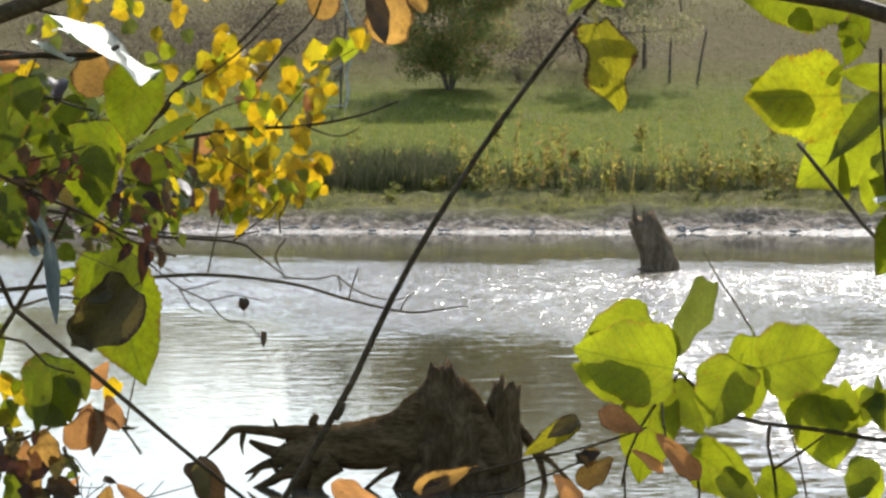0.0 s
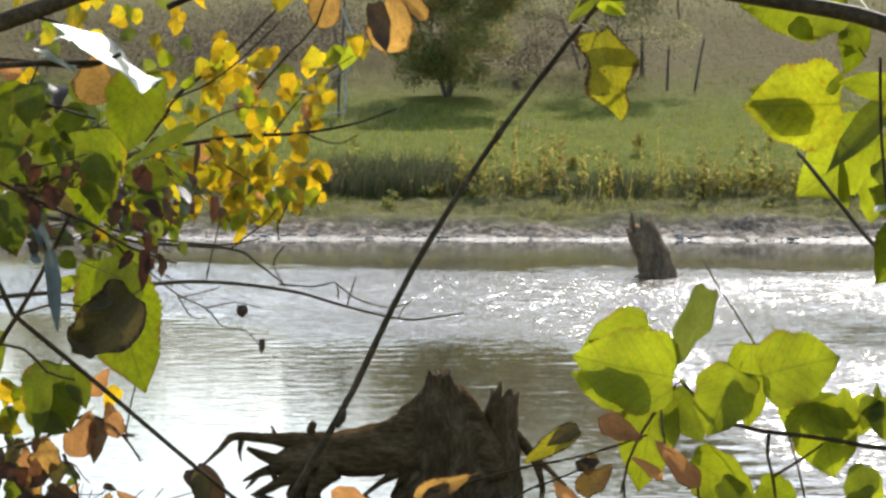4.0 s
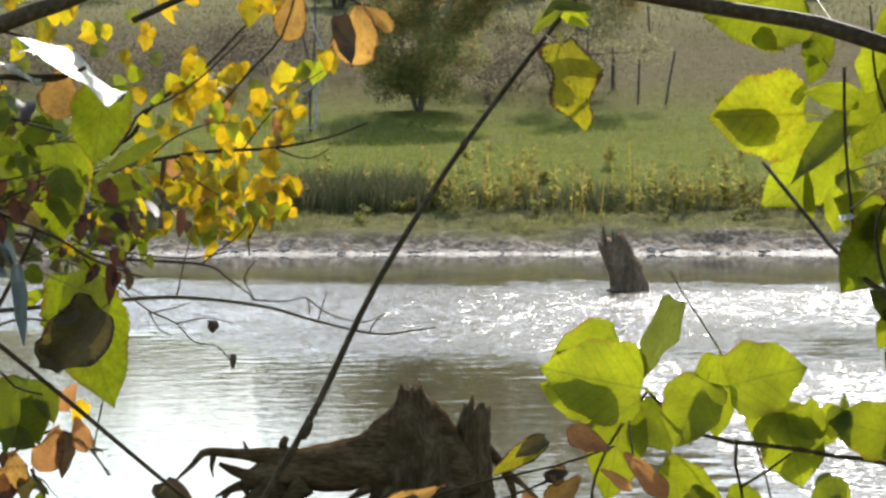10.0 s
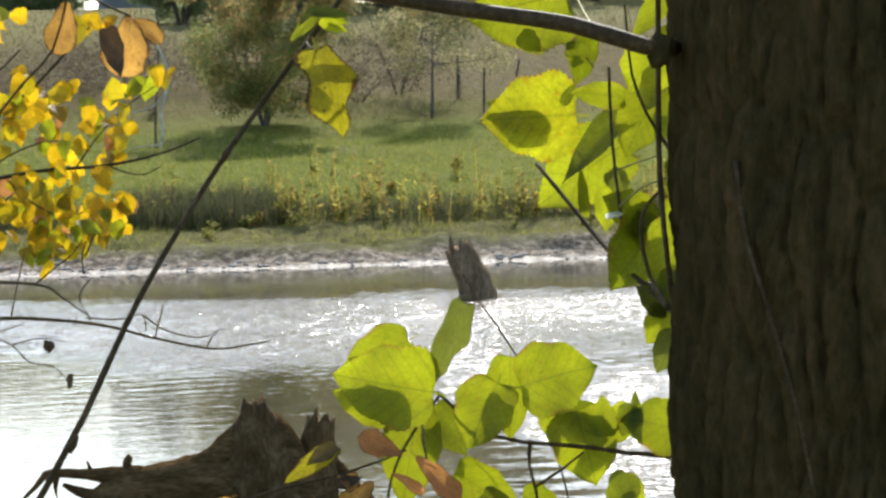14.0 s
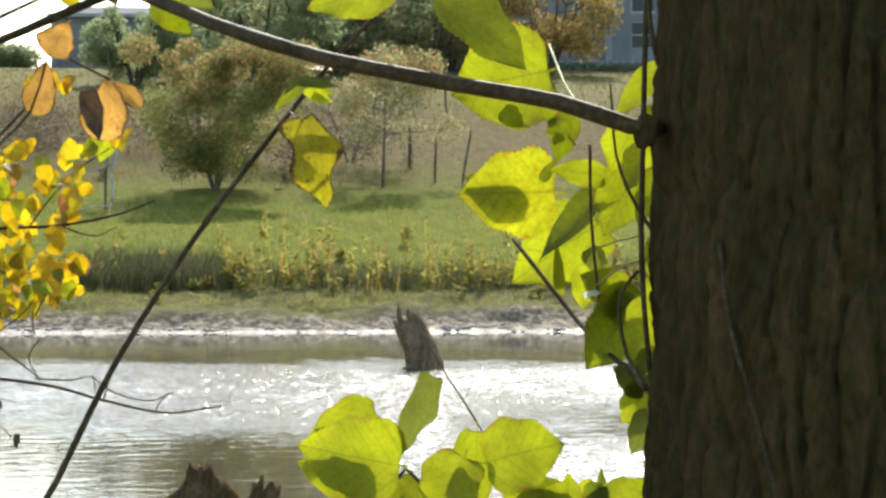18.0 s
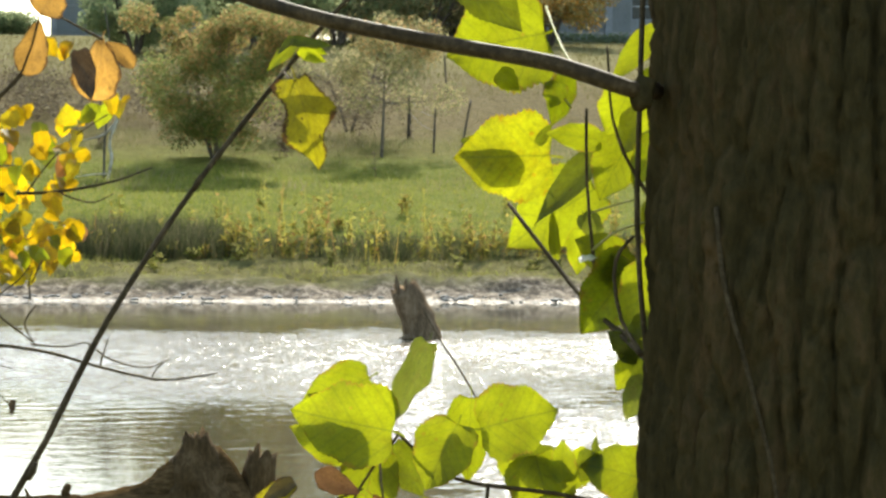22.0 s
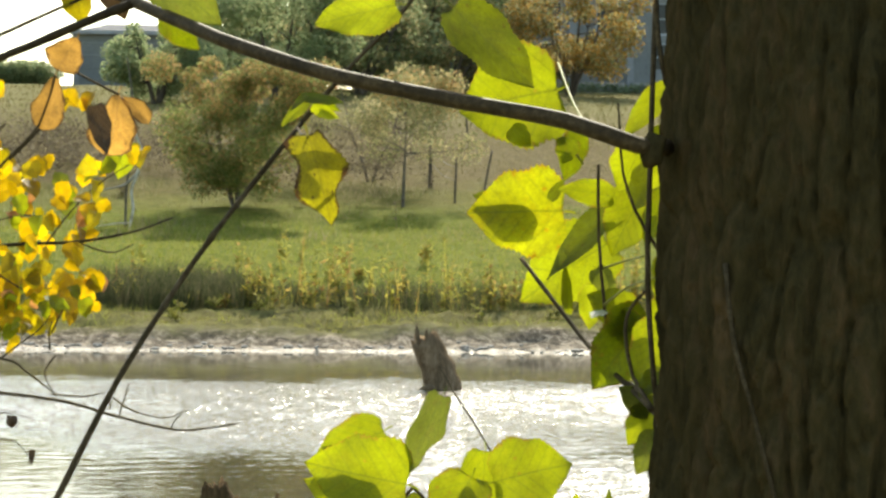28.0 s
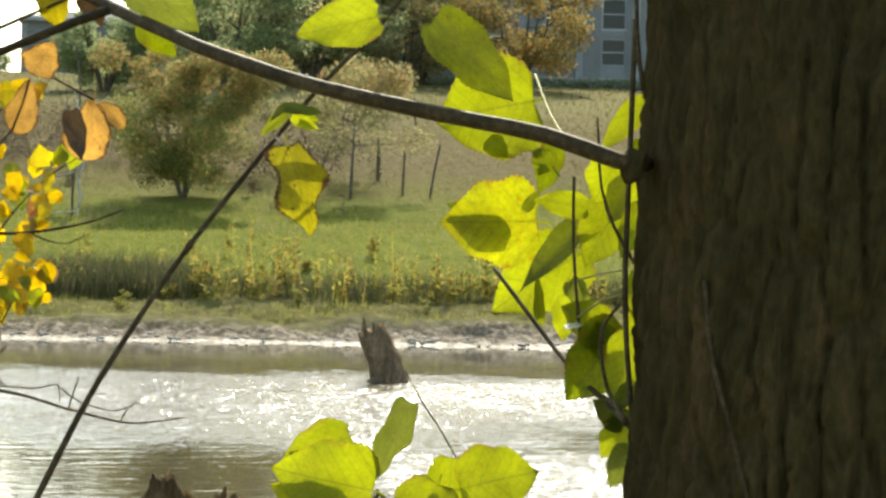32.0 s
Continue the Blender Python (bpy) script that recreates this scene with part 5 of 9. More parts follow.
leaf(shoot_e, "lime", (0.453, 2.261, 2.070), (0.440, 2.261, 2.045), 0.018, 0)
leaf(limb, "lime", (0.376, 2.431, 2.144), (0.281, 2.431, 2.120), 0.102, 4)
leaf(limb, "dark", (0.261, 2.261, 2.206), (0.335, 2.261, 2.135), 0.050, -10)
leaf(limb, "green", (0.312, 2.311, 2.152), (0.325, 2.311, 2.168), 0.005, 0)
leaf(limb, "green", (0.001, 2.421, 2.212), (0.031, 2.421, 2.175), 0.033, 20)
leaf(limb, "olive", (-0.011, 2.401, 2.253), (0.054, 2.401, 2.198), 0.051, 0)
leaf(limb, "lime", (0.202, 2.151, 2.197), (0.133, 2.151, 2.180), 0.045, 20)
leaf(limb, "lime", (0.463, 2.301, 2.142), (0.420, 2.301, 2.093), 0.026, 20)
leaf(limb, "green", (0.386, 2.401, 2.096), (0.378, 2.401, 2.072), 0.024, 0)
leaf(limb, "lime", (0.329, 2.401, 2.106), (0.348, 2.401, 2.088), 0.021, 10)
leaf(limb, "tan", (-0.115, 2.611, 2.162), (-0.127, 2.611, 2.106), 0.035)
leaf(limb, "tan", (-0.049, 2.561, 2.142), (-0.060, 2.561, 2.080), 0.049)
leaf(limb, "tan", (-0.046, 2.561, 2.139), (-0.017, 2.561, 2.114), 0.020)
leaf(limb, "tan", (-0.087, 2.511, 2.193), (-0.107, 2.511, 2.161), 0.039)
leaf(limb, "brown", (-0.069, 2.511, 2.127), (-0.057, 2.511, 2.078), 0.022)
leaf(limb, "golden", (-0.093, 2.503, 2.250), (-0.081, 2.503, 2.205), 0.033)
leaf(limb, "brown", (-0.057, 2.503, 2.256), (-0.043, 2.503, 2.210), 0.033)
stem("leaf_stalk", limb, TWIG, 0.0014, 0.0011, [(-0.049, 2.561, 2.141), (-0.076, 2.541, 2.154), (-0.094, 2.511, 2.163)])
stem("leaf_stalk", limb, TWIG, 0.0014, 0.0012, [(-0.192, 2.611, 2.043), (-0.159, 2.611, 2.081), (-0.131, 2.611, 2.111), (-0.115, 2.611, 2.162)])
# extra leaf hidden behind the spotted one, added to cast a shadow on it
leaf(shoot_b, "dark", (0.376, 2.588, 2.028), (0.311, 2.588, 2.045), 0.040, 0)
stem("vine", tree, TWIG, 0.0022, 0.0016, [(0.467, 2.047, 1.981), (0.470, 2.041, 1.936), (0.476, 2.033, 1.899), (0.483, 2.025, 1.872), (0.490, 2.017, 1.841), (0.496, 2.011, 1.814), (0.504, 2.003, 1.779), (0.509, 1.999, 1.747), (0.516, 1.995, 1.703)], label="thin dry vine clinging to the bark")


# ---- near bank: leaning stem with a hanging leaf ----
rod = thing("sapling", (-0.891, 2.111, 0.468), "thin straight brown stem leaning over the water with one yellowed leaf", "sapling")
stem("stalk", rod, TWIG, 0.0033, 0.0023, [(-0.891, 2.111, 0.468), (-0.519, 2.111, 1.072), (-0.251, 2.111, 1.495), (-0.099, 2.131, 1.742), (-0.057, 2.161, 1.823), (-0.027, 2.191, 1.882), (0.032, 2.231, 1.976), (0.087, 2.261, 2.051), (0.127, 2.281, 2.102)])
stem("stalk", rod, TWIG, 0.0023, 0.0018, [(0.127, 2.281, 2.102), (0.162, 2.291, 2.144), (0.185, 2.291, 2.169), (0.218, 2.291, 2.205), (0.263, 2.291, 2.267)])
tube("node", rod, TWIG, [(0.044, 2.231, 1.992), (0.048, 2.231, 1.999), (0.052, 2.231, 2.005)], [0.0022, 0.0033, 0.0022], 8, 0.01, 0.1)
tube("node", rod, TWIG, [(-0.090, 2.125, 1.752), (-0.086, 2.125, 1.759), (-0.083, 2.125, 1.766)], [0.0024, 0.0036, 0.0024], 8, 0.01, 0.1)
leaf(rod, "lime", (0.131, 2.220, 2.119), (0.107, 2.220, 2.096), 0.015, 38)
leaf(rod, "moss", (0.124, 2.200, 2.121), (0.162, 2.200, 2.117), 0.012, -34)
leaf(rod, "lime", (0.134, 2.210, 2.114), (0.158, 2.210, 2.103), 0.013, 28)
leaf(rod, "moss", (0.128, 2.190, 2.122), (0.114, 2.190, 2.108), 0.008, 40)
leaf(rod, "green", (0.143, 2.225, 2.120), (0.160, 2.225, 2.110), 0.011, 50)
leaf(rod, "spotted", (0.128, 2.131, 2.085), (0.147, 2.131, 2.008), 0.043, 10, TORN_MESH)
stem("leaf_stalk", rod, TWIG, 0.0010, 0.0009, [(0.123, 2.271, 2.097), (0.124, 2.191, 2.088), (0.128, 2.131, 2.083)])


# ---- low leafy shoots over the water ----
low = thing("leafy_shoots", (0.850, 3.000, 0.550), "low leafy shoots with lime and orange leaves over the pond edge", "shrub")
stem("shoot", low, TWIG, 0.0040, 0.0020, [(1.028, 3.022, 0.339), (0.740, 3.022, 1.339), (0.603, 3.022, 1.589), (0.509, 3.022, 1.626), (0.428, 3.022, 1.639), (0.341, 3.022, 1.654), (0.280, 3.022, 1.709)])
stem("shoot", low, TWIG, 0.0023, 0.0013, [(0.391, 3.022, 1.646), (0.389, 3.022, 1.616), (0.396, 3.022, 1.587), (0.402, 3.022, 1.541), (0.423, 3.022, 1.406), (0.481, 3.022, 0.372)])
stem("shoot", low, TWIG, 0.0015, 0.0008, [(0.567, 3.122, 0.318), (0.472, 3.122, 1.386), (0.428, 3.222, 1.655), (0.388, 3.222, 1.747), (0.355, 3.222, 1.797), (0.330, 3.222, 1.840)])
stem("shoot", low, TWIG, 0.0019, 0.0013, [(-0.329, 2.922, 0.355), (-0.196, 2.922, 1.095), (-0.104, 2.922, 1.490), (-0.026, 2.922, 1.569), (0.064, 2.922, 1.605), (0.168, 2.922, 1.628), (0.236, 2.922, 1.651)])
stem("shoot", low, TWIG, 0.0019, 0.0013, [(-0.210, 2.922, 0.356), (-0.117, 2.922, 1.095), (-0.000, 2.922, 1.517), (0.077, 2.922, 1.576), (0.129, 2.922, 1.598), (0.168, 2.922, 1.614)])
stem("shoot", low, TWIG, 0.0020, 0.0013, [(0.238, 2.972, 0.329), (0.266, 2.972, 1.215), (0.303, 2.972, 1.549), (0.290, 2.972, 1.582), (0.263, 2.972, 1.628), (0.261, 3.022, 1.676)])
stem("shoot", low, TWIG, 0.0020, 0.0013, [(0.395, 3.022, 1.589), (0.428, 3.022, 1.609), (0.455, 3.022, 1.629)])
twigs = stem("shoot", low, TWIG, 0.0020, 0.0011, [(0.284, 3.022, 1.706), (0.267, 3.022, 1.683), (0.234, 3.022, 1.635), (0.214, 3.022, 1.568), (0.222, 3.022, 1.473), (0.241, 3.022, 0.371)])
leaf(twigs, "lime", (0.275, 3.011, 1.709), (0.154, 3.011, 1.735), 0.101, 0)
# next two dark leaves are added behind lime ones to throw shadows on them
leaf(twigs, "dark", (0.248, 3.053, 1.705), (0.176, 3.053, 1.750), 0.056, 0)
leaf(twigs, "dark", (0.522, 3.034, 1.644), (0.521, 3.034, 1.703), 0.016, 0)
leaf(twigs, "lime", (0.252, 3.091, 1.767), (0.164, 3.091, 1.725), 0.062, 8)
leaf(twigs, "lime", (0.226, 3.051, 1.678), (0.155, 3.051, 1.712), 0.047, 6)
leaf(twigs, "olive", (0.317, 3.011, 1.814), (0.277, 3.011, 1.722), 0.039, 14, RAGGED_MESH)
leaf(twigs, "lime", (0.353, 3.011, 1.718), (0.316, 3.011, 1.638), 0.075, 12)
leaf(twigs, "lime", (0.374, 3.061, 1.745), (0.370, 3.061, 1.642), 0.057, 0)
leaf(twigs, "lime", (0.380, 3.011, 1.712), (0.474, 3.011, 1.735), 0.091, -4)
leaf(twigs, "lime", (0.480, 3.011, 1.649), (0.478, 3.011, 1.699), 0.033, 0)
leaf(twigs, "lime", (0.581, 3.011, 1.650), (0.501, 3.011, 1.670), 0.071, 4)
leaf(twigs, "moss", (0.579, 3.031, 1.634), (0.586, 3.031, 1.683), 0.027, 0)
leaf(twigs, "lime", (0.257, 3.042, 1.682), (0.236, 3.042, 1.566), 0.071, 0)
leaf(twigs, "lime", (0.300, 3.042, 1.609), (0.379, 3.042, 1.557), 0.064, 10)
# dark leaf laid over the lime one in place of a cast shadow
leaf(twigs, "dark", (0.327, 2.972, 1.590), (0.373, 2.972, 1.554), 0.033, 0)
leaf(twigs, "green", (0.379, 3.022, 1.578), (0.427, 3.022, 1.560), 0.043, 0)
# darkened top of the next lime leaf: its shadow as a separate dark leaf
leaf(twigs, "dark", (0.509, 3.022, 1.601), (0.488, 3.022, 1.548), 0.040, 0)
leaf(twigs, "lime", (0.504, 3.042, 1.593), (0.526, 3.042, 1.545), 0.040, 0)
leaf(twigs, "lime", (0.522, 3.072, 1.678), (0.496, 3.072, 1.630), 0.041, 0)
# stands for the shadow on the lime leaf just behind it
leaf(twigs, "dark", (0.518, 3.022, 1.683), (0.502, 3.022, 1.646), 0.033, 0)
leaf(twigs, "lime", (0.448, 3.030, 1.678), (0.471, 3.030, 1.586), 0.085, 0)
leaf(twigs, "lime", (0.414, 3.045, 1.678), (0.428, 3.045, 1.636), 0.027, 20)
# three extra dark leaves set sunward of lime ones, only to shade them
leaf(twigs, "dark", (0.485, 3.053, 1.657), (0.415, 3.053, 1.691), 0.038, 0)
leaf(twigs, "dark", (0.485, 3.064, 1.662), (0.451, 3.064, 1.613), 0.031, 0)
leaf(twigs, "dark", (0.278, 3.072, 1.686), (0.317, 3.072, 1.624), 0.043, 0)
leaf(twigs, "orange", (0.231, 2.922, 1.646), (0.179, 2.922, 1.668), 0.032)
leaf(twigs, "orange", (0.246, 2.922, 1.644), (0.296, 2.922, 1.590), 0.030)
leaf(twigs, "tan", (0.197, 2.922, 1.616), (0.155, 2.922, 1.584), 0.031)
leaf(twigs, "tan", (0.158, 2.922, 1.621), (0.178, 2.922, 1.612), 0.026)
leaf(twigs, "orange", (0.129, 2.922, 1.597), (0.157, 2.922, 1.559), 0.026)
leaf(twigs, "orange", (0.219, 2.922, 1.625), (0.256, 2.922, 1.599), 0.015)
leaf(twigs, "brown", (0.155, 2.922, 1.614), (0.184, 2.922, 1.621), 0.015)
leaf(twigs, "withered", (0.154, 2.902, 1.661), (0.092, 2.902, 1.620), 0.026, 10)
leaf(twigs, "umber", (0.154, 2.882, 1.664), (0.118, 2.882, 1.644), 0.022, 30)
leaf(twigs, "tan", (0.031, 2.850, 1.613), (-0.033, 2.850, 1.588), 0.027)
leaf(twigs, "orange", (-0.069, 2.850, 1.572), (-0.126, 2.850, 1.594), 0.029)
leaf(twigs, "brown", (0.010, 2.850, 1.599), (-0.028, 2.850, 1.580), 0.025)


# ---- shrub on the near bank ----
shrub = thing("bank_shrub", (-1.250, 2.900, 0.500), "tangled shrub with green, orange and withered leaves on the bank", "shrub")
main = stem("branch", shrub, TWIG, 0.0142, 0.0069, [(-1.609, 2.885, 0.403), (-1.042, 2.785, 1.417), (-0.715, 2.685, 1.911), (-0.520, 2.605, 2.078), (-0.447, 2.585, 2.111), (-0.378, 2.585, 2.136), (-0.317, 2.585, 2.160), (-0.205, 2.585, 2.229)])
stem("twig", main, TWIG, 0.0033, 0.0022, [(-0.463, 2.485, 2.061), (-0.393, 2.465, 2.066), (-0.333, 2.445, 2.066), (-0.310, 2.435, 2.074)])
stem("twig", main, TWIG, 0.0017, 0.0010, [(-0.324, 2.750, 1.989), (-0.310, 2.750, 2.005), (-0.299, 2.750, 2.024), (-0.288, 2.750, 2.037), (-0.264, 2.750, 2.047), (-0.241, 2.750, 2.061), (-0.213, 2.750, 2.084), (-0.177, 2.750, 2.119)])
stem("twig", main, TWIG, 0.0017, 0.0011, [(-0.412, 2.585, 2.115), (-0.376, 2.535, 2.105), (-0.347, 2.485, 2.092)])
stem("twig", main, TWIG, 0.0017, 0.0011, [(-0.406, 2.585, 2.029), (-0.376, 2.535, 2.020), (-0.341, 2.485, 2.012)])
stem("twig", main, TWIG, 0.0018, 0.0012, [(-0.481, 2.685, 1.889), (-0.445, 2.685, 1.913), (-0.427, 2.685, 1.943), (-0.386, 2.685, 1.959)])
stem("twig", main, TWIG, 0.0024, 0.0013, [(-0.487, 2.685, 1.955), (-0.427, 2.685, 1.925), (-0.387, 2.785, 1.898), (-0.359, 2.885, 1.869), (-0.309, 2.935, 1.847)])
stem("twig", main, TWIG, 0.0012, 0.0006, [(-0.499, 3.235, 1.929), (-0.457, 3.235, 1.944), (-0.424, 3.235, 1.939), (-0.383, 3.235, 1.942)])
stem("twig", main, TWIG, 0.0011, 0.0005, [(-0.517, 3.015, 1.878), (-0.464, 3.015, 1.873), (-0.400, 3.015, 1.859), (-0.352, 3.015, 1.836)])
stem("twig", main, TWIG, 0.0010, 0.0005, [(-0.531, 2.905, 1.963), (-0.501, 2.905, 1.955), (-0.476, 2.905, 1.963), (-0.452, 2.905, 1.952)])
stem("twig", main, TWIG, 0.0012, 0.0006, [(-0.504, 3.435, 1.983), (-0.454, 3.435, 2.014), (-0.405, 3.435, 2.023), (-0.357, 3.435, 2.046)])
stem("twig", main, TWIG, 0.0011, 0.0005, [(-0.500, 2.985, 1.874), (-0.454, 2.985, 1.890), (-0.412, 2.985, 1.895), (-0.365, 2.985, 1.907)])
stem("twig", main, TWIG, 0.0013, 0.0007, [(-0.551, 3.745, 1.843), (-0.491, 3.745, 1.822), (-0.426, 3.745, 1.796), (-0.371, 3.745, 1.766)])
stem("twig", main, TWIG, 0.0012, 0.0006, [(-0.517, 3.435, 1.921), (-0.455, 3.435, 1.913), (-0.404, 3.435, 1.922), (-0.353, 3.435, 1.916)])
stem("twig", main, TWIG, 0.0012, 0.0006, [(-0.592, 3.395, 2.000), (-0.525, 3.395, 1.970), (-0.462, 3.395, 1.924), (-0.416, 3.395, 1.924)])
stem("twig", main, TWIG, 0.0015, 0.0007, [(-0.714, 4.165, 1.909), (-0.661, 4.165, 1.954), (-0.616, 4.165, 1.958), (-0.570, 4.165, 1.986)])
stem("twig", main, TWIG, 0.0010, 0.0005, [(-0.444, 2.815, 2.000), (-0.417, 2.815, 1.999), (-0.390, 2.815, 2.004), (-0.362, 2.815, 2.002)])
stem("twig", main, TWIG, 0.0011, 0.0006, [(-0.546, 3.135, 1.885), (-0.518, 3.135, 1.875), (-0.489, 3.135, 1.845), (-0.464, 3.135, 1.847)])
stem("twig", main, TWIG, 0.0011, 0.0005, [(-0.526, 2.965, 1.883), (-0.473, 2.965, 1.872), (-0.420, 2.965, 1.846), (-0.378, 2.965, 1.829)])
stem("twig", main, TWIG, 0.0014, 0.0007, [(-0.558, 3.815, 2.007), (-0.491, 3.815, 1.988), (-0.429, 3.815, 1.958), (-0.380, 3.815, 1.916)])
stem("twig", main, TWIG, 0.0013, 0.0006, [(-0.553, 3.615, 1.836), (-0.499, 3.615, 1.857), (-0.438, 3.615, 1.861), (-0.402, 3.615, 1.872)])
stem("twig", main, TWIG, 0.0013, 0.0007, [(-0.546, 3.665, 1.965), (-0.482, 3.665, 1.960), (-0.428, 3.665, 1.974), (-0.370, 3.665, 1.966)])
stem("twig", main, TWIG, 0.0012, 0.0006, [(-0.582, 3.355, 1.992), (-0.543, 3.355, 2.001), (-0.497, 3.355, 1.997), (-0.458, 3.355, 2.012)])
lower = stem("branch", shrub, TWIG, 0.0039, 0.0025, [(-1.478, 2.885, 0.404), (-1.049, 2.985, 1.511), (-0.614, 3.085, 1.851), (-0.524, 3.085, 1.777), (-0.407, 3.085, 1.680), (-0.300, 3.085, 1.589), (-0.241, 3.085, 1.542)])
stem("twig", lower, TWIG, 0.0034, 0.0023, [(-0.573, 3.085, 1.692), (-0.518, 3.085, 1.776), (-0.475, 3.035, 1.841), (-0.438, 2.985, 1.904)])
stem("twig", lower, TWIG, 0.0021, 0.0014, [(-0.518, 3.085, 1.776), (-0.491, 3.185, 1.782), (-0.456, 3.185, 1.780)])
stem("twig", lower, TWIG, 0.0021, 0.0014, [(-0.577, 3.185, 1.733), (-0.527, 3.185, 1.726), (-0.498, 3.185, 1.697), (-0.463, 3.185, 1.687)])
stem("twig", lower, TWIG, 0.0022, 0.0015, [(-0.565, 3.285, 1.584), (-0.514, 3.285, 1.603), (-0.462, 3.285, 1.633), (-0.418, 3.285, 1.608), (-0.392, 3.285, 1.571)])
stem("twig", lower, TWIG, 0.0022, 0.0015, [(-0.418, 3.285, 1.606), (-0.400, 3.285, 1.604)])
stem("twig", lower, TWIG, 0.0022, 0.0015, [(-0.492, 3.285, 1.577), (-0.477, 3.285, 1.548), (-0.473, 3.285, 1.518)])
leaf(main, "tan", (-0.354, 2.620, 2.083), (-0.368, 2.620, 2.027), 0.042, -8)
leaf(main, "green", (-0.300, 2.530, 2.059), (-0.315, 2.530, 1.979), 0.061, 4)
leaf(main, "moss", (-0.400, 2.440, 2.045), (-0.396, 2.440, 2.000), 0.031, 8)
leaf(main, "green", (-0.432, 2.460, 2.033), (-0.411, 2.460, 2.049), 0.019, 10)
leaf(main, "moss", (-0.427, 2.500, 2.030), (-0.435, 2.500, 1.960), 0.048, 6)
leaf(main, "dark", (-0.399, 2.460, 2.028), (-0.422, 2.460, 1.993), 0.022, 14)
leaf(main, "moss", (-0.364, 2.560, 2.023), (-0.400, 2.560, 1.994), 0.026, -10)
leaf(main, "moss", (-0.429, 2.600, 1.999), (-0.379, 2.600, 1.980), 0.030, 12)
leaf(main, "moss", (-0.467, 2.660, 1.969), (-0.437, 2.660, 1.943), 0.028, 20)
leaf(main, "moss", (-0.452, 2.580, 1.934), (-0.435, 2.580, 1.872), 0.048, 6)
leaf(main, "green", (-0.401, 2.880, 2.002), (-0.395, 2.880, 1.889), 0.072, 6)
# dark leaf in front puts the heavy shadow on the green leaf
leaf(main, "dark", (-0.391, 2.840, 1.978), (-0.384, 2.840, 1.905), 0.042, -6)
leaf(main, "dark", (-0.422, 2.860, 1.988), (-0.430, 2.860, 1.937), 0.023, 20)
leaf(main, "spotted", (-0.379, 2.900, 1.986), (-0.374, 2.900, 1.939), 0.026, 30)
leaf(main, "dark", (-0.276, 2.800, 2.006), (-0.352, 2.800, 1.963), 0.017, 24)
leaf(main, "dark", (-0.297, 2.720, 1.956), (-0.345, 2.720, 1.940), 0.034, -10)
leaf(main, "dark", (-0.329, 2.720, 1.932), (-0.297, 2.720, 1.913), 0.025, 12)
leaf(main, "moss", (-0.364, 2.900, 1.899), (-0.305, 2.900, 1.889), 0.026, -30)
leaf(main, "moss", (-0.381, 2.900, 1.876), (-0.352, 2.900, 1.857), 0.022, 20)
leaf(main, "dark", (-0.399, 2.800, 1.940), (-0.366, 2.800, 1.922), 0.019, 15)
leaf(main, "olive", (-0.426, 2.750, 1.973), (-0.456, 2.750, 1.941), 0.027, -20)
leaf(main, "dark", (-0.422, 2.780, 1.960), (-0.446, 2.780, 1.928), 0.025, 25)
leaf(main, "yellow", (-0.393, 2.880, 1.888), (-0.382, 2.880, 1.875), 0.013, 0)
leaf(main, "yellow", (-0.365, 2.900, 1.923), (-0.350, 2.900, 1.909), 0.015, 10)
leaf(main, "golden", (-0.371, 2.920, 1.999), (-0.368, 2.920, 1.945), 0.014, 25)
leaf(main, "yellow", (-0.410, 2.700, 1.975), (-0.415, 2.700, 1.969), 0.005, 0)
leaf(main, "yellow", (-0.415, 2.700, 1.983), (-0.403, 2.700, 1.985), 0.006, 0)
leaf(main, "red", (-0.412, 2.680, 1.945), (-0.413, 2.680, 1.915), 0.023, 10)
leaf(main, "red", (-0.438, 2.680, 1.926), (-0.429, 2.680, 1.895), 0.018, -14)
leaf(main, "red", (-0.323, 2.680, 1.962), (-0.308, 2.680, 1.935), 0.021, 20)
leaf(main, "red", (-0.316, 2.700, 1.926), (-0.298, 2.700, 1.906), 0.014, -16)
leaf(main, "red", (-0.347, 2.700, 1.926), (-0.348, 2.700, 1.907), 0.010, 0)
leaf(main, "brown", (-0.296, 2.700, 1.926), (-0.290, 2.700, 1.899), 0.010, 0)
leaf(main, "brown", (-0.441, 2.660, 1.978), (-0.435, 2.660, 1.954), 0.014, 10)
leaf(main, "red", (-0.426, 2.660, 1.965), (-0.433, 2.660, 1.943), 0.013, -20)
leaf(main, "brown", (-0.450, 2.660, 1.943), (-0.423, 2.660, 1.933), 0.009, 0)
leaf(main, "umber", (-0.409, 2.700, 1.930), (-0.391, 2.700, 1.911), 0.014, 0)
leaf(main, "red", (-0.354, 2.880, 1.863), (-0.370, 2.880, 1.842), 0.012, 10)
leaf(main, "red", (-0.339, 2.880, 1.865), (-0.342, 2.880, 1.817), 0.014, -8)
leaf(main, "red", (-0.332, 2.880, 1.856), (-0.336, 2.880, 1.837), 0.012, 20)
leaf(main, "brown", (-0.326, 2.880, 1.860), (-0.316, 2.880, 1.850), 0.008, 0)
leaf(main, "brown", (-0.318, 2.880, 1.853), (-0.321, 2.880, 1.834), 0.010, 0)
leaf(main, "brown", (-0.261, 2.700, 1.986), (-0.265, 2.700, 1.954), 0.006, 0)
leaf(main, "red", (-0.243, 2.700, 1.931), (-0.246, 2.700, 1.900), 0.010, 0)
leaf(main, "brown", (-0.235, 2.700, 1.919), (-0.239, 2.700, 1.906), 0.008, 0)
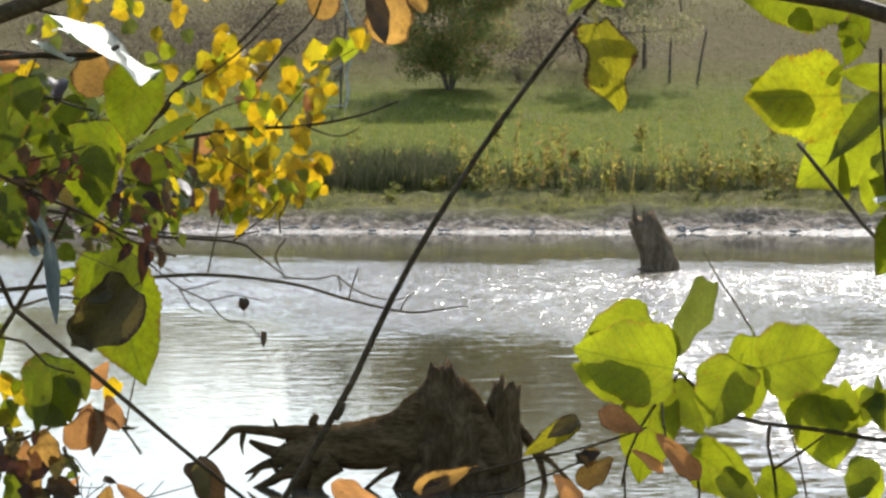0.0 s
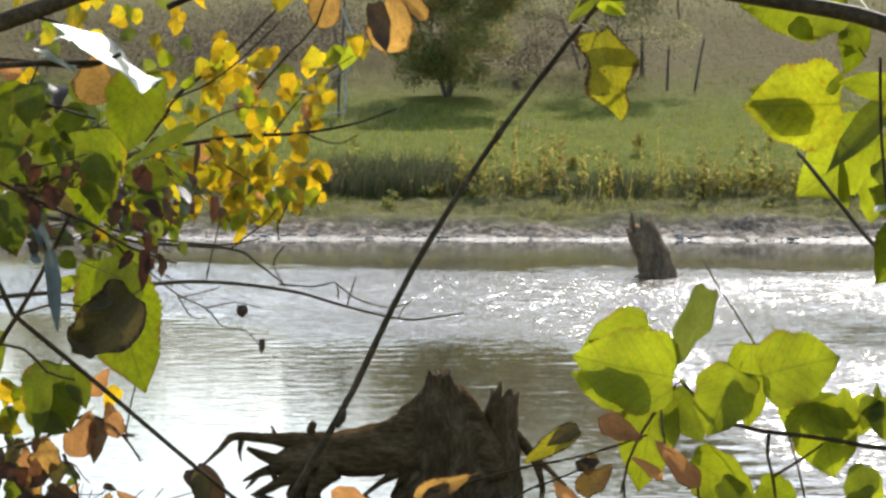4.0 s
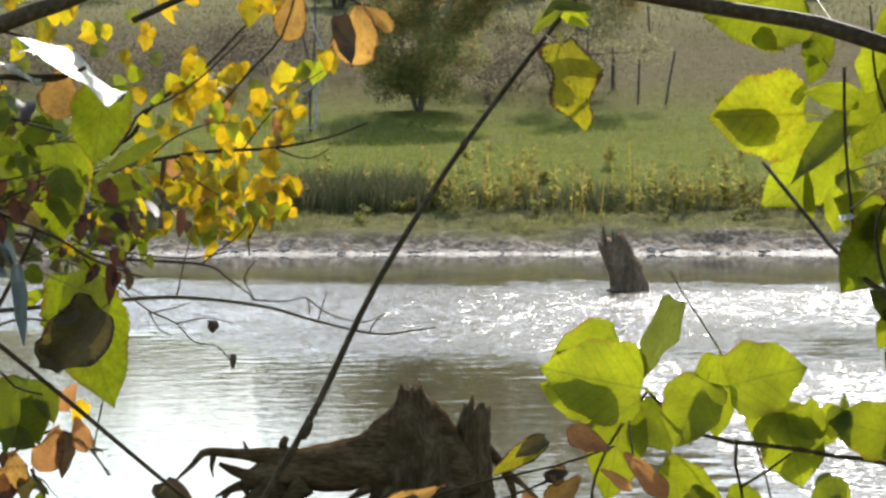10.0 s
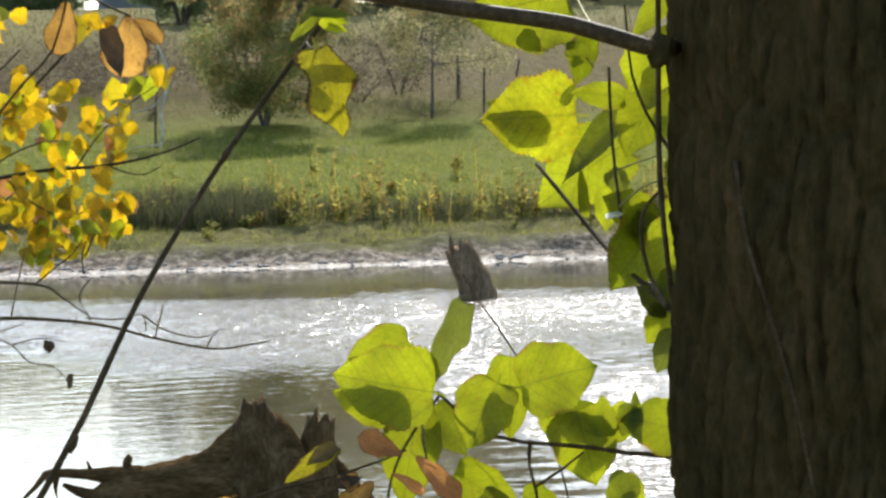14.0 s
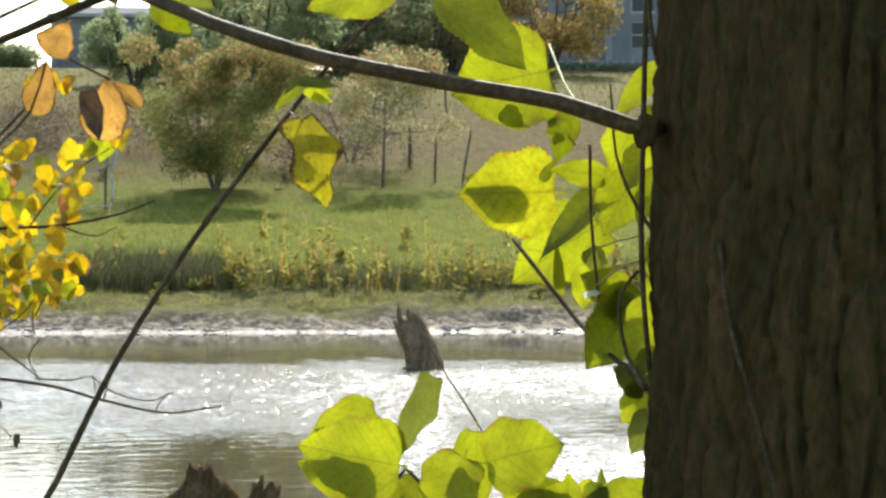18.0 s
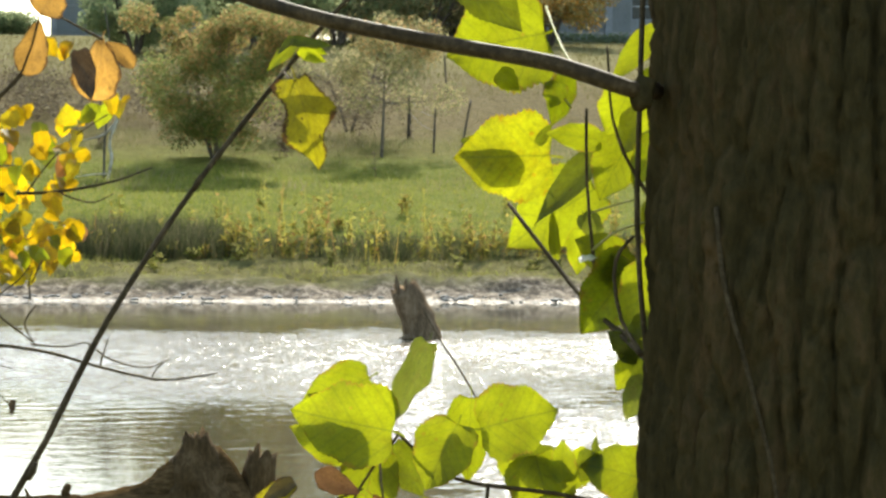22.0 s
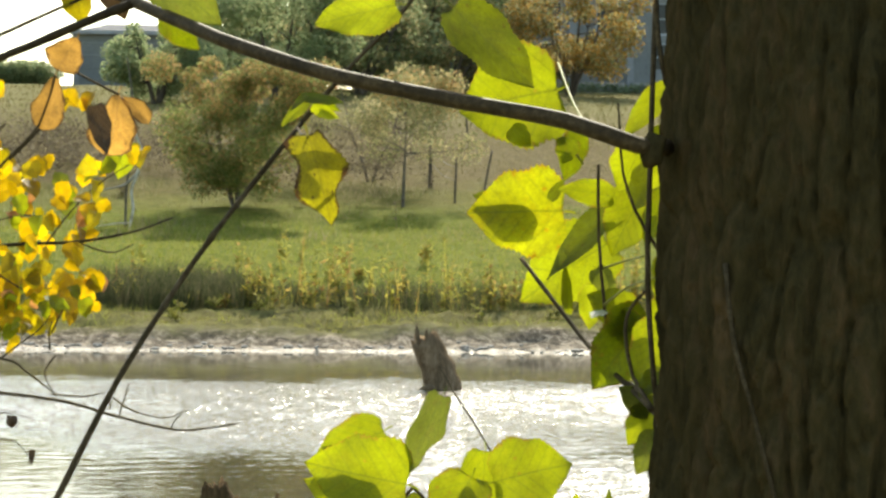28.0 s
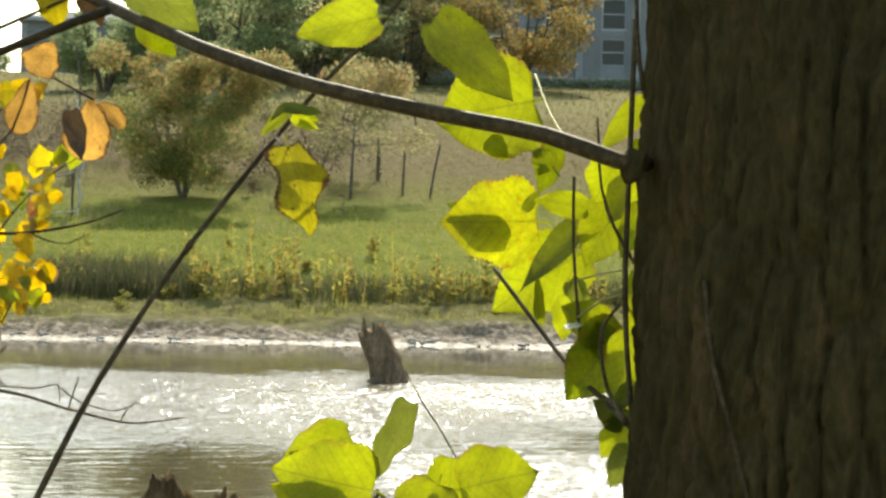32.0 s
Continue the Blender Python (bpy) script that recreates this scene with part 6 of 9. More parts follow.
leaf(main, "umber", (-0.438, 2.700, 1.892), (-0.421, 2.700, 1.865), 0.012, 0)
leaf(main, "grey", (-0.434, 2.700, 1.902), (-0.420, 2.700, 1.866), 0.014, 0)
leaf(main, "grey", (-0.417, 2.690, 1.872), (-0.410, 2.690, 1.785), 0.016, 6)
leaf(main, "grey", (-0.437, 2.690, 1.868), (-0.427, 2.690, 1.859), 0.010, 0)
leaf(main, "green", (-0.423, 2.800, 1.864), (-0.405, 2.800, 1.848), 0.021, 0)
leaf(main, "lime", (-0.428, 2.820, 1.826), (-0.404, 2.820, 1.840), 0.016, 10)
leaf(main, "orange", (-0.453, 2.580, 2.067), (-0.431, 2.580, 2.055), 0.022, 0)
leaf(main, "brown", (-0.437, 2.690, 1.883), (-0.433, 2.690, 1.864), 0.011, 0)
leaf(lower, "green", (-0.436, 3.285, 1.836), (-0.385, 3.285, 1.660), 0.107, 4)
leaf(lower, "dark", (-0.396, 3.200, 1.835), (-0.435, 3.200, 1.744), 0.063, 4)
leaf(lower, "umber", (-0.389, 3.180, 1.794), (-0.470, 3.180, 1.718), 0.078, 0)
leaf(lower, "umber", (-0.414, 3.170, 1.793), (-0.446, 3.170, 1.778), 0.025, 10)
leaf(lower, "umber", (-0.456, 3.190, 1.759), (-0.443, 3.190, 1.712), 0.043, 0)
leaf(lower, "moss", (-0.493, 3.260, 1.699), (-0.508, 3.260, 1.606), 0.086, 4)
# next leaves overlay this one: dark for shaded parts, green for the lit
leaf(lower, "dark", (-0.470, 3.240, 1.693), (-0.456, 3.240, 1.644), 0.032, 10)
leaf(lower, "dark", (-0.503, 3.200, 1.685), (-0.514, 3.200, 1.605), 0.024, 0)
leaf(lower, "green", (-0.495, 3.245, 1.676), (-0.477, 3.245, 1.616), 0.045, 6)
leaf(lower, "dark", (-0.516, 3.230, 1.636), (-0.478, 3.230, 1.615), 0.030, 0)
leaf(lower, "dark", (-0.561, 3.200, 1.747), (-0.562, 3.200, 1.690), 0.018, 0)
leaf(lower, "orange", (-0.435, 3.285, 1.649), (-0.422, 3.285, 1.602), 0.029, 0)
leaf(lower, "orange", (-0.434, 3.290, 1.691), (-0.457, 3.290, 1.656), 0.025, 10)
leaf(lower, "yellow", (-0.423, 3.300, 1.665), (-0.442, 3.300, 1.640), 0.022, 0)
leaf(lower, "orange", (-0.456, 3.280, 1.637), (-0.482, 3.280, 1.576), 0.041, -8)
leaf(lower, "brown", (-0.446, 3.285, 1.626), (-0.454, 3.285, 1.567), 0.025, 10)
leaf(lower, "tan", (-0.517, 3.280, 1.605), (-0.516, 3.280, 1.556), 0.044, 6)
leaf(lower, "orange", (-0.541, 3.285, 1.590), (-0.546, 3.285, 1.562), 0.022, 0)
leaf(lower, "umber", (-0.500, 3.285, 1.571), (-0.503, 3.285, 1.537), 0.022, 0)
leaf(lower, "tan", (-0.536, 3.290, 1.564), (-0.532, 3.290, 1.513), 0.026, 14)
leaf(lower, "red", (-0.553, 3.300, 1.559), (-0.531, 3.300, 1.514), 0.025, 0)
leaf(lower, "red", (-0.514, 3.280, 1.557), (-0.535, 3.280, 1.536), 0.020, 20)
leaf(lower, "brown", (-0.575, 3.300, 1.559), (-0.553, 3.300, 1.541), 0.018, 0)
leaf(lower, "dark", (-0.532, 3.310, 1.534), (-0.578, 3.310, 1.502), 0.044, 0)
leaf(lower, "brown", (-0.517, 3.300, 1.529), (-0.472, 3.300, 1.516), 0.029, 0)
leaf(lower, "brown", (-0.507, 3.290, 1.516), (-0.474, 3.290, 1.506), 0.025, 10)
leaf(lower, "umber", (-0.536, 3.290, 1.520), (-0.511, 3.290, 1.491), 0.034, 0)
leaf(lower, "red", (-0.567, 3.300, 1.563), (-0.582, 3.300, 1.544), 0.019, 0)
leaf(lower, "tan", (-0.424, 3.222, 1.539), (-0.437, 3.222, 1.492), 0.033, 6)
leaf(lower, "orange", (-0.415, 3.222, 1.541), (-0.376, 3.222, 1.505), 0.023, -6)
leaf(lower, "brown", (-0.432, 3.222, 1.548), (-0.415, 3.222, 1.542), 0.009, 0)
leaf(lower, "brown", (-0.306, 3.122, 1.584), (-0.270, 3.122, 1.513), 0.040, 0)
leaf(lower, "umber", (-0.300, 3.110, 1.581), (-0.291, 3.110, 1.534), 0.024, 20)
leaf(lower, "yellow", (-0.582, 3.300, 1.666), (-0.548, 3.300, 1.651), 0.025, 0)
leaf(lower, "golden", (-0.580, 3.300, 1.620), (-0.548, 3.300, 1.606), 0.025, 10)
leaf(lower, "green", (-0.561, 3.310, 1.636), (-0.584, 3.310, 1.602), 0.024, 0)
leaf(lower, "golden", (-0.582, 3.300, 1.585), (-0.572, 3.300, 1.570), 0.012, 0)
leaf(main, "brown", (-0.418, 2.724, 1.939), (-0.437, 2.724, 1.932), 0.008, -19)
leaf(main, "red", (-0.414, 2.709, 1.930), (-0.409, 2.709, 1.920), 0.008, -37)
leaf(main, "olive", (-0.430, 2.777, 1.983), (-0.426, 2.777, 1.971), 0.007, -41)
leaf(main, "moss", (-0.442, 2.641, 1.948), (-0.453, 2.641, 1.950), 0.009, 49)
leaf(main, "brown", (-0.455, 2.753, 1.924), (-0.445, 2.753, 1.905), 0.016, -27)
leaf(main, "red", (-0.390, 2.705, 1.943), (-0.411, 2.705, 1.952), 0.012, -29)
leaf(main, "brown", (-0.390, 2.701, 1.968), (-0.396, 2.701, 1.956), 0.009, -11)
leaf(main, "dark", (-0.446, 2.767, 1.965), (-0.430, 2.767, 1.954), 0.011, -43)
leaf(main, "brown", (-0.444, 2.706, 1.928), (-0.433, 2.706, 1.909), 0.016, 24)
leaf(main, "brown", (-0.394, 2.675, 1.958), (-0.405, 2.675, 1.942), 0.015, 46)
leaf(main, "umber", (-0.437, 2.659, 1.936), (-0.422, 2.659, 1.938), 0.011, 45)
leaf(main, "red", (-0.396, 2.656, 1.963), (-0.394, 2.656, 1.950), 0.010, -7)
leaf(main, "moss", (-0.422, 2.697, 1.962), (-0.420, 2.697, 1.951), 0.006, -28)
leaf(main, "umber", (-0.396, 2.669, 1.947), (-0.414, 2.669, 1.941), 0.015, -44)
leaf(main, "umber", (-0.460, 2.722, 1.948), (-0.481, 2.722, 1.941), 0.016, 3)
leaf(main, "olive", (-0.467, 2.791, 1.923), (-0.472, 2.791, 1.905), 0.011, -34)
leaf(main, "dark", (-0.382, 2.667, 1.951), (-0.389, 2.667, 1.942), 0.006, 3)
leaf(main, "olive", (-0.445, 2.734, 1.956), (-0.434, 2.734, 1.936), 0.011, 12)
leaf(main, "moss", (-0.427, 2.818, 1.964), (-0.414, 2.818, 1.965), 0.008, -28)
leaf(main, "moss", (-0.419, 2.733, 1.954), (-0.424, 2.733, 1.940), 0.008, 20)
leaf(main, "moss", (-0.395, 2.695, 1.963), (-0.398, 2.695, 1.943), 0.008, 21)
leaf(main, "olive", (-0.418, 2.769, 1.967), (-0.403, 2.769, 1.961), 0.013, -7)
leaf(main, "moss", (-0.411, 2.692, 1.950), (-0.406, 2.692, 1.942), 0.005, 14)
leaf(main, "moss", (-0.429, 2.809, 1.934), (-0.427, 2.809, 1.920), 0.008, 2)
leaf(main, "umber", (-0.441, 2.735, 1.933), (-0.426, 2.735, 1.919), 0.013, -29)
leaf(main, "umber", (-0.459, 2.770, 1.961), (-0.440, 2.770, 1.971), 0.014, 43)
leaf(main, "umber", (-0.443, 2.779, 1.946), (-0.422, 2.779, 1.952), 0.015, 31)
leaf(main, "brown", (-0.451, 2.757, 1.923), (-0.449, 2.757, 1.911), 0.007, -22)
leaf(main, "dark", (-0.398, 2.664, 1.974), (-0.413, 2.664, 1.985), 0.008, -10)
leaf(main, "red", (-0.389, 2.708, 1.955), (-0.386, 2.708, 1.939), 0.010, 28)
leaf(main, "umber", (-0.473, 2.796, 1.971), (-0.464, 2.796, 1.954), 0.015, 38)
leaf(main, "brown", (-0.397, 2.693, 1.962), (-0.402, 2.693, 1.953), 0.005, 15)
leaf(main, "olive", (-0.442, 2.737, 1.949), (-0.450, 2.737, 1.928), 0.014, 9)
leaf(main, "dark", (-0.460, 2.750, 1.947), (-0.448, 2.750, 1.935), 0.014, -6)
leaf(main, "red", (-0.308, 2.878, 1.901), (-0.298, 2.878, 1.891), 0.007, 22)
leaf(main, "moss", (-0.343, 2.847, 1.925), (-0.355, 2.847, 1.925), 0.007, -1)
leaf(main, "olive", (-0.280, 2.724, 1.882), (-0.278, 2.724, 1.866), 0.008, -11)
leaf(main, "dark", (-0.338, 2.893, 1.938), (-0.350, 2.893, 1.948), 0.010, -19)
leaf(main, "moss", (-0.345, 2.805, 1.891), (-0.361, 2.805, 1.880), 0.009, -46)
leaf(main, "moss", (-0.352, 2.829, 1.941), (-0.353, 2.829, 1.931), 0.006, 10)
leaf(main, "red", (-0.327, 2.816, 1.883), (-0.329, 2.816, 1.863), 0.010, -7)
leaf(main, "brown", (-0.324, 2.854, 1.894), (-0.323, 2.854, 1.885), 0.005, 25)
leaf(main, "umber", (-0.365, 2.860, 1.967), (-0.363, 2.860, 1.952), 0.006, 4)
leaf(main, "olive", (-0.327, 2.871, 1.898), (-0.320, 2.871, 1.878), 0.016, 10)
leaf(main, "dark", (-0.326, 2.721, 1.888), (-0.322, 2.721, 1.878), 0.006, 49)
leaf(main, "moss", (-0.333, 2.806, 1.940), (-0.351, 2.806, 1.938), 0.008, 20)
leaf(main, "moss", (-0.290, 2.761, 1.874), (-0.279, 2.761, 1.865), 0.006, -40)
leaf(main, "golden", (-0.313, 2.900, 1.900), (-0.317, 2.900, 1.891), 0.007, 39)
leaf(main, "dark", (-0.321, 2.744, 1.957), (-0.312, 2.744, 1.953), 0.007, -13)
leaf(main, "red", (-0.304, 2.749, 1.927), (-0.295, 2.749, 1.921), 0.006, 29)
leaf(main, "dark", (-0.361, 2.878, 1.911), (-0.360, 2.878, 1.894), 0.012, -33)
leaf(main, "olive", (-0.379, 2.889, 1.958), (-0.369, 2.889, 1.944), 0.011, -3)
leaf(main, "moss", (-0.294, 2.820, 1.955), (-0.283, 2.820, 1.949), 0.010, 29)
leaf(main, "moss", (-0.343, 2.744, 1.963), (-0.338, 2.744, 1.953), 0.007, -20)
leaf(main, "brown", (-0.301, 2.840, 1.923), (-0.302, 2.840, 1.909), 0.006, -39)
leaf(main, "golden", (-0.297, 2.806, 1.918), (-0.299, 2.806, 1.904), 0.011, -9)
leaf(main, "golden", (-0.354, 2.760, 1.917), (-0.341, 2.760, 1.911), 0.010, -36)
leaf(main, "umber", (-0.366, 2.832, 1.877), (-0.379, 2.832, 1.869), 0.007, -5)
leaf(main, "golden", (-0.306, 2.870, 1.939), (-0.298, 2.870, 1.920), 0.009, 32)
leaf(main, "brown", (-0.347, 2.827, 1.905), (-0.327, 2.827, 1.901), 0.013, 23)
leaf(main, "umber", (-0.361, 2.880, 1.949), (-0.365, 2.880, 1.941), 0.004, 11)
leaf(main, "moss", (-0.317, 2.832, 1.933), (-0.319, 2.832, 1.919), 0.011, 4)
leaf(main, "golden", (-0.342, 2.805, 1.923), (-0.340, 2.805, 1.912), 0.008, 20)
leaf(main, "moss", (-0.338, 2.726, 1.943), (-0.336, 2.726, 1.933), 0.007, -46)
leaf(main, "olive", (-0.351, 2.890, 1.891), (-0.353, 2.890, 1.878), 0.008, -35)
leaf(main, "umber", (-0.298, 2.749, 1.938), (-0.298, 2.749, 1.924), 0.010, -25)
leaf(main, "brown", (-0.304, 2.753, 1.913), (-0.288, 2.753, 1.909), 0.011, -4)
leaf(main, "red", (-0.339, 2.752, 1.898), (-0.323, 2.752, 1.891), 0.012, -24)
leaf(main, "moss", (-0.295, 2.843, 1.903), (-0.296, 2.843, 1.889), 0.008, -29)
leaf(main, "brown", (-0.371, 2.849, 1.913), (-0.371, 2.849, 1.891), 0.017, -20)
leaf(main, "moss", (-0.300, 2.861, 1.919), (-0.311, 2.861, 1.901), 0.012, -44)
leaf(main, "moss", (-0.359, 2.891, 1.926), (-0.361, 2.891, 1.913), 0.010, -26)
leaf(main, "brown", (-0.345, 2.736, 1.920), (-0.341, 2.736, 1.907), 0.010, -30)
leaf(main, "moss", (-0.317, 2.784, 1.885), (-0.316, 2.784, 1.873), 0.007, 4)
leaf(main, "moss", (-0.430, 2.680, 2.011), (-0.424, 2.680, 1.988), 0.016, -22)
leaf(main, "moss", (-0.415, 2.576, 2.023), (-0.394, 2.576, 2.027), 0.015, -34)
leaf(main, "dark", (-0.421, 2.609, 2.006), (-0.436, 2.609, 1.986), 0.012, -19)
leaf(main, "moss", (-0.442, 2.533, 2.019), (-0.426, 2.533, 2.026), 0.013, 48)
leaf(main, "dark", (-0.435, 2.600, 1.991), (-0.453, 2.600, 1.978), 0.014, 38)
leaf(main, "green", (-0.422, 2.666, 1.981), (-0.406, 2.666, 1.962), 0.013, -2)
leaf(main, "moss", (-0.407, 2.531, 2.013), (-0.417, 2.531, 1.999), 0.009, 47)
leaf(main, "dark", (-0.406, 2.598, 2.029), (-0.416, 2.598, 2.017), 0.011, -17)
leaf(main, "moss", (-0.384, 2.549, 1.999), (-0.373, 2.549, 1.986), 0.009, 29)
leaf(main, "dark", (-0.391, 2.546, 1.993), (-0.396, 2.546, 1.979), 0.010, 47)
leaf(main, "green", (-0.385, 2.551, 1.990), (-0.375, 2.551, 1.978), 0.010, -44)
leaf(main, "green", (-0.394, 2.539, 1.982), (-0.415, 2.539, 1.983), 0.014, 3)
leaf(main, "moss", (-0.403, 2.559, 2.019), (-0.409, 2.559, 2.007), 0.008, -15)
leaf(main, "dark", (-0.410, 2.666, 2.015), (-0.403, 2.666, 1.994), 0.012, 34)
leaf(main, "dark", (-0.388, 2.527, 1.987), (-0.380, 2.527, 1.966), 0.013, -29)
leaf(main, "dark", (-0.439, 2.656, 1.991), (-0.443, 2.656, 1.973), 0.013, 11)
leaf(main, "moss", (-0.389, 2.879, 1.865), (-0.392, 2.879, 1.851), 0.006, 29)
leaf(main, "moss", (-0.412, 2.862, 1.896), (-0.404, 2.862, 1.887), 0.008, 14)
leaf(main, "moss", (-0.404, 2.914, 1.874), (-0.417, 2.914, 1.872), 0.008, -4)
leaf(main, "umber", (-0.362, 2.784, 1.921), (-0.360, 2.784, 1.906), 0.008, -39)
leaf(main, "moss", (-0.387, 2.899, 1.880), (-0.399, 2.899, 1.868), 0.009, -41)
leaf(main, "red", (-0.424, 2.894, 1.914), (-0.419, 2.894, 1.897), 0.013, 44)
leaf(main, "red", (-0.391, 2.868, 1.884), (-0.396, 2.868, 1.872), 0.010, 0)
leaf(main, "umber", (-0.375, 2.880, 1.877), (-0.377, 2.880, 1.865), 0.009, -1)
leaf(main, "umber", (-0.397, 2.808, 1.869), (-0.385, 2.808, 1.859), 0.012, -11)
leaf(main, "umber", (-0.378, 2.844, 1.871), (-0.370, 2.844, 1.876), 0.004, -27)
leaf(main, "dark", (-0.407, 2.847, 1.917), (-0.417, 2.847, 1.907), 0.008, 17)
leaf(main, "moss", (-0.402, 2.944, 1.902), (-0.389, 2.944, 1.900), 0.008, -27)
leaf(lower, "red", (-0.540, 3.327, 1.591), (-0.523, 3.327, 1.579), 0.010, 32)
leaf(lower, "red", (-0.497, 3.313, 1.577), (-0.492, 3.313, 1.561), 0.007, -41)
leaf(lower, "dark", (-0.558, 3.364, 1.523), (-0.571, 3.364, 1.499), 0.018, -38)
leaf(lower, "brown", (-0.587, 3.331, 1.543), (-0.583, 3.331, 1.527), 0.008, -37)
leaf(lower, "tan", (-0.524, 3.333, 1.564), (-0.525, 3.333, 1.543), 0.016, -37)
leaf(lower, "brown", (-0.542, 3.303, 1.535), (-0.533, 3.303, 1.519), 0.010, 37)
leaf(lower, "orange", (-0.477, 3.327, 1.536), (-0.492, 3.327, 1.523), 0.009, -3)
leaf(lower, "brown", (-0.556, 3.233, 1.615), (-0.549, 3.233, 1.594), 0.017, 47)
leaf(lower, "moss", (-0.491, 3.385, 1.533), (-0.505, 3.385, 1.526), 0.011, -2)
leaf(lower, "moss", (-0.571, 3.324, 1.524), (-0.561, 3.324, 1.549), 0.019, -13)
leaf(lower, "umber", (-0.545, 3.350, 1.517), (-0.537, 3.350, 1.503), 0.008, -32)
leaf(lower, "umber", (-0.550, 3.290, 1.600), (-0.556, 3.290, 1.577), 0.015, -19)
leaf(lower, "brown", (-0.559, 3.224, 1.586), (-0.587, 3.224, 1.579), 0.021, 21)
leaf(lower, "orange", (-0.524, 3.255, 1.579), (-0.525, 3.255, 1.555), 0.019, 6)
leaf(lower, "red", (-0.568, 3.230, 1.571), (-0.538, 3.230, 1.560), 0.019, 0)
leaf(lower, "dark", (-0.502, 3.334, 1.559), (-0.478, 3.334, 1.539), 0.021, -46)
leaf(lower, "red", (-0.556, 3.288, 1.572), (-0.572, 3.288, 1.547), 0.022, 46)
leaf(lower, "umber", (-0.580, 3.395, 1.565), (-0.559, 3.395, 1.561), 0.012, -3)
leaf(lower, "dark", (-0.568, 3.358, 1.562), (-0.556, 3.358, 1.546), 0.013, 47)
leaf(lower, "red", (-0.524, 3.255, 1.606), (-0.527, 3.255, 1.585), 0.016, -48)
leaf(lower, "orange", (-0.513, 3.389, 1.552), (-0.497, 3.389, 1.538), 0.016, -47)
leaf(lower, "umber", (-0.578, 3.287, 1.537), (-0.582, 3.287, 1.521), 0.011, 49)
leaf(lower, "brown", (-0.564, 3.336, 1.577), (-0.587, 3.336, 1.554), 0.014, -3)
leaf(lower, "red", (-0.543, 3.263, 1.532), (-0.528, 3.263, 1.512), 0.020, 22)
leaf(lower, "dark", (-0.553, 3.221, 1.615), (-0.547, 3.221, 1.602), 0.010, 48)
leaf(lower, "umber", (-0.547, 3.230, 1.595), (-0.557, 3.230, 1.570), 0.020, 14)
leaf(lower, "yellow", (-0.576, 3.338, 1.626), (-0.581, 3.338, 1.598), 0.016, -3)
leaf(lower, "dark", (-0.569, 3.398, 1.651), (-0.549, 3.398, 1.638), 0.019, -12)
leaf(lower, "moss", (-0.537, 3.290, 1.639), (-0.533, 3.290, 1.614), 0.015, 15)
leaf(lower, "moss", (-0.554, 3.231, 1.648), (-0.549, 3.231, 1.622), 0.015, -50)
leaf(lower, "green", (-0.550, 3.287, 1.667), (-0.557, 3.287, 1.647), 0.016, -7)
leaf(lower, "golden", (-0.580, 3.369, 1.653), (-0.583, 3.369, 1.627), 0.013, 30)
leaf(lower, "yellow", (-0.581, 3.371, 1.661), (-0.573, 3.371, 1.636), 0.021, 26)
leaf(lower, "dark", (-0.575, 3.302, 1.677), (-0.553, 3.302, 1.663), 0.011, 38)
leaf(lower, "golden", (-0.542, 3.316, 1.643), (-0.566, 3.316, 1.629), 0.016, 6)
leaf(lower, "golden", (-0.558, 3.349, 1.660), (-0.566, 3.349, 1.631), 0.020, 25)
leaf(main, "shiny", (-0.356, 2.405, 2.088), (-0.276, 2.48, 2.050), 0.13, 0, FLAT_MESH, tuple(SUN_DIR + Vector((0, -1, 0))))
leaf(main, "shiny", (-0.379, 2.405, 2.071), (-0.355, 2.435, 2.063), 0.05, 0, FLAT_MESH, tuple(SUN_DIR + Vector((0, -1, 0))))
stem("twig", main, TWIG, 0.0016, 0.0010, [(-0.510, 2.900, 1.922), (-0.472, 2.900, 1.916), (-0.427, 2.900, 1.906), (-0.388, 2.900, 1.884), (-0.363, 2.900, 1.858)])
stem("twig", main, TWIG, 0.0016, 0.0009, [(-0.388, 2.900, 1.894), (-0.363, 2.900, 1.882), (-0.318, 2.900, 1.876), (-0.254, 2.900, 1.870), (-0.209, 2.900, 1.878)])
stem("twig", main, TWIG, 0.0028, 0.0020, [(-0.456, 2.600, 2.073), (-0.422, 2.600, 2.070), (-0.376, 2.600, 2.066), (-0.353, 2.600, 2.069), (-0.335, 2.600, 2.079)])
stem("twig", main, TWIG, 0.0011, 0.0008, [(-0.399, 2.500, 2.065), (-0.406, 2.500, 2.048), (-0.417, 2.500, 2.023)])
stem("twig", main, TWIG, 0.0010, 0.0007, [(-0.398, 2.550, 2.025), (-0.380, 2.550, 2.024), (-0.358, 2.550, 2.020)])
stem("twig", main, TWIG, 0.0012, 0.0008, [(-0.431, 2.650, 1.961), (-0.401, 2.650, 1.968), (-0.372, 2.650, 1.976)])
stem("twig", main, TWIG, 0.0012, 0.0008, [(-0.463, 2.700, 1.868), (-0.454, 2.700, 1.885), (-0.439, 2.700, 1.909), (-0.430, 2.700, 1.924)])
stem("twig", main, TWIG, 0.0009, 0.0006, [(-0.343, 2.720, 1.942), (-0.319, 2.720, 1.935), (-0.298, 2.720, 1.925)])
stem("twig", main, TWIG, 0.0009, 0.0006, [(-0.318, 2.900, 1.875), (-0.319, 2.900, 1.865), (-0.311, 2.900, 1.862)])
stem("twig", lower, TWIG, 0.0012, 0.0006, [(-0.398, 3.300, 1.682), (-0.413, 3.300, 1.607), (-0.404, 3.300, 1.586), (-0.390, 3.300, 1.570)])
stem("twig", lower, TWIG, 0.0010, 0.0006, [(-0.417, 3.300, 1.609), (-0.406, 3.300, 1.604), (-0.395, 3.300, 1.604)])
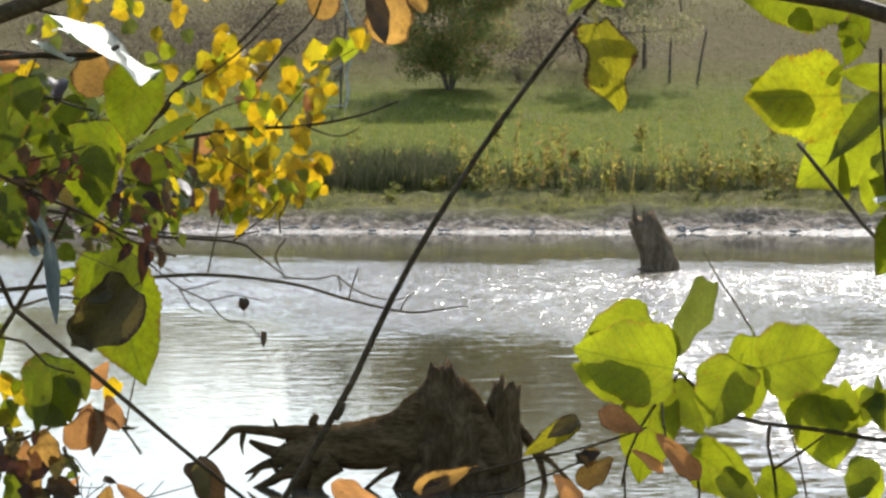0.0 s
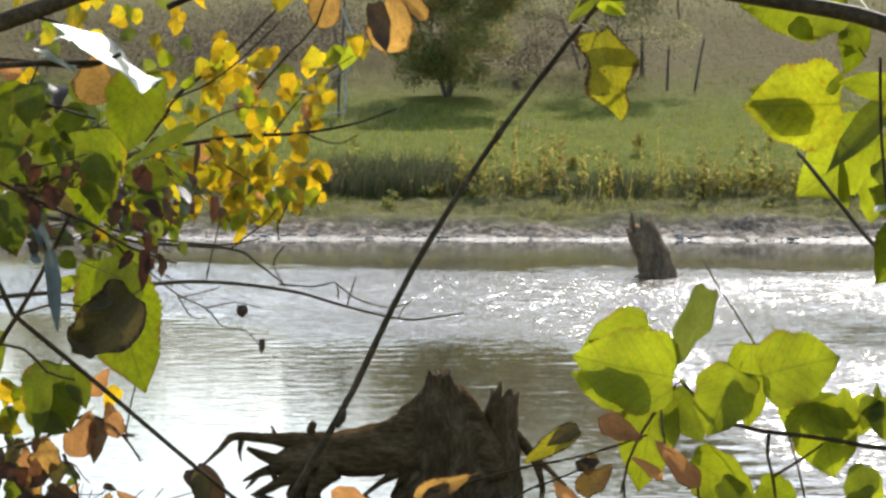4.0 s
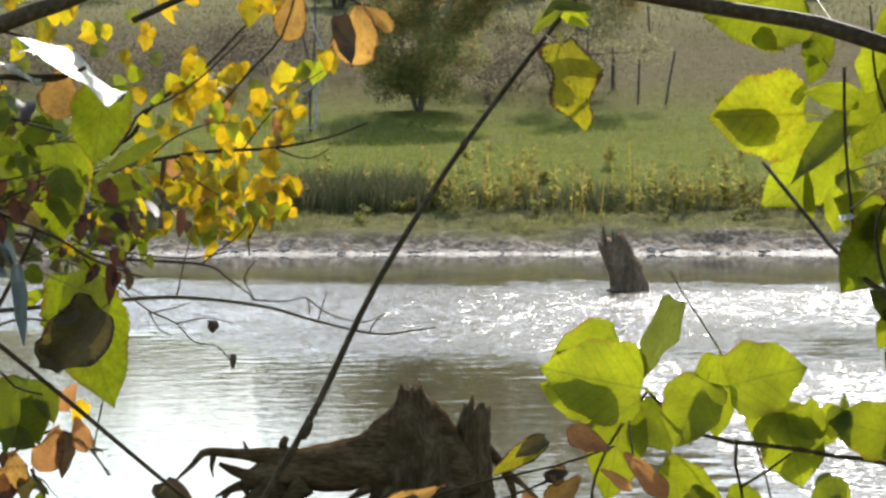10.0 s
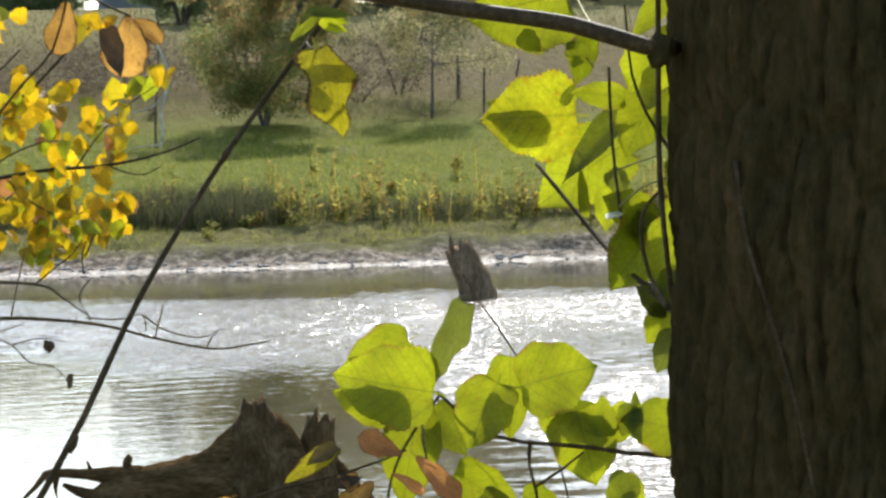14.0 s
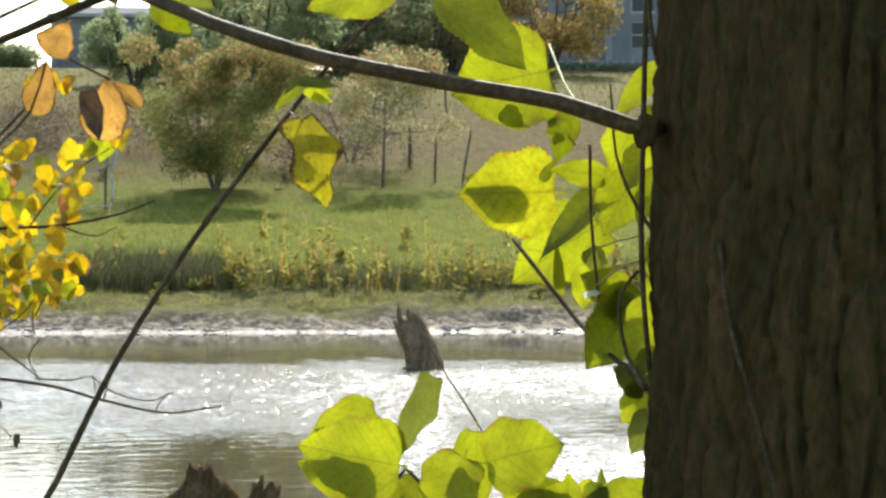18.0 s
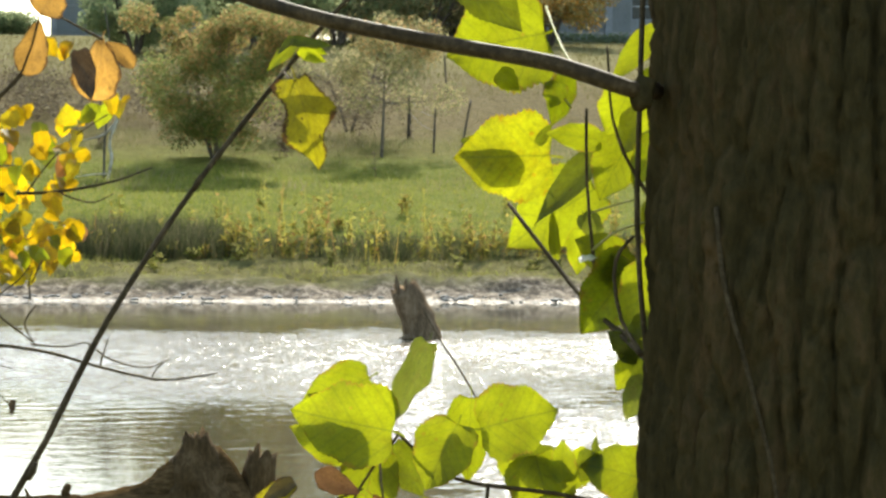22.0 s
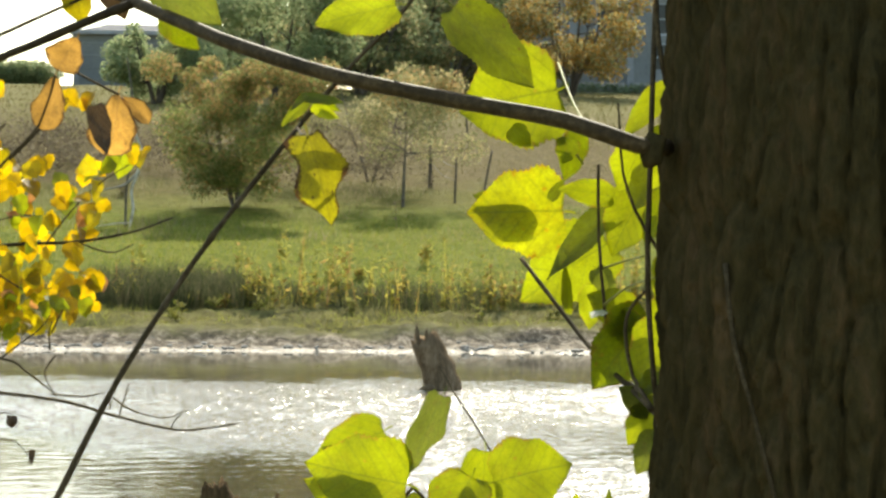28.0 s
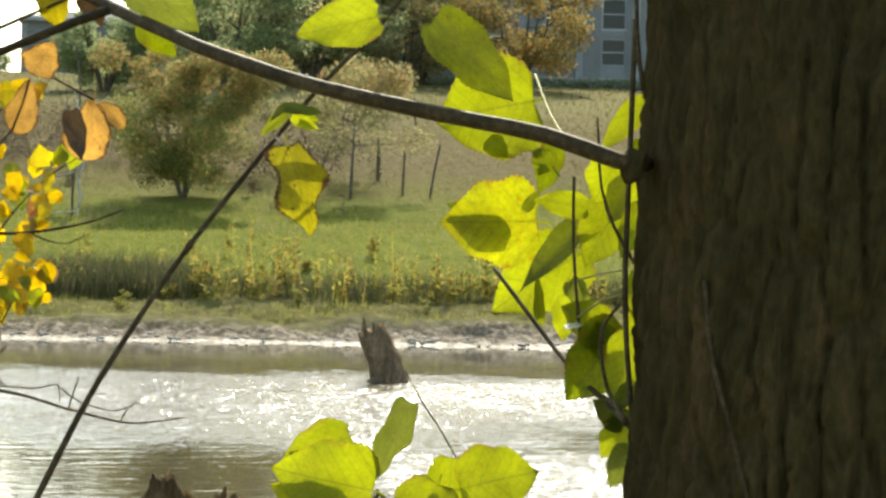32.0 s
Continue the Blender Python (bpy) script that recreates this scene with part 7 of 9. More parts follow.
stem("twig", lower, TWIG, 0.0012, 0.0006, [(-0.495, 3.300, 1.571), (-0.479, 3.300, 1.563), (-0.470, 3.300, 1.550), (-0.460, 3.300, 1.540)])
stem("twig", lower, TWIG, 0.0010, 0.0006, [(-0.485, 3.300, 1.563), (-0.478, 3.300, 1.552), (-0.478, 3.300, 1.537)])
stem("twig", lower, TWIG, 0.0009, 0.0006, [(-0.472, 3.250, 1.534), (-0.458, 3.250, 1.532), (-0.436, 3.250, 1.533)])
stem("twig", lower, TWIG, 0.0010, 0.0006, [(-0.466, 3.250, 1.512), (-0.447, 3.250, 1.528), (-0.429, 3.250, 1.541)])
stem("twig", lower, TWIG, 0.0009, 0.0005, [(-0.403, 3.250, 1.521), (-0.393, 3.250, 1.531), (-0.384, 3.250, 1.539)])
stem("twig", lower, TWIG, 0.0009, 0.0005, [(-0.382, 3.250, 1.516), (-0.371, 3.250, 1.527), (-0.358, 3.250, 1.542)])
stem("twig", lower, TWIG, 0.0010, 0.0007, [(-0.408, 3.200, 1.520), (-0.365, 3.200, 1.529), (-0.315, 3.200, 1.543)])
stem("twig", lower, TWIG, 0.0007, 0.0004, [(-0.458, 3.250, 1.512), (-0.455, 3.250, 1.527), (-0.450, 3.250, 1.540)])
stem("twig", lower, TWIG, 0.0007, 0.0004, [(-0.463, 3.250, 1.519), (-0.465, 3.250, 1.534), (-0.461, 3.250, 1.547)])
stem("twig", lower, TWIG, 0.0012, 0.0008, [(-0.578, 3.280, 1.586), (-0.560, 3.280, 1.593), (-0.535, 3.280, 1.602)])
stem("twig", lower, TWIG, 0.0012, 0.0008, [(-0.571, 3.280, 1.610), (-0.556, 3.280, 1.591), (-0.548, 3.280, 1.577)])
stem("twig", lower, TWIG, 0.0014, 0.0009, [(-0.578, 3.280, 1.561), (-0.549, 3.280, 1.563), (-0.527, 3.280, 1.561)])


# ---- yellow-leaved tree over the left shore ----
leaf(main, "olive", (-0.407, 4.020, 1.892), (-0.408, 3.980, 1.866), 0.028, -41, LEAF_MESH["dark"])
leaf(main, "yellow", (-0.708, 4.171, 1.874), (-0.705, 4.226, 1.835), 0.034, 54, DRY_MESH["red"])
leaf(main, "golden", (-0.627, 4.583, 1.930), (-0.638, 4.631, 1.886), 0.039, -37, LEAF_MESH["dark"])
leaf(main, "orange", (-0.621, 4.061, 1.934), (-0.609, 4.067, 1.894), 0.034, -24, DRY_MESH["brown"])
leaf(main, "lime", (-0.540, 4.619, 1.842), (-0.561, 4.593, 1.822), 0.026, 33, LEAF_MESH["green"])
leaf(main, "orange", (-0.629, 4.252, 1.967), (-0.667, 4.310, 1.958), 0.028, 2, DRY_MESH["brown"])
leaf(main, "golden", (-0.536, 4.014, 1.842), (-0.521, 4.063, 1.802), 0.035, 59, LEAF_MESH["dark"])
leaf(main, "orange", (-0.724, 4.560, 1.929), (-0.695, 4.534, 1.900), 0.038, -8, DRY_MESH["brown"])
leaf(main, "yellow", (-0.465, 4.162, 1.858), (-0.466, 4.205, 1.817), 0.033, -36, DRY_MESH["red"])
leaf(main, "orange", (-0.651, 4.159, 2.040), (-0.680, 4.151, 2.028), 0.031, 61, DRY_MESH["brown"])
leaf(main, "yellow", (-0.486, 4.098, 1.829), (-0.459, 4.110, 1.801), 0.031, -22, DRY_MESH["red"])
leaf(main, "olive", (-0.714, 4.126, 1.944), (-0.696, 4.072, 1.910), 0.028, 34, LEAF_MESH["dark"])
leaf(main, "olive", (-0.667, 4.413, 1.904), (-0.662, 4.437, 1.858), 0.041, 57, LEAF_MESH["dark"])
leaf(main, "olive", (-0.628, 4.095, 2.022), (-0.617, 4.086, 2.000), 0.021, 26, LEAF_MESH["dark"])
leaf(main, "golden", (-0.458, 4.063, 1.890), (-0.443, 4.111, 1.863), 0.033, -28, LEAF_MESH["dark"])
leaf(main, "golden", (-0.503, 4.492, 1.941), (-0.476, 4.463, 1.909), 0.040, 42, LEAF_MESH["dark"])
leaf(main, "yellow", (-0.600, 4.043, 1.873), (-0.567, 3.995, 1.847), 0.030, -4, DRY_MESH["red"])
leaf(main, "lime", (-0.643, 4.016, 1.853), (-0.627, 4.007, 1.821), 0.033, 41, LEAF_MESH["green"])
leaf(main, "orange", (-0.773, 4.511, 1.889), (-0.753, 4.466, 1.861), 0.026, -51, DRY_MESH["brown"])
leaf(main, "olive", (-0.633, 4.090, 1.996), (-0.643, 4.129, 1.951), 0.045, 52, LEAF_MESH["dark"])
leaf(main, "lime", (-0.454, 4.066, 1.883), (-0.449, 4.023, 1.850), 0.036, 17, LEAF_MESH["green"])
leaf(main, "lime", (-0.786, 4.430, 1.848), (-0.772, 4.489, 1.806), 0.042, -19, LEAF_MESH["green"])
leaf(main, "lime", (-0.793, 4.591, 1.910), (-0.821, 4.603, 1.892), 0.029, -20, LEAF_MESH["green"])
leaf(main, "olive", (-0.603, 4.362, 2.071), (-0.562, 4.317, 2.040), 0.042, -49, LEAF_MESH["dark"])
leaf(main, "orange", (-0.443, 4.395, 1.922), (-0.439, 4.418, 1.880), 0.037, -61, DRY_MESH["brown"])
leaf(main, "orange", (-0.421, 4.060, 1.910), (-0.402, 4.005, 1.883), 0.031, -59, DRY_MESH["brown"])
leaf(main, "olive", (-0.538, 4.307, 2.060), (-0.550, 4.349, 2.031), 0.029, 58, LEAF_MESH["dark"])
leaf(main, "olive", (-0.617, 4.317, 1.916), (-0.645, 4.322, 1.923), 0.022, -39, LEAF_MESH["dark"])
leaf(main, "olive", (-0.706, 4.102, 2.062), (-0.712, 4.096, 2.024), 0.036, 42, LEAF_MESH["dark"])
leaf(main, "lime", (-0.582, 4.548, 1.929), (-0.559, 4.511, 1.899), 0.035, 0, LEAF_MESH["green"])
leaf(main, "olive", (-0.569, 3.977, 1.872), (-0.550, 3.962, 1.834), 0.039, -19, LEAF_MESH["dark"])
leaf(main, "orange", (-0.573, 4.069, 1.906), (-0.545, 4.076, 1.874), 0.037, -25, DRY_MESH["brown"])
leaf(main, "orange", (-0.658, 4.026, 1.898), (-0.675, 4.056, 1.860), 0.029, 15, DRY_MESH["brown"])
leaf(main, "golden", (-0.433, 4.375, 1.912), (-0.447, 4.340, 1.895), 0.023, -28, LEAF_MESH["dark"])
leaf(main, "lime", (-0.560, 4.010, 1.908), (-0.580, 4.004, 1.875), 0.033, 23, LEAF_MESH["green"])
leaf(main, "orange", (-0.721, 4.185, 1.874), (-0.723, 4.167, 1.836), 0.039, -29, DRY_MESH["brown"])
leaf(main, "olive", (-0.568, 4.077, 1.997), (-0.562, 4.073, 1.967), 0.026, 60, LEAF_MESH["dark"])
leaf(main, "olive", (-0.575, 4.244, 2.034), (-0.593, 4.281, 2.008), 0.026, -33, LEAF_MESH["dark"])
leaf(main, "olive", (-0.666, 4.096, 1.885), (-0.638, 4.051, 1.854), 0.030, -16, LEAF_MESH["dark"])
leaf(main, "olive", (-0.576, 4.006, 1.873), (-0.578, 3.966, 1.854), 0.021, -22, LEAF_MESH["dark"])
leaf(main, "yellow", (-0.439, 4.266, 1.893), (-0.410, 4.240, 1.861), 0.033, 29, DRY_MESH["red"])
leaf(main, "olive", (-0.741, 4.508, 1.852), (-0.738, 4.547, 1.820), 0.024, -57, LEAF_MESH["dark"])
leaf(main, "olive", (-0.629, 4.524, 1.878), (-0.648, 4.498, 1.853), 0.033, -47, LEAF_MESH["dark"])
leaf(main, "olive", (-0.750, 4.545, 2.033), (-0.764, 4.512, 1.987), 0.049, 42, LEAF_MESH["dark"])
leaf(main, "orange", (-0.506, 4.015, 1.928), (-0.504, 3.975, 1.893), 0.028, -17, DRY_MESH["brown"])
leaf(main, "golden", (-0.709, 4.159, 1.884), (-0.721, 4.195, 1.847), 0.031, -53, LEAF_MESH["dark"])
leaf(main, "olive", (-0.463, 4.438, 1.972), (-0.436, 4.395, 1.950), 0.028, 44, LEAF_MESH["dark"])
leaf(main, "olive", (-0.579, 3.995, 1.936), (-0.552, 3.973, 1.915), 0.033, 43, LEAF_MESH["dark"])
leaf(main, "olive", (-0.648, 4.114, 1.988), (-0.643, 4.171, 1.947), 0.040, -10, LEAF_MESH["dark"])
leaf(main, "golden", (-0.662, 4.269, 1.827), (-0.615, 4.239, 1.808), 0.042, -35, LEAF_MESH["dark"])
leaf(main, "lime", (-0.618, 4.310, 2.042), (-0.609, 4.340, 2.000), 0.036, -36, LEAF_MESH["green"])
leaf(main, "lime", (-0.712, 4.347, 1.941), (-0.712, 4.302, 1.907), 0.035, -6, LEAF_MESH["green"])
leaf(main, "olive", (-0.644, 4.122, 1.909), (-0.637, 4.147, 1.882), 0.027, -2, LEAF_MESH["dark"])
leaf(main, "orange", (-0.675, 4.220, 1.890), (-0.706, 4.268, 1.871), 0.022, 22, DRY_MESH["brown"])
leaf(main, "yellow", (-0.455, 4.093, 1.956), (-0.437, 4.063, 1.927), 0.025, 58, DRY_MESH["red"])
leaf(main, "yellow", (-0.579, 4.403, 1.878), (-0.547, 4.397, 1.846), 0.042, -34, DRY_MESH["red"])
leaf(main, "yellow", (-0.465, 4.105, 1.982), (-0.484, 4.082, 1.956), 0.031, -47, DRY_MESH["red"])
leaf(main, "olive", (-0.556, 4.304, 1.864), (-0.576, 4.339, 1.825), 0.033, 29, LEAF_MESH["dark"])
leaf(main, "orange", (-0.684, 4.512, 2.080), (-0.678, 4.457, 2.037), 0.038, 9, DRY_MESH["brown"])
leaf(main, "yellow", (-0.667, 4.193, 1.856), (-0.639, 4.136, 1.831), 0.035, 47, DRY_MESH["red"])
leaf(main, "lime", (-0.452, 4.045, 1.915), (-0.478, 4.053, 1.894), 0.028, 52, LEAF_MESH["green"])
leaf(main, "olive", (-0.469, 4.214, 1.867), (-0.442, 4.217, 1.847), 0.034, 11, LEAF_MESH["dark"])
leaf(main, "golden", (-0.617, 3.947, 2.054), (-0.614, 4.000, 2.022), 0.026, 59, LEAF_MESH["dark"])
leaf(main, "lime", (-0.608, 4.028, 2.002), (-0.636, 4.067, 1.985), 0.029, 33, LEAF_MESH["green"])
leaf(main, "orange", (-0.643, 4.126, 2.045), (-0.666, 4.126, 2.009), 0.033, -10, DRY_MESH["brown"])
leaf(main, "olive", (-0.483, 4.316, 1.933), (-0.506, 4.365, 1.911), 0.026, -9, LEAF_MESH["dark"])
leaf(main, "golden", (-0.494, 4.463, 1.989), (-0.489, 4.439, 1.957), 0.032, -12, LEAF_MESH["dark"])
leaf(main, "golden", (-0.575, 4.377, 1.995), (-0.571, 4.411, 1.958), 0.030, -56, LEAF_MESH["dark"])
leaf(main, "golden", (-0.571, 3.970, 1.895), (-0.571, 3.962, 1.863), 0.025, -6, LEAF_MESH["dark"])
leaf(main, "olive", (-0.575, 4.536, 2.041), (-0.595, 4.547, 2.005), 0.040, 12, LEAF_MESH["dark"])
leaf(main, "orange", (-0.516, 4.186, 1.875), (-0.522, 4.133, 1.840), 0.040, 18, DRY_MESH["brown"])
leaf(main, "olive", (-0.616, 4.393, 1.824), (-0.609, 4.409, 1.793), 0.032, -24, LEAF_MESH["dark"])
leaf(main, "lime", (-0.480, 4.038, 1.918), (-0.472, 4.029, 1.896), 0.020, 39, LEAF_MESH["green"])
leaf(main, "lime", (-0.508, 4.068, 2.031), (-0.514, 4.105, 2.001), 0.025, 26, LEAF_MESH["green"])
leaf(main, "olive", (-0.714, 4.099, 2.048), (-0.684, 4.040, 2.009), 0.045, -60, LEAF_MESH["dark"])
leaf(main, "olive", (-0.427, 4.033, 1.955), (-0.426, 4.075, 1.913), 0.035, 57, LEAF_MESH["dark"])
leaf(main, "orange", (-0.584, 4.431, 1.817), (-0.593, 4.379, 1.793), 0.031, 38, DRY_MESH["brown"])
leaf(main, "lime", (-0.623, 4.551, 1.929), (-0.624, 4.495, 1.880), 0.041, -43, LEAF_MESH["green"])
leaf(main, "lime", (-0.689, 4.343, 2.094), (-0.692, 4.290, 2.060), 0.027, 38, LEAF_MESH["green"])
leaf(main, "olive", (-0.596, 4.379, 1.970), (-0.586, 4.386, 1.944), 0.026, 52, LEAF_MESH["dark"])
leaf(main, "golden", (-0.633, 3.970, 2.076), (-0.611, 3.975, 2.043), 0.036, -53, LEAF_MESH["dark"])
leaf(main, "lime", (-0.694, 4.288, 2.035), (-0.686, 4.253, 1.990), 0.041, -56, LEAF_MESH["green"])
leaf(main, "olive", (-0.587, 4.107, 1.898), (-0.586, 4.066, 1.867), 0.025, 43, LEAF_MESH["dark"])
leaf(main, "lime", (-0.780, 4.474, 1.913), (-0.785, 4.465, 1.884), 0.029, -17, LEAF_MESH["green"])
leaf(main, "yellow", (-0.642, 4.087, 1.924), (-0.653, 4.117, 1.880), 0.039, 25, DRY_MESH["red"])
leaf(main, "olive", (-0.576, 4.062, 2.086), (-0.601, 4.078, 2.067), 0.028, -51, LEAF_MESH["dark"])
leaf(main, "olive", (-0.626, 4.013, 1.959), (-0.650, 3.987, 1.926), 0.035, 12, LEAF_MESH["dark"])
leaf(main, "olive", (-0.621, 4.131, 1.992), (-0.626, 4.075, 1.960), 0.029, -2, LEAF_MESH["dark"])
leaf(main, "olive", (-0.572, 4.400, 1.974), (-0.611, 4.414, 1.952), 0.045, -61, LEAF_MESH["dark"])
leaf(main, "olive", (-0.591, 4.164, 2.005), (-0.615, 4.210, 1.968), 0.034, -58, LEAF_MESH["dark"])
leaf(main, "orange", (-0.509, 3.935, 1.900), (-0.497, 3.896, 1.877), 0.022, 6, DRY_MESH["brown"])
leaf(main, "olive", (-0.701, 4.553, 1.883), (-0.725, 4.589, 1.850), 0.031, 27, LEAF_MESH["dark"])
leaf(main, "yellow", (-0.600, 4.419, 1.883), (-0.607, 4.385, 1.860), 0.021, 53, DRY_MESH["red"])
leaf(main, "olive", (-0.579, 4.132, 2.039), (-0.559, 4.184, 2.009), 0.038, -39, LEAF_MESH["dark"])
leaf(main, "lime", (-0.698, 4.004, 1.893), (-0.684, 4.039, 1.879), 0.018, -9, LEAF_MESH["green"])
leaf(main, "orange", (-0.423, 3.958, 1.912), (-0.437, 3.939, 1.889), 0.029, 60, DRY_MESH["brown"])
leaf(main, "golden", (-0.562, 4.219, 1.886), (-0.547, 4.254, 1.861), 0.024, -34, LEAF_MESH["dark"])
leaf(main, "olive", (-0.628, 4.546, 1.905), (-0.637, 4.532, 1.878), 0.023, -7, LEAF_MESH["dark"])
leaf(main, "olive", (-0.628, 4.382, 2.076), (-0.631, 4.411, 2.036), 0.034, 34, LEAF_MESH["dark"])
leaf(main, "lime", (-0.439, 4.170, 1.851), (-0.455, 4.226, 1.810), 0.036, 48, LEAF_MESH["green"])
leaf(main, "yellow", (-0.527, 4.045, 2.065), (-0.525, 4.074, 2.026), 0.036, 53, DRY_MESH["red"])
leaf(main, "olive", (-0.692, 3.989, 1.972), (-0.706, 4.015, 1.952), 0.019, 26, LEAF_MESH["dark"])
leaf(main, "lime", (-0.551, 4.602, 1.948), (-0.585, 4.640, 1.924), 0.031, 56, LEAF_MESH["green"])
leaf(main, "olive", (-0.732, 4.563, 2.047), (-0.777, 4.610, 2.022), 0.043, 13, LEAF_MESH["dark"])
leaf(main, "orange", (-0.544, 4.018, 1.852), (-0.569, 3.987, 1.828), 0.031, 28, DRY_MESH["brown"])
leaf(main, "golden", (-0.637, 4.000, 1.872), (-0.640, 3.940, 1.838), 0.034, 3, LEAF_MESH["dark"])
leaf(main, "lime", (-0.617, 4.281, 2.005), (-0.622, 4.305, 1.977), 0.024, -57, LEAF_MESH["green"])
leaf(main, "golden", (-0.644, 4.536, 1.992), (-0.665, 4.533, 1.972), 0.031, -29, LEAF_MESH["dark"])
leaf(main, "olive", (-0.664, 4.156, 1.943), (-0.672, 4.109, 1.915), 0.032, 58, LEAF_MESH["dark"])
leaf(main, "yellow", (-0.634, 4.449, 1.960), (-0.628, 4.407, 1.928), 0.026, -20, DRY_MESH["red"])
leaf(main, "olive", (-0.693, 4.583, 1.908), (-0.690, 4.560, 1.883), 0.022, -47, LEAF_MESH["dark"])
gold = thing("yellow_tree", (-4.6, 12.6, ground_z(-4.6, 12.6)), "young tree with bright yellow leaves leaning over the pond", "tree")
tube("trunk", gold, TWIG, [(-4.6, 12.6, 0.1), (-4.4, 12.6, 1.2), (-4.1, 12.6, 2.4), (-3.6, 12.6, 3.4)], [0.07, 0.06, 0.05, 0.03], 9, 0.1)
bough = stem("bough", gold, TWIG, 0.0168, 0.0040, [(-3.966, 12.585, 1.576), (-2.708, 12.585, 1.697), (-1.840, 12.385, 1.791), (-1.416, 12.285, 1.899), (-0.998, 12.185, 1.971), (-0.668, 12.085, 1.990), (-0.400, 12.085, 2.040), (-0.212, 12.085, 2.109)])
bough_b = stem("bough", gold, TWIG, 0.0168, 0.0041, [(-4.105, 12.585, 1.771), (-2.708, 12.585, 1.921), (-1.840, 12.385, 2.011), (-1.428, 12.385, 2.014), (-1.243, 12.185, 2.191), (-1.000, 12.185, 2.369), (-0.812, 12.185, 2.559), (-0.677, 12.185, 2.695)])
bough_c = stem("bough", gold, TWIG, 0.0127, 0.0029, [(-3.464, 11.385, 1.110), (-2.657, 11.185, 1.206), (-1.876, 10.985, 1.282), (-1.387, 10.985, 1.325), (-1.020, 10.985, 1.347), (-0.653, 10.985, 1.308), (-0.408, 10.985, 1.241), (-0.163, 10.985, 1.187), (-0.016, 10.985, 1.197), (0.097, 10.985, 1.215)])
stem("bough", gold, TWIG, 0.0127, 0.0029, [(-3.463, 11.385, 1.415), (-2.408, 11.185, 1.632), (-1.632, 10.985, 1.614), (-1.339, 10.985, 1.523), (-0.911, 10.985, 1.490), (-0.800, 10.985, 1.430), (-0.678, 10.985, 1.337)])
stem("twig", bough, TWIG, 0.0048, 0.0027, [(-0.641, 12.085, 1.985), (-0.560, 12.085, 1.953), (-0.480, 12.085, 1.943), (-0.394, 12.085, 1.984)])
stem("twig", bough, TWIG, 0.0049, 0.0027, [(-1.269, 12.185, 1.934), (-1.134, 12.185, 2.043), (-0.945, 12.185, 2.112), (-0.782, 12.185, 2.100)])
stem("twig", bough, TWIG, 0.0049, 0.0027, [(-0.809, 12.185, 1.983), (-0.701, 12.185, 2.128), (-0.567, 12.185, 2.264), (-0.405, 12.185, 2.373)])
stem("twig", bough, TWIG, 0.0049, 0.0027, [(-1.134, 12.185, 1.935), (-1.025, 12.185, 1.827), (-0.862, 12.185, 1.747), (-0.727, 12.185, 1.803)])
stem("twig", bough, TWIG, 0.0049, 0.0027, [(-1.295, 12.185, 1.744), (-1.160, 12.185, 1.826), (-1.039, 12.185, 1.936)])
stem("twig", bough, TWIG, 0.0049, 0.0027, [(-0.780, 12.185, 1.558), (-0.726, 12.185, 1.667), (-0.645, 12.185, 1.749)])
stem("twig", bough_c, TWIG, 0.0039, 0.0024, [(-0.911, 10.985, 1.490), (-0.850, 10.985, 1.539), (-0.752, 10.985, 1.613), (-0.704, 10.985, 1.675)])
stem("twig", bough_c, TWIG, 0.0039, 0.0024, [(-1.020, 10.985, 1.347), (-0.991, 10.985, 1.477), (-0.953, 10.985, 1.624)])
stem("twig", bough_c, TWIG, 0.0039, 0.0024, [(-0.408, 10.985, 1.241), (-0.389, 10.985, 1.310), (-0.365, 10.985, 1.384)])
stem("twig", bough_c, TWIG, 0.0039, 0.0024, [(-0.702, 10.985, 1.337), (-0.555, 10.985, 1.328), (-0.457, 10.985, 1.344), (-0.445, 10.985, 1.273)])
stem("twig", bough_c, TWIG, 0.0039, 0.0024, [(-0.457, 10.985, 1.344), (-0.359, 10.985, 1.273), (-0.212, 10.985, 1.238), (-0.114, 10.985, 1.275)])
stem("twig", bough_c, TWIG, 0.0034, 0.0022, [(-0.187, 10.985, 1.189), (-0.163, 10.985, 1.238), (-0.134, 10.985, 1.255)])
stem("twig", bough_c, TWIG, 0.0039, 0.0024, [(-0.678, 10.985, 1.504), (-0.727, 10.985, 1.430), (-0.677, 10.985, 1.327)])
stem("twig", bough_c, TWIG, 0.0039, 0.0024, [(-1.510, 10.985, 1.596), (-1.265, 10.985, 1.389), (-1.142, 10.985, 1.292), (-1.020, 10.985, 1.232), (-0.946, 10.985, 1.154), (-0.848, 10.985, 1.135), (-0.779, 10.985, 1.062)])
stem("twig", bough_c, TWIG, 0.0034, 0.0022, [(-1.020, 10.985, 1.232), (-0.897, 10.985, 1.257), (-0.775, 10.985, 1.234)])
stem("twig", bough_c, TWIG, 0.0034, 0.0022, [(-1.142, 10.985, 1.292), (-1.093, 10.985, 1.207), (-1.044, 10.985, 1.183)])
stem("twig", bough_c, TWIG, 0.0034, 0.0022, [(-1.142, 10.985, 1.275), (-1.020, 10.985, 1.305), (-0.959, 10.985, 1.325)])
stem("twig", bough_c, TWIG, 0.0039, 0.0024, [(-0.703, 10.985, 1.528), (-0.708, 10.985, 1.602), (-0.694, 10.985, 1.651)])
leaf(bough_c, "brown", (-0.861, 10.985, 1.245), (-0.868, 10.985, 1.189), 0.049)
leaf(bough_c, "brown", (-0.774, 10.985, 1.099), (-0.779, 10.985, 1.032), 0.029)
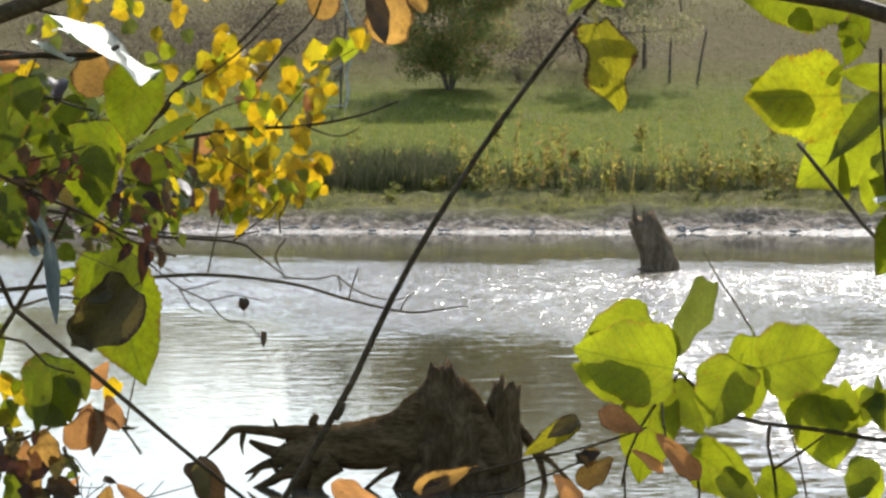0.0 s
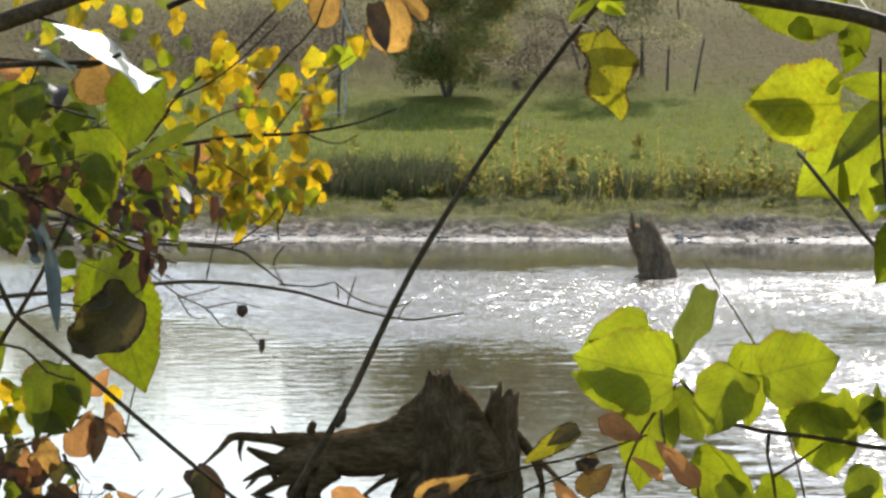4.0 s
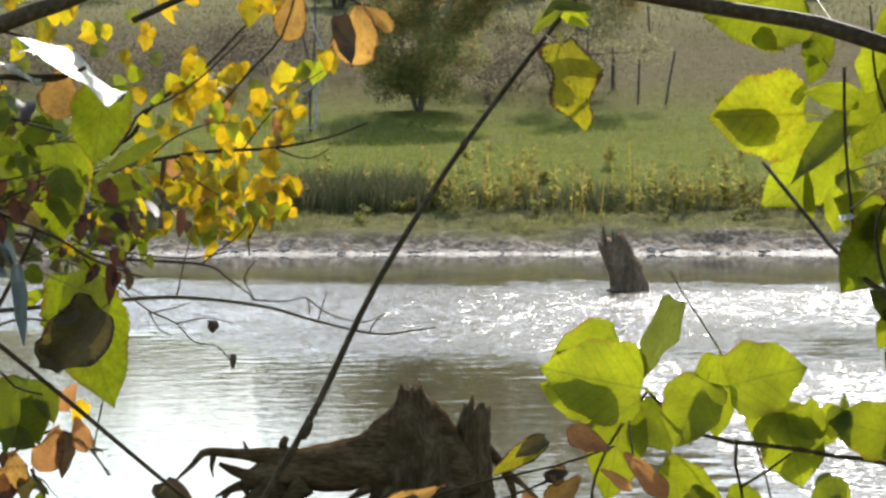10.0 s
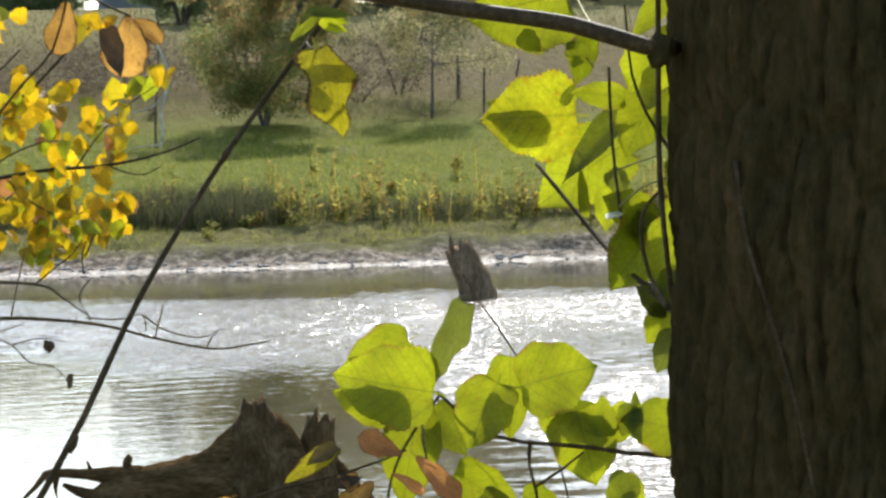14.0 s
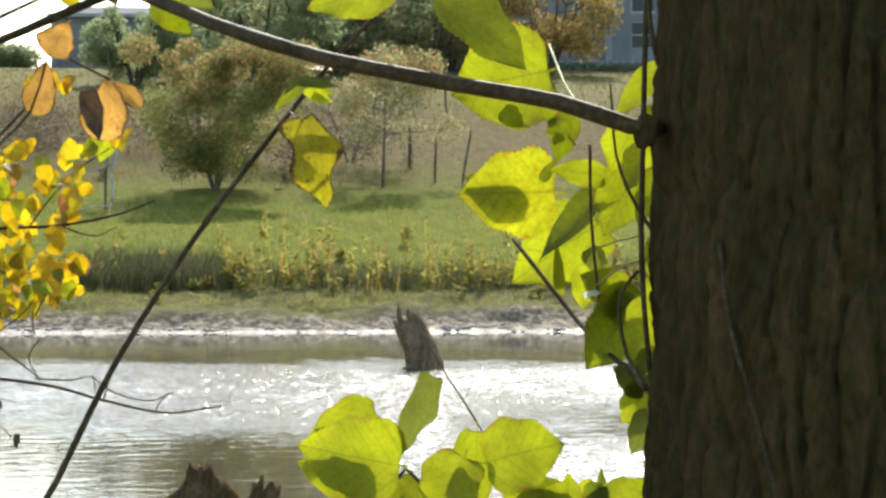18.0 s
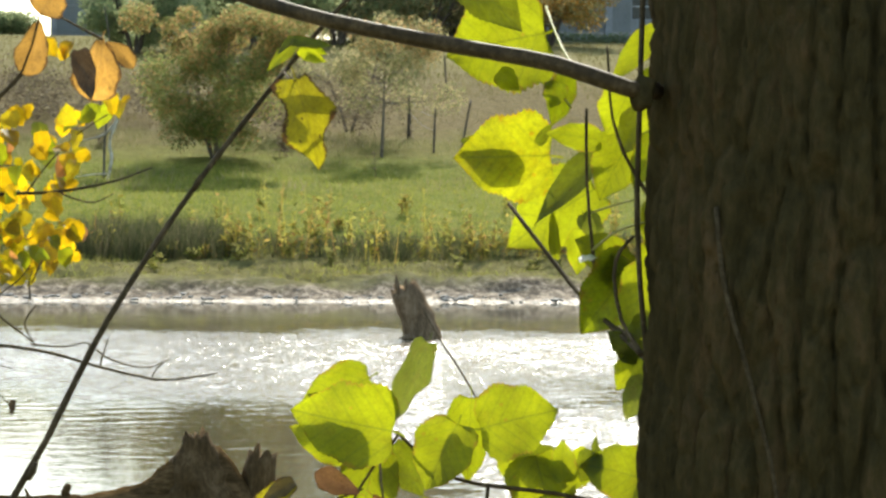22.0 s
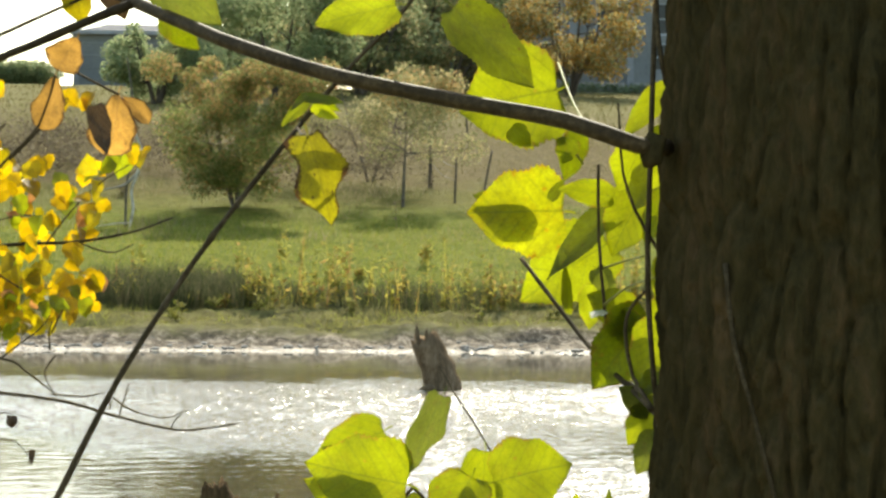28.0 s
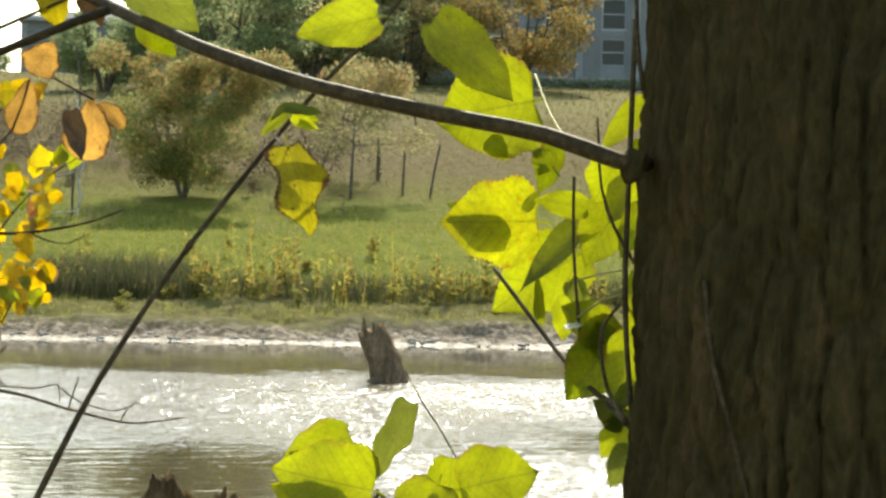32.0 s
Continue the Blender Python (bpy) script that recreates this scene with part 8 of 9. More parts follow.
leaf(bough, "golden", (-1.054, 12.398, 2.442), (-1.033, 12.345, 2.334), 0.093, -11, SMALL_MESH["golden"])
leaf(bough, "yellow", (-1.010, 11.866, 2.418), (-1.072, 11.885, 2.378), 0.060, -8, SMALL_MESH["yellow"])
leaf(bough, "yellow", (-1.048, 12.516, 2.379), (-0.951, 12.516, 2.323), 0.107, -54, SMALL_MESH["yellow"])
leaf(bough, "golden", (-0.896, 12.223, 2.358), (-0.889, 12.171, 2.273), 0.081, 45, SMALL_MESH["golden"])
leaf(bough, "yellow", (-0.868, 11.994, 2.382), (-0.810, 12.019, 2.293), 0.081, 0, SMALL_MESH["yellow"])
leaf(bough, "yellow", (-0.818, 12.140, 2.394), (-0.801, 12.177, 2.317), 0.069, -43, SMALL_MESH["yellow"])
leaf(bough, "yellow", (-1.019, 12.324, 2.305), (-1.056, 12.302, 2.221), 0.092, 0, SMALL_MESH["yellow"])
leaf(bough, "yellow", (-0.974, 12.189, 2.275), (-0.966, 12.241, 2.194), 0.064, 42, SMALL_MESH["yellow"])
leaf(bough, "yellow", (-0.735, 12.092, 2.275), (-0.713, 12.099, 2.166), 0.091, 29, SMALL_MESH["yellow"])
leaf(bough, "lime", (-0.698, 12.307, 2.242), (-0.745, 12.273, 2.152), 0.096, -48, SMALL_MESH["lime"])
leaf(bough, "yellow", (-1.079, 12.319, 2.190), (-1.075, 12.282, 2.090), 0.087, 36, SMALL_MESH["yellow"])
leaf(bough, "yellow", (-1.074, 12.101, 2.208), (-1.131, 12.154, 2.121), 0.106, 27, SMALL_MESH["yellow"])
leaf(bough, "golden", (-1.232, 12.401, 2.118), (-1.186, 12.389, 2.051), 0.074, -2, SMALL_MESH["golden"])
leaf(bough, "lime", (-1.312, 12.506, 2.170), (-1.288, 12.446, 2.083), 0.077, 16, SMALL_MESH["lime"])
leaf(bough, "yellow", (-0.980, 12.489, 2.198), (-0.899, 12.452, 2.116), 0.113, -42, SMALL_MESH["yellow"])
leaf(bough, "lime", (-0.956, 12.118, 2.105), (-0.927, 12.158, 2.037), 0.060, 3, SMALL_MESH["lime"])
leaf(bough, "yellow", (-0.879, 12.015, 2.083), (-0.908, 12.059, 1.995), 0.077, -6, SMALL_MESH["yellow"])
leaf(bough, "yellow", (-0.776, 11.875, 2.131), (-0.748, 11.856, 2.064), 0.073, 48, SMALL_MESH["yellow"])
leaf(bough, "golden", (-0.595, 12.171, 2.132), (-0.616, 12.151, 2.043), 0.091, -12, SMALL_MESH["golden"])
leaf(bough, "lime", (-0.651, 12.250, 2.112), (-0.651, 12.273, 2.009), 0.100, -61, SMALL_MESH["lime"])
leaf(bough, "golden", (-0.558, 11.862, 2.132), (-0.594, 11.808, 2.065), 0.063, 12, SMALL_MESH["golden"])
leaf(bough, "yellow", (-0.837, 12.455, 2.015), (-0.789, 12.445, 1.940), 0.085, 35, SMALL_MESH["yellow"])
leaf(bough, "yellow", (-0.878, 12.493, 1.978), (-0.811, 12.532, 1.921), 0.074, 46, SMALL_MESH["yellow"])
leaf(bough, "golden", (-0.673, 12.188, 2.029), (-0.646, 12.166, 1.930), 0.092, -55, SMALL_MESH["golden"])
leaf(bough, "yellow", (-0.680, 11.865, 1.985), (-0.655, 11.807, 1.896), 0.085, -1, SMALL_MESH["yellow"])
leaf(bough, "yellow", (-0.892, 12.253, 1.988), (-0.899, 12.261, 1.885), 0.093, 14, SMALL_MESH["yellow"])
leaf(bough, "yellow", (-1.010, 12.008, 1.976), (-0.962, 12.067, 1.897), 0.092, 56, SMALL_MESH["yellow"])
leaf(bough, "yellow", (-1.070, 12.040, 1.954), (-1.058, 11.986, 1.865), 0.068, -31, SMALL_MESH["yellow"])
leaf(bough, "golden", (-1.082, 12.437, 1.872), (-1.034, 12.385, 1.804), 0.066, 22, SMALL_MESH["golden"])
leaf(bough, "yellow", (-0.876, 12.186, 1.854), (-0.928, 12.159, 1.776), 0.086, 52, SMALL_MESH["yellow"])
leaf(bough, "golden", (-0.928, 11.976, 1.882), (-0.925, 11.954, 1.781), 0.079, 53, SMALL_MESH["golden"])
leaf(bough, "yellow", (-0.842, 12.090, 1.816), (-0.838, 12.037, 1.738), 0.065, -10, SMALL_MESH["yellow"])
leaf(bough, "yellow", (-1.064, 12.256, 1.828), (-1.052, 12.269, 1.715), 0.117, -49, SMALL_MESH["yellow"])
leaf(bough, "yellow", (-1.117, 12.432, 1.786), (-1.110, 12.411, 1.695), 0.085, 0, SMALL_MESH["yellow"])
leaf(bough, "yellow", (-0.689, 11.908, 1.844), (-0.758, 11.894, 1.770), 0.105, -15, SMALL_MESH["yellow"])
leaf(bough, "golden", (-0.774, 12.450, 1.776), (-0.682, 12.434, 1.765), 0.071, -27, SMALL_MESH["golden"])
leaf(bough, "yellow", (-0.608, 11.995, 1.842), (-0.581, 11.938, 1.772), 0.059, 51, SMALL_MESH["yellow"])
leaf(bough, "golden", (-0.589, 11.928, 1.831), (-0.540, 11.882, 1.759), 0.076, 37, SMALL_MESH["golden"])
leaf(bough, "lime", (-0.669, 11.848, 1.789), (-0.637, 11.819, 1.723), 0.066, -31, SMALL_MESH["lime"])
leaf(bough, "yellow", (-0.644, 12.459, 1.758), (-0.620, 12.462, 1.646), 0.092, -11, SMALL_MESH["yellow"])
leaf(bough, "golden", (-0.672, 12.353, 1.685), (-0.745, 12.344, 1.613), 0.090, 22, SMALL_MESH["golden"])
leaf(bough, "yellow", (-0.724, 12.386, 1.696), (-0.777, 12.334, 1.629), 0.076, 55, SMALL_MESH["yellow"])
leaf(bough, "golden", (-0.923, 12.186, 1.645), (-0.857, 12.223, 1.577), 0.079, -22, SMALL_MESH["golden"])
leaf(bough, "golden", (-0.912, 12.455, 1.672), (-0.956, 12.412, 1.590), 0.094, -3, SMALL_MESH["golden"])
leaf(bough, "yellow", (-0.939, 12.166, 1.666), (-0.941, 12.136, 1.558), 0.093, 39, SMALL_MESH["yellow"])
leaf(bough, "golden", (-0.828, 12.113, 1.774), (-0.836, 12.173, 1.668), 0.108, 22, SMALL_MESH["golden"])
leaf(bough, "lime", (-0.779, 11.972, 1.741), (-0.725, 11.917, 1.659), 0.076, -42, SMALL_MESH["lime"])
leaf(bough, "golden", (-0.984, 11.962, 1.740), (-0.924, 12.001, 1.655), 0.079, -54, SMALL_MESH["golden"])
leaf(bough, "yellow", (-0.958, 11.877, 1.720), (-1.017, 11.929, 1.625), 0.089, -29, SMALL_MESH["yellow"])
leaf(bough, "yellow", (-0.600, 12.244, 2.360), (-0.539, 12.228, 2.305), 0.075, 8, SMALL_MESH["yellow"])
leaf(bough, "golden", (-0.637, 12.032, 2.376), (-0.562, 11.982, 2.304), 0.101, 20, SMALL_MESH["golden"])
leaf(bough, "golden", (-0.578, 12.177, 2.286), (-0.581, 12.154, 2.187), 0.090, -53, SMALL_MESH["golden"])
leaf(bough, "lime", (-0.504, 12.246, 2.415), (-0.501, 12.257, 2.334), 0.067, 24, SMALL_MESH["lime"])
leaf(bough, "lime", (-0.451, 12.532, 2.408), (-0.493, 12.512, 2.303), 0.104, 10, SMALL_MESH["lime"])
leaf(bough, "yellow", (-0.404, 11.896, 2.439), (-0.389, 11.925, 2.343), 0.077, -35, SMALL_MESH["yellow"])
leaf(bough, "golden", (-0.390, 12.526, 2.441), (-0.386, 12.475, 2.353), 0.074, 7, SMALL_MESH["golden"])
leaf(bough, "yellow", (-0.661, 11.862, 2.691), (-0.660, 11.897, 2.611), 0.086, 51, SMALL_MESH["yellow"])
leaf(bough, "yellow", (-0.625, 12.143, 2.676), (-0.644, 12.146, 2.603), 0.065, 28, SMALL_MESH["yellow"])
leaf(bough, "yellow", (-0.731, 12.355, 2.731), (-0.755, 12.404, 2.625), 0.113, -46, SMALL_MESH["yellow"])
leaf(bough, "yellow", (-0.803, 11.983, 2.675), (-0.772, 12.038, 2.586), 0.074, -38, SMALL_MESH["yellow"])
leaf(bough, "yellow", (-1.114, 12.131, 2.305), (-1.092, 12.133, 2.212), 0.078, 18, SMALL_MESH["yellow"])
leaf(bough, "golden", (-1.131, 12.242, 2.339), (-1.173, 12.197, 2.236), 0.096, -21, SMALL_MESH["golden"])
leaf(bough, "lime", (-1.180, 12.152, 2.255), (-1.239, 12.092, 2.207), 0.082, -50, SMALL_MESH["lime"])
leaf(bough, "yellow", (-1.198, 12.049, 1.873), (-1.174, 12.015, 1.784), 0.089, 42, SMALL_MESH["yellow"])
leaf(bough, "yellow", (-1.151, 11.994, 1.854), (-1.139, 12.047, 1.776), 0.079, 41, SMALL_MESH["yellow"])
leaf(bough, "yellow", (-1.242, 12.123, 1.878), (-1.229, 12.118, 1.775), 0.082, -57, SMALL_MESH["yellow"])
leaf(bough, "lime", (-1.291, 12.304, 1.779), (-1.326, 12.313, 1.704), 0.083, -25, SMALL_MESH["lime"])
leaf(bough, "golden", (-1.258, 11.842, 1.885), (-1.309, 11.800, 1.828), 0.067, 29, SMALL_MESH["golden"])
leaf(bough, "golden", (-1.294, 12.098, 1.744), (-1.230, 12.158, 1.692), 0.069, 42, SMALL_MESH["golden"])
leaf(bough, "golden", (-1.190, 12.377, 1.678), (-1.221, 12.379, 1.583), 0.077, 8, SMALL_MESH["golden"])
leaf(bough, "lime", (-1.325, 12.527, 1.981), (-1.289, 12.571, 1.883), 0.080, -37, SMALL_MESH["lime"])
leaf(bough, "golden", (-1.418, 12.505, 1.860), (-1.353, 12.509, 1.781), 0.078, 4, SMALL_MESH["golden"])
leaf(bough, "yellow", (-1.150, 12.275, 1.693), (-1.100, 12.223, 1.631), 0.059, -49, SMALL_MESH["yellow"])
leaf(bough, "lime", (-1.228, 12.312, 1.659), (-1.256, 12.353, 1.549), 0.090, 4, SMALL_MESH["lime"])
leaf(bough, "golden", (-1.046, 12.369, 1.625), (-1.004, 12.352, 1.557), 0.078, -5, SMALL_MESH["golden"])
leaf(bough, "lime", (-1.101, 12.495, 1.584), (-1.049, 12.444, 1.507), 0.078, -43, SMALL_MESH["lime"])
leaf(bough, "lime", (-0.961, 12.117, 1.600), (-0.996, 12.139, 1.517), 0.082, -31, SMALL_MESH["lime"])
leaf(bough, "golden", (-0.845, 12.332, 1.884), (-0.900, 12.328, 1.796), 0.083, 41, SMALL_MESH["golden"])
leaf(bough, "golden", (-0.799, 12.084, 1.896), (-0.829, 12.048, 1.819), 0.073, 1, SMALL_MESH["golden"])
leaf(bough, "golden", (-0.968, 12.611, 2.340), (-0.897, 12.670, 2.340), 0.071, 21, SMALL_MESH["golden"])
leaf(bough, "golden", (-0.896, 12.466, 2.351), (-0.960, 12.412, 2.295), 0.088, -60, SMALL_MESH["golden"])
leaf(bough, "yellow", (-1.006, 12.920, 2.352), (-1.024, 12.885, 2.257), 0.097, -8, SMALL_MESH["yellow"])
leaf(bough, "yellow", (-0.996, 12.674, 2.256), (-0.962, 12.673, 2.199), 0.065, 4, SMALL_MESH["yellow"])
leaf(bough, "olive", (-0.751, 12.309, 2.322), (-0.771, 12.320, 2.231), 0.079, -10, SMALL_MESH["olive"])
leaf(bough, "golden", (-0.886, 12.855, 2.157), (-0.882, 12.912, 2.076), 0.068, 48, SMALL_MESH["golden"])
leaf(bough, "golden", (-1.095, 12.488, 2.024), (-1.100, 12.532, 1.951), 0.073, 48, SMALL_MESH["golden"])
leaf(bough, "yellow", (-1.069, 12.276, 2.184), (-1.062, 12.269, 2.116), 0.052, 23, SMALL_MESH["yellow"])
leaf(bough, "golden", (-1.296, 12.794, 2.050), (-1.285, 12.835, 1.950), 0.079, -27, SMALL_MESH["golden"])
leaf(bough, "golden", (-1.332, 12.551, 2.069), (-1.350, 12.595, 1.992), 0.073, 19, SMALL_MESH["golden"])
leaf(bough, "golden", (-0.963, 12.649, 2.179), (-0.996, 12.698, 2.116), 0.069, 4, SMALL_MESH["golden"])
leaf(bough, "olive", (-1.101, 12.843, 1.970), (-1.080, 12.846, 1.885), 0.071, 9, SMALL_MESH["olive"])
leaf(bough, "yellow", (-0.941, 12.454, 2.108), (-0.922, 12.494, 2.020), 0.070, 27, SMALL_MESH["yellow"])
leaf(bough, "olive", (-0.798, 12.800, 2.202), (-0.745, 12.797, 2.120), 0.089, -42, SMALL_MESH["olive"])
leaf(bough, "golden", (-0.588, 12.904, 2.218), (-0.598, 12.869, 2.116), 0.080, 28, SMALL_MESH["golden"])
leaf(bough, "olive", (-0.665, 12.806, 2.158), (-0.626, 12.794, 2.099), 0.057, -24, SMALL_MESH["olive"])
leaf(bough, "olive", (-0.717, 12.314, 2.182), (-0.703, 12.309, 2.093), 0.071, 10, SMALL_MESH["olive"])
leaf(bough, "golden", (-0.959, 12.912, 1.967), (-0.907, 12.866, 1.916), 0.065, -40, SMALL_MESH["golden"])
leaf(bough, "golden", (-0.841, 12.932, 1.946), (-0.900, 12.926, 1.885), 0.071, 46, SMALL_MESH["golden"])
leaf(bough, "golden", (-0.679, 12.854, 2.046), (-0.699, 12.799, 1.955), 0.077, 6, SMALL_MESH["golden"])
leaf(bough, "yellow", (-0.727, 12.290, 1.893), (-0.655, 12.312, 1.855), 0.067, 36, SMALL_MESH["yellow"])
leaf(bough, "golden", (-0.936, 12.862, 2.026), (-0.965, 12.844, 1.936), 0.074, 43, SMALL_MESH["golden"])
leaf(bough, "golden", (-1.107, 12.867, 1.988), (-1.126, 12.898, 1.904), 0.070, 28, SMALL_MESH["golden"])
leaf(bough, "yellow", (-1.145, 12.243, 1.829), (-1.108, 12.188, 1.762), 0.062, 51, SMALL_MESH["yellow"])
leaf(bough, "golden", (-1.151, 12.446, 1.930), (-1.113, 12.428, 1.876), 0.067, 24, SMALL_MESH["golden"])
leaf(bough, "olive", (-0.990, 12.611, 1.799), (-0.917, 12.623, 1.736), 0.080, 2, SMALL_MESH["olive"])
leaf(bough, "golden", (-1.017, 12.669, 1.925), (-0.979, 12.672, 1.835), 0.100, -8, SMALL_MESH["golden"])
leaf(bough, "yellow", (-0.904, 12.762, 1.776), (-0.971, 12.723, 1.795), 0.059, -31, SMALL_MESH["yellow"])
leaf(bough, "golden", (-0.994, 12.334, 1.871), (-1.015, 12.298, 1.789), 0.075, -24, SMALL_MESH["golden"])
leaf(bough, "yellow", (-1.123, 12.681, 1.800), (-1.162, 12.682, 1.746), 0.052, -6, SMALL_MESH["yellow"])
leaf(bough, "golden", (-0.710, 12.497, 1.786), (-0.771, 12.542, 1.760), 0.066, 29, SMALL_MESH["golden"])
leaf(bough, "golden", (-0.802, 12.520, 1.650), (-0.842, 12.529, 1.595), 0.068, -30, SMALL_MESH["golden"])
leaf(bough, "yellow", (-0.608, 12.694, 1.858), (-0.630, 12.731, 1.795), 0.056, 14, SMALL_MESH["yellow"])
leaf(bough, "golden", (-0.632, 12.925, 1.828), (-0.705, 12.890, 1.760), 0.095, 36, SMALL_MESH["golden"])
leaf(bough, "golden", (-0.684, 12.650, 1.746), (-0.705, 12.609, 1.659), 0.070, -4, SMALL_MESH["golden"])
leaf(bough, "golden", (-0.668, 12.776, 1.696), (-0.625, 12.758, 1.632), 0.067, 43, SMALL_MESH["golden"])
leaf(bough, "yellow", (-0.869, 12.697, 1.694), (-0.785, 12.656, 1.677), 0.067, -10, SMALL_MESH["yellow"])
leaf(bough, "yellow", (-0.817, 12.466, 1.690), (-0.821, 12.488, 1.607), 0.085, 39, SMALL_MESH["yellow"])
leaf(bough, "olive", (-0.902, 12.638, 1.723), (-0.882, 12.589, 1.654), 0.072, 52, SMALL_MESH["olive"])
leaf(bough, "olive", (-0.911, 12.376, 1.607), (-0.968, 12.374, 1.570), 0.052, 14, SMALL_MESH["olive"])
leaf(bough, "golden", (-0.919, 12.815, 1.705), (-0.949, 12.817, 1.618), 0.087, 52, SMALL_MESH["golden"])
leaf(bough, "yellow", (-0.837, 12.732, 1.732), (-0.836, 12.721, 1.643), 0.072, -47, SMALL_MESH["yellow"])
leaf(bough, "golden", (-0.819, 12.485, 1.613), (-0.807, 12.533, 1.517), 0.094, -55, SMALL_MESH["golden"])
leaf(bough, "yellow", (-1.107, 12.785, 1.723), (-1.067, 12.772, 1.665), 0.067, -28, SMALL_MESH["yellow"])
leaf(bough, "golden", (-1.034, 12.537, 1.682), (-0.987, 12.515, 1.600), 0.072, 32, SMALL_MESH["golden"])
leaf(bough, "golden", (-0.570, 12.707, 2.284), (-0.633, 12.693, 2.235), 0.077, -60, SMALL_MESH["golden"])
leaf(bough, "golden", (-0.736, 12.431, 2.213), (-0.788, 12.446, 2.141), 0.067, 46, SMALL_MESH["golden"])
leaf(bough, "yellow", (-0.729, 12.632, 2.270), (-0.710, 12.595, 2.197), 0.072, -42, SMALL_MESH["yellow"])
leaf(bough, "yellow", (-1.029, 12.519, 2.258), (-1.093, 12.478, 2.171), 0.095, -27, SMALL_MESH["yellow"])
leaf(bough, "golden", (-1.158, 12.704, 2.227), (-1.090, 12.692, 2.175), 0.068, -14, SMALL_MESH["golden"])
leaf(bough, "golden", (-1.172, 12.573, 2.102), (-1.212, 12.522, 2.026), 0.086, 21, SMALL_MESH["golden"])
leaf(bough, "golden", (-1.320, 12.596, 2.125), (-1.387, 12.640, 2.076), 0.080, 57, SMALL_MESH["golden"])
leaf(bough, "orange", (-0.907, 12.469, 2.229), (-0.939, 12.485, 2.149), 0.082, -61, SMALL_MESH["orange"])
leaf(bough, "golden", (-0.865, 12.697, 2.076), (-0.904, 12.755, 1.994), 0.086, 2, SMALL_MESH["golden"])
leaf(bough, "orange", (-1.012, 12.570, 2.138), (-0.971, 12.548, 2.042), 0.099, -44, SMALL_MESH["orange"])
leaf(bough, "yellow", (-0.790, 12.175, 2.116), (-0.744, 12.189, 2.054), 0.070, 33, SMALL_MESH["yellow"])
leaf(bough, "golden", (-0.680, 12.704, 2.066), (-0.656, 12.686, 1.993), 0.073, -52, SMALL_MESH["golden"])
leaf(bough, "orange", (-0.611, 12.133, 2.145), (-0.666, 12.088, 2.059), 0.106, -33, SMALL_MESH["orange"])
leaf(bough, "yellow", (-0.596, 12.091, 2.153), (-0.618, 12.112, 2.065), 0.076, 61, SMALL_MESH["yellow"])
leaf(bough, "yellow", (-0.878, 12.277, 2.067), (-0.878, 12.287, 1.969), 0.076, 38, SMALL_MESH["yellow"])
leaf(bough, "golden", (-0.871, 12.258, 1.971), (-0.959, 12.225, 1.958), 0.096, 36, SMALL_MESH["golden"])
leaf(bough, "golden", (-0.660, 12.395, 2.089), (-0.621, 12.376, 1.996), 0.089, -24, SMALL_MESH["golden"])
leaf(bough, "yellow", (-0.663, 12.262, 2.042), (-0.690, 12.277, 1.950), 0.084, -3, SMALL_MESH["yellow"])
leaf(bough, "yellow", (-0.940, 12.522, 2.006), (-0.904, 12.501, 1.916), 0.090, 39, SMALL_MESH["yellow"])
leaf(bough, "yellow", (-1.070, 12.262, 2.004), (-1.054, 12.209, 1.921), 0.079, -5, SMALL_MESH["yellow"])
leaf(bough, "orange", (-1.161, 12.533, 1.944), (-1.186, 12.574, 1.836), 0.114, -18, SMALL_MESH["orange"])
leaf(bough, "golden", (-1.059, 12.544, 1.830), (-1.079, 12.603, 1.720), 0.097, -18, SMALL_MESH["golden"])
leaf(bough, "yellow", (-1.020, 12.527, 1.796), (-0.978, 12.474, 1.713), 0.084, -7, SMALL_MESH["yellow"])
leaf(bough, "yellow", (-0.975, 12.491, 1.845), (-0.964, 12.439, 1.763), 0.069, 47, SMALL_MESH["yellow"])
leaf(bough, "orange", (-0.846, 12.512, 1.710), (-0.916, 12.539, 1.671), 0.071, -6, SMALL_MESH["orange"])
leaf(bough, "orange", (-0.986, 12.039, 1.760), (-0.957, 12.027, 1.690), 0.079, -42, SMALL_MESH["orange"])
leaf(bough, "yellow", (-1.055, 12.049, 1.901), (-1.078, 12.011, 1.822), 0.081, -50, SMALL_MESH["yellow"])
leaf(bough, "yellow", (-0.748, 12.651, 1.840), (-0.731, 12.611, 1.754), 0.078, -27, SMALL_MESH["yellow"])
leaf(bough, "yellow", (-0.744, 12.608, 1.798), (-0.743, 12.582, 1.694), 0.099, -50, SMALL_MESH["yellow"])
leaf(bough, "orange", (-0.568, 12.647, 1.825), (-0.565, 12.604, 1.742), 0.065, -38, SMALL_MESH["orange"])
leaf(bough, "yellow", (-0.655, 12.488, 1.840), (-0.574, 12.435, 1.808), 0.078, -44, SMALL_MESH["yellow"])
leaf(bough, "yellow", (-0.644, 12.317, 1.725), (-0.675, 12.262, 1.660), 0.064, 0, SMALL_MESH["yellow"])
leaf(bough, "yellow", (-0.553, 12.189, 1.693), (-0.630, 12.203, 1.679), 0.064, -38, SMALL_MESH["yellow"])
leaf(bough, "yellow", (-0.702, 12.105, 1.751), (-0.727, 12.054, 1.682), 0.066, -5, SMALL_MESH["yellow"])
leaf(bough, "yellow", (-0.688, 12.068, 1.685), (-0.683, 12.037, 1.598), 0.070, -30, SMALL_MESH["yellow"])
leaf(bough, "orange", (-1.013, 12.662, 1.669), (-1.016, 12.631, 1.596), 0.062, -38, SMALL_MESH["orange"])
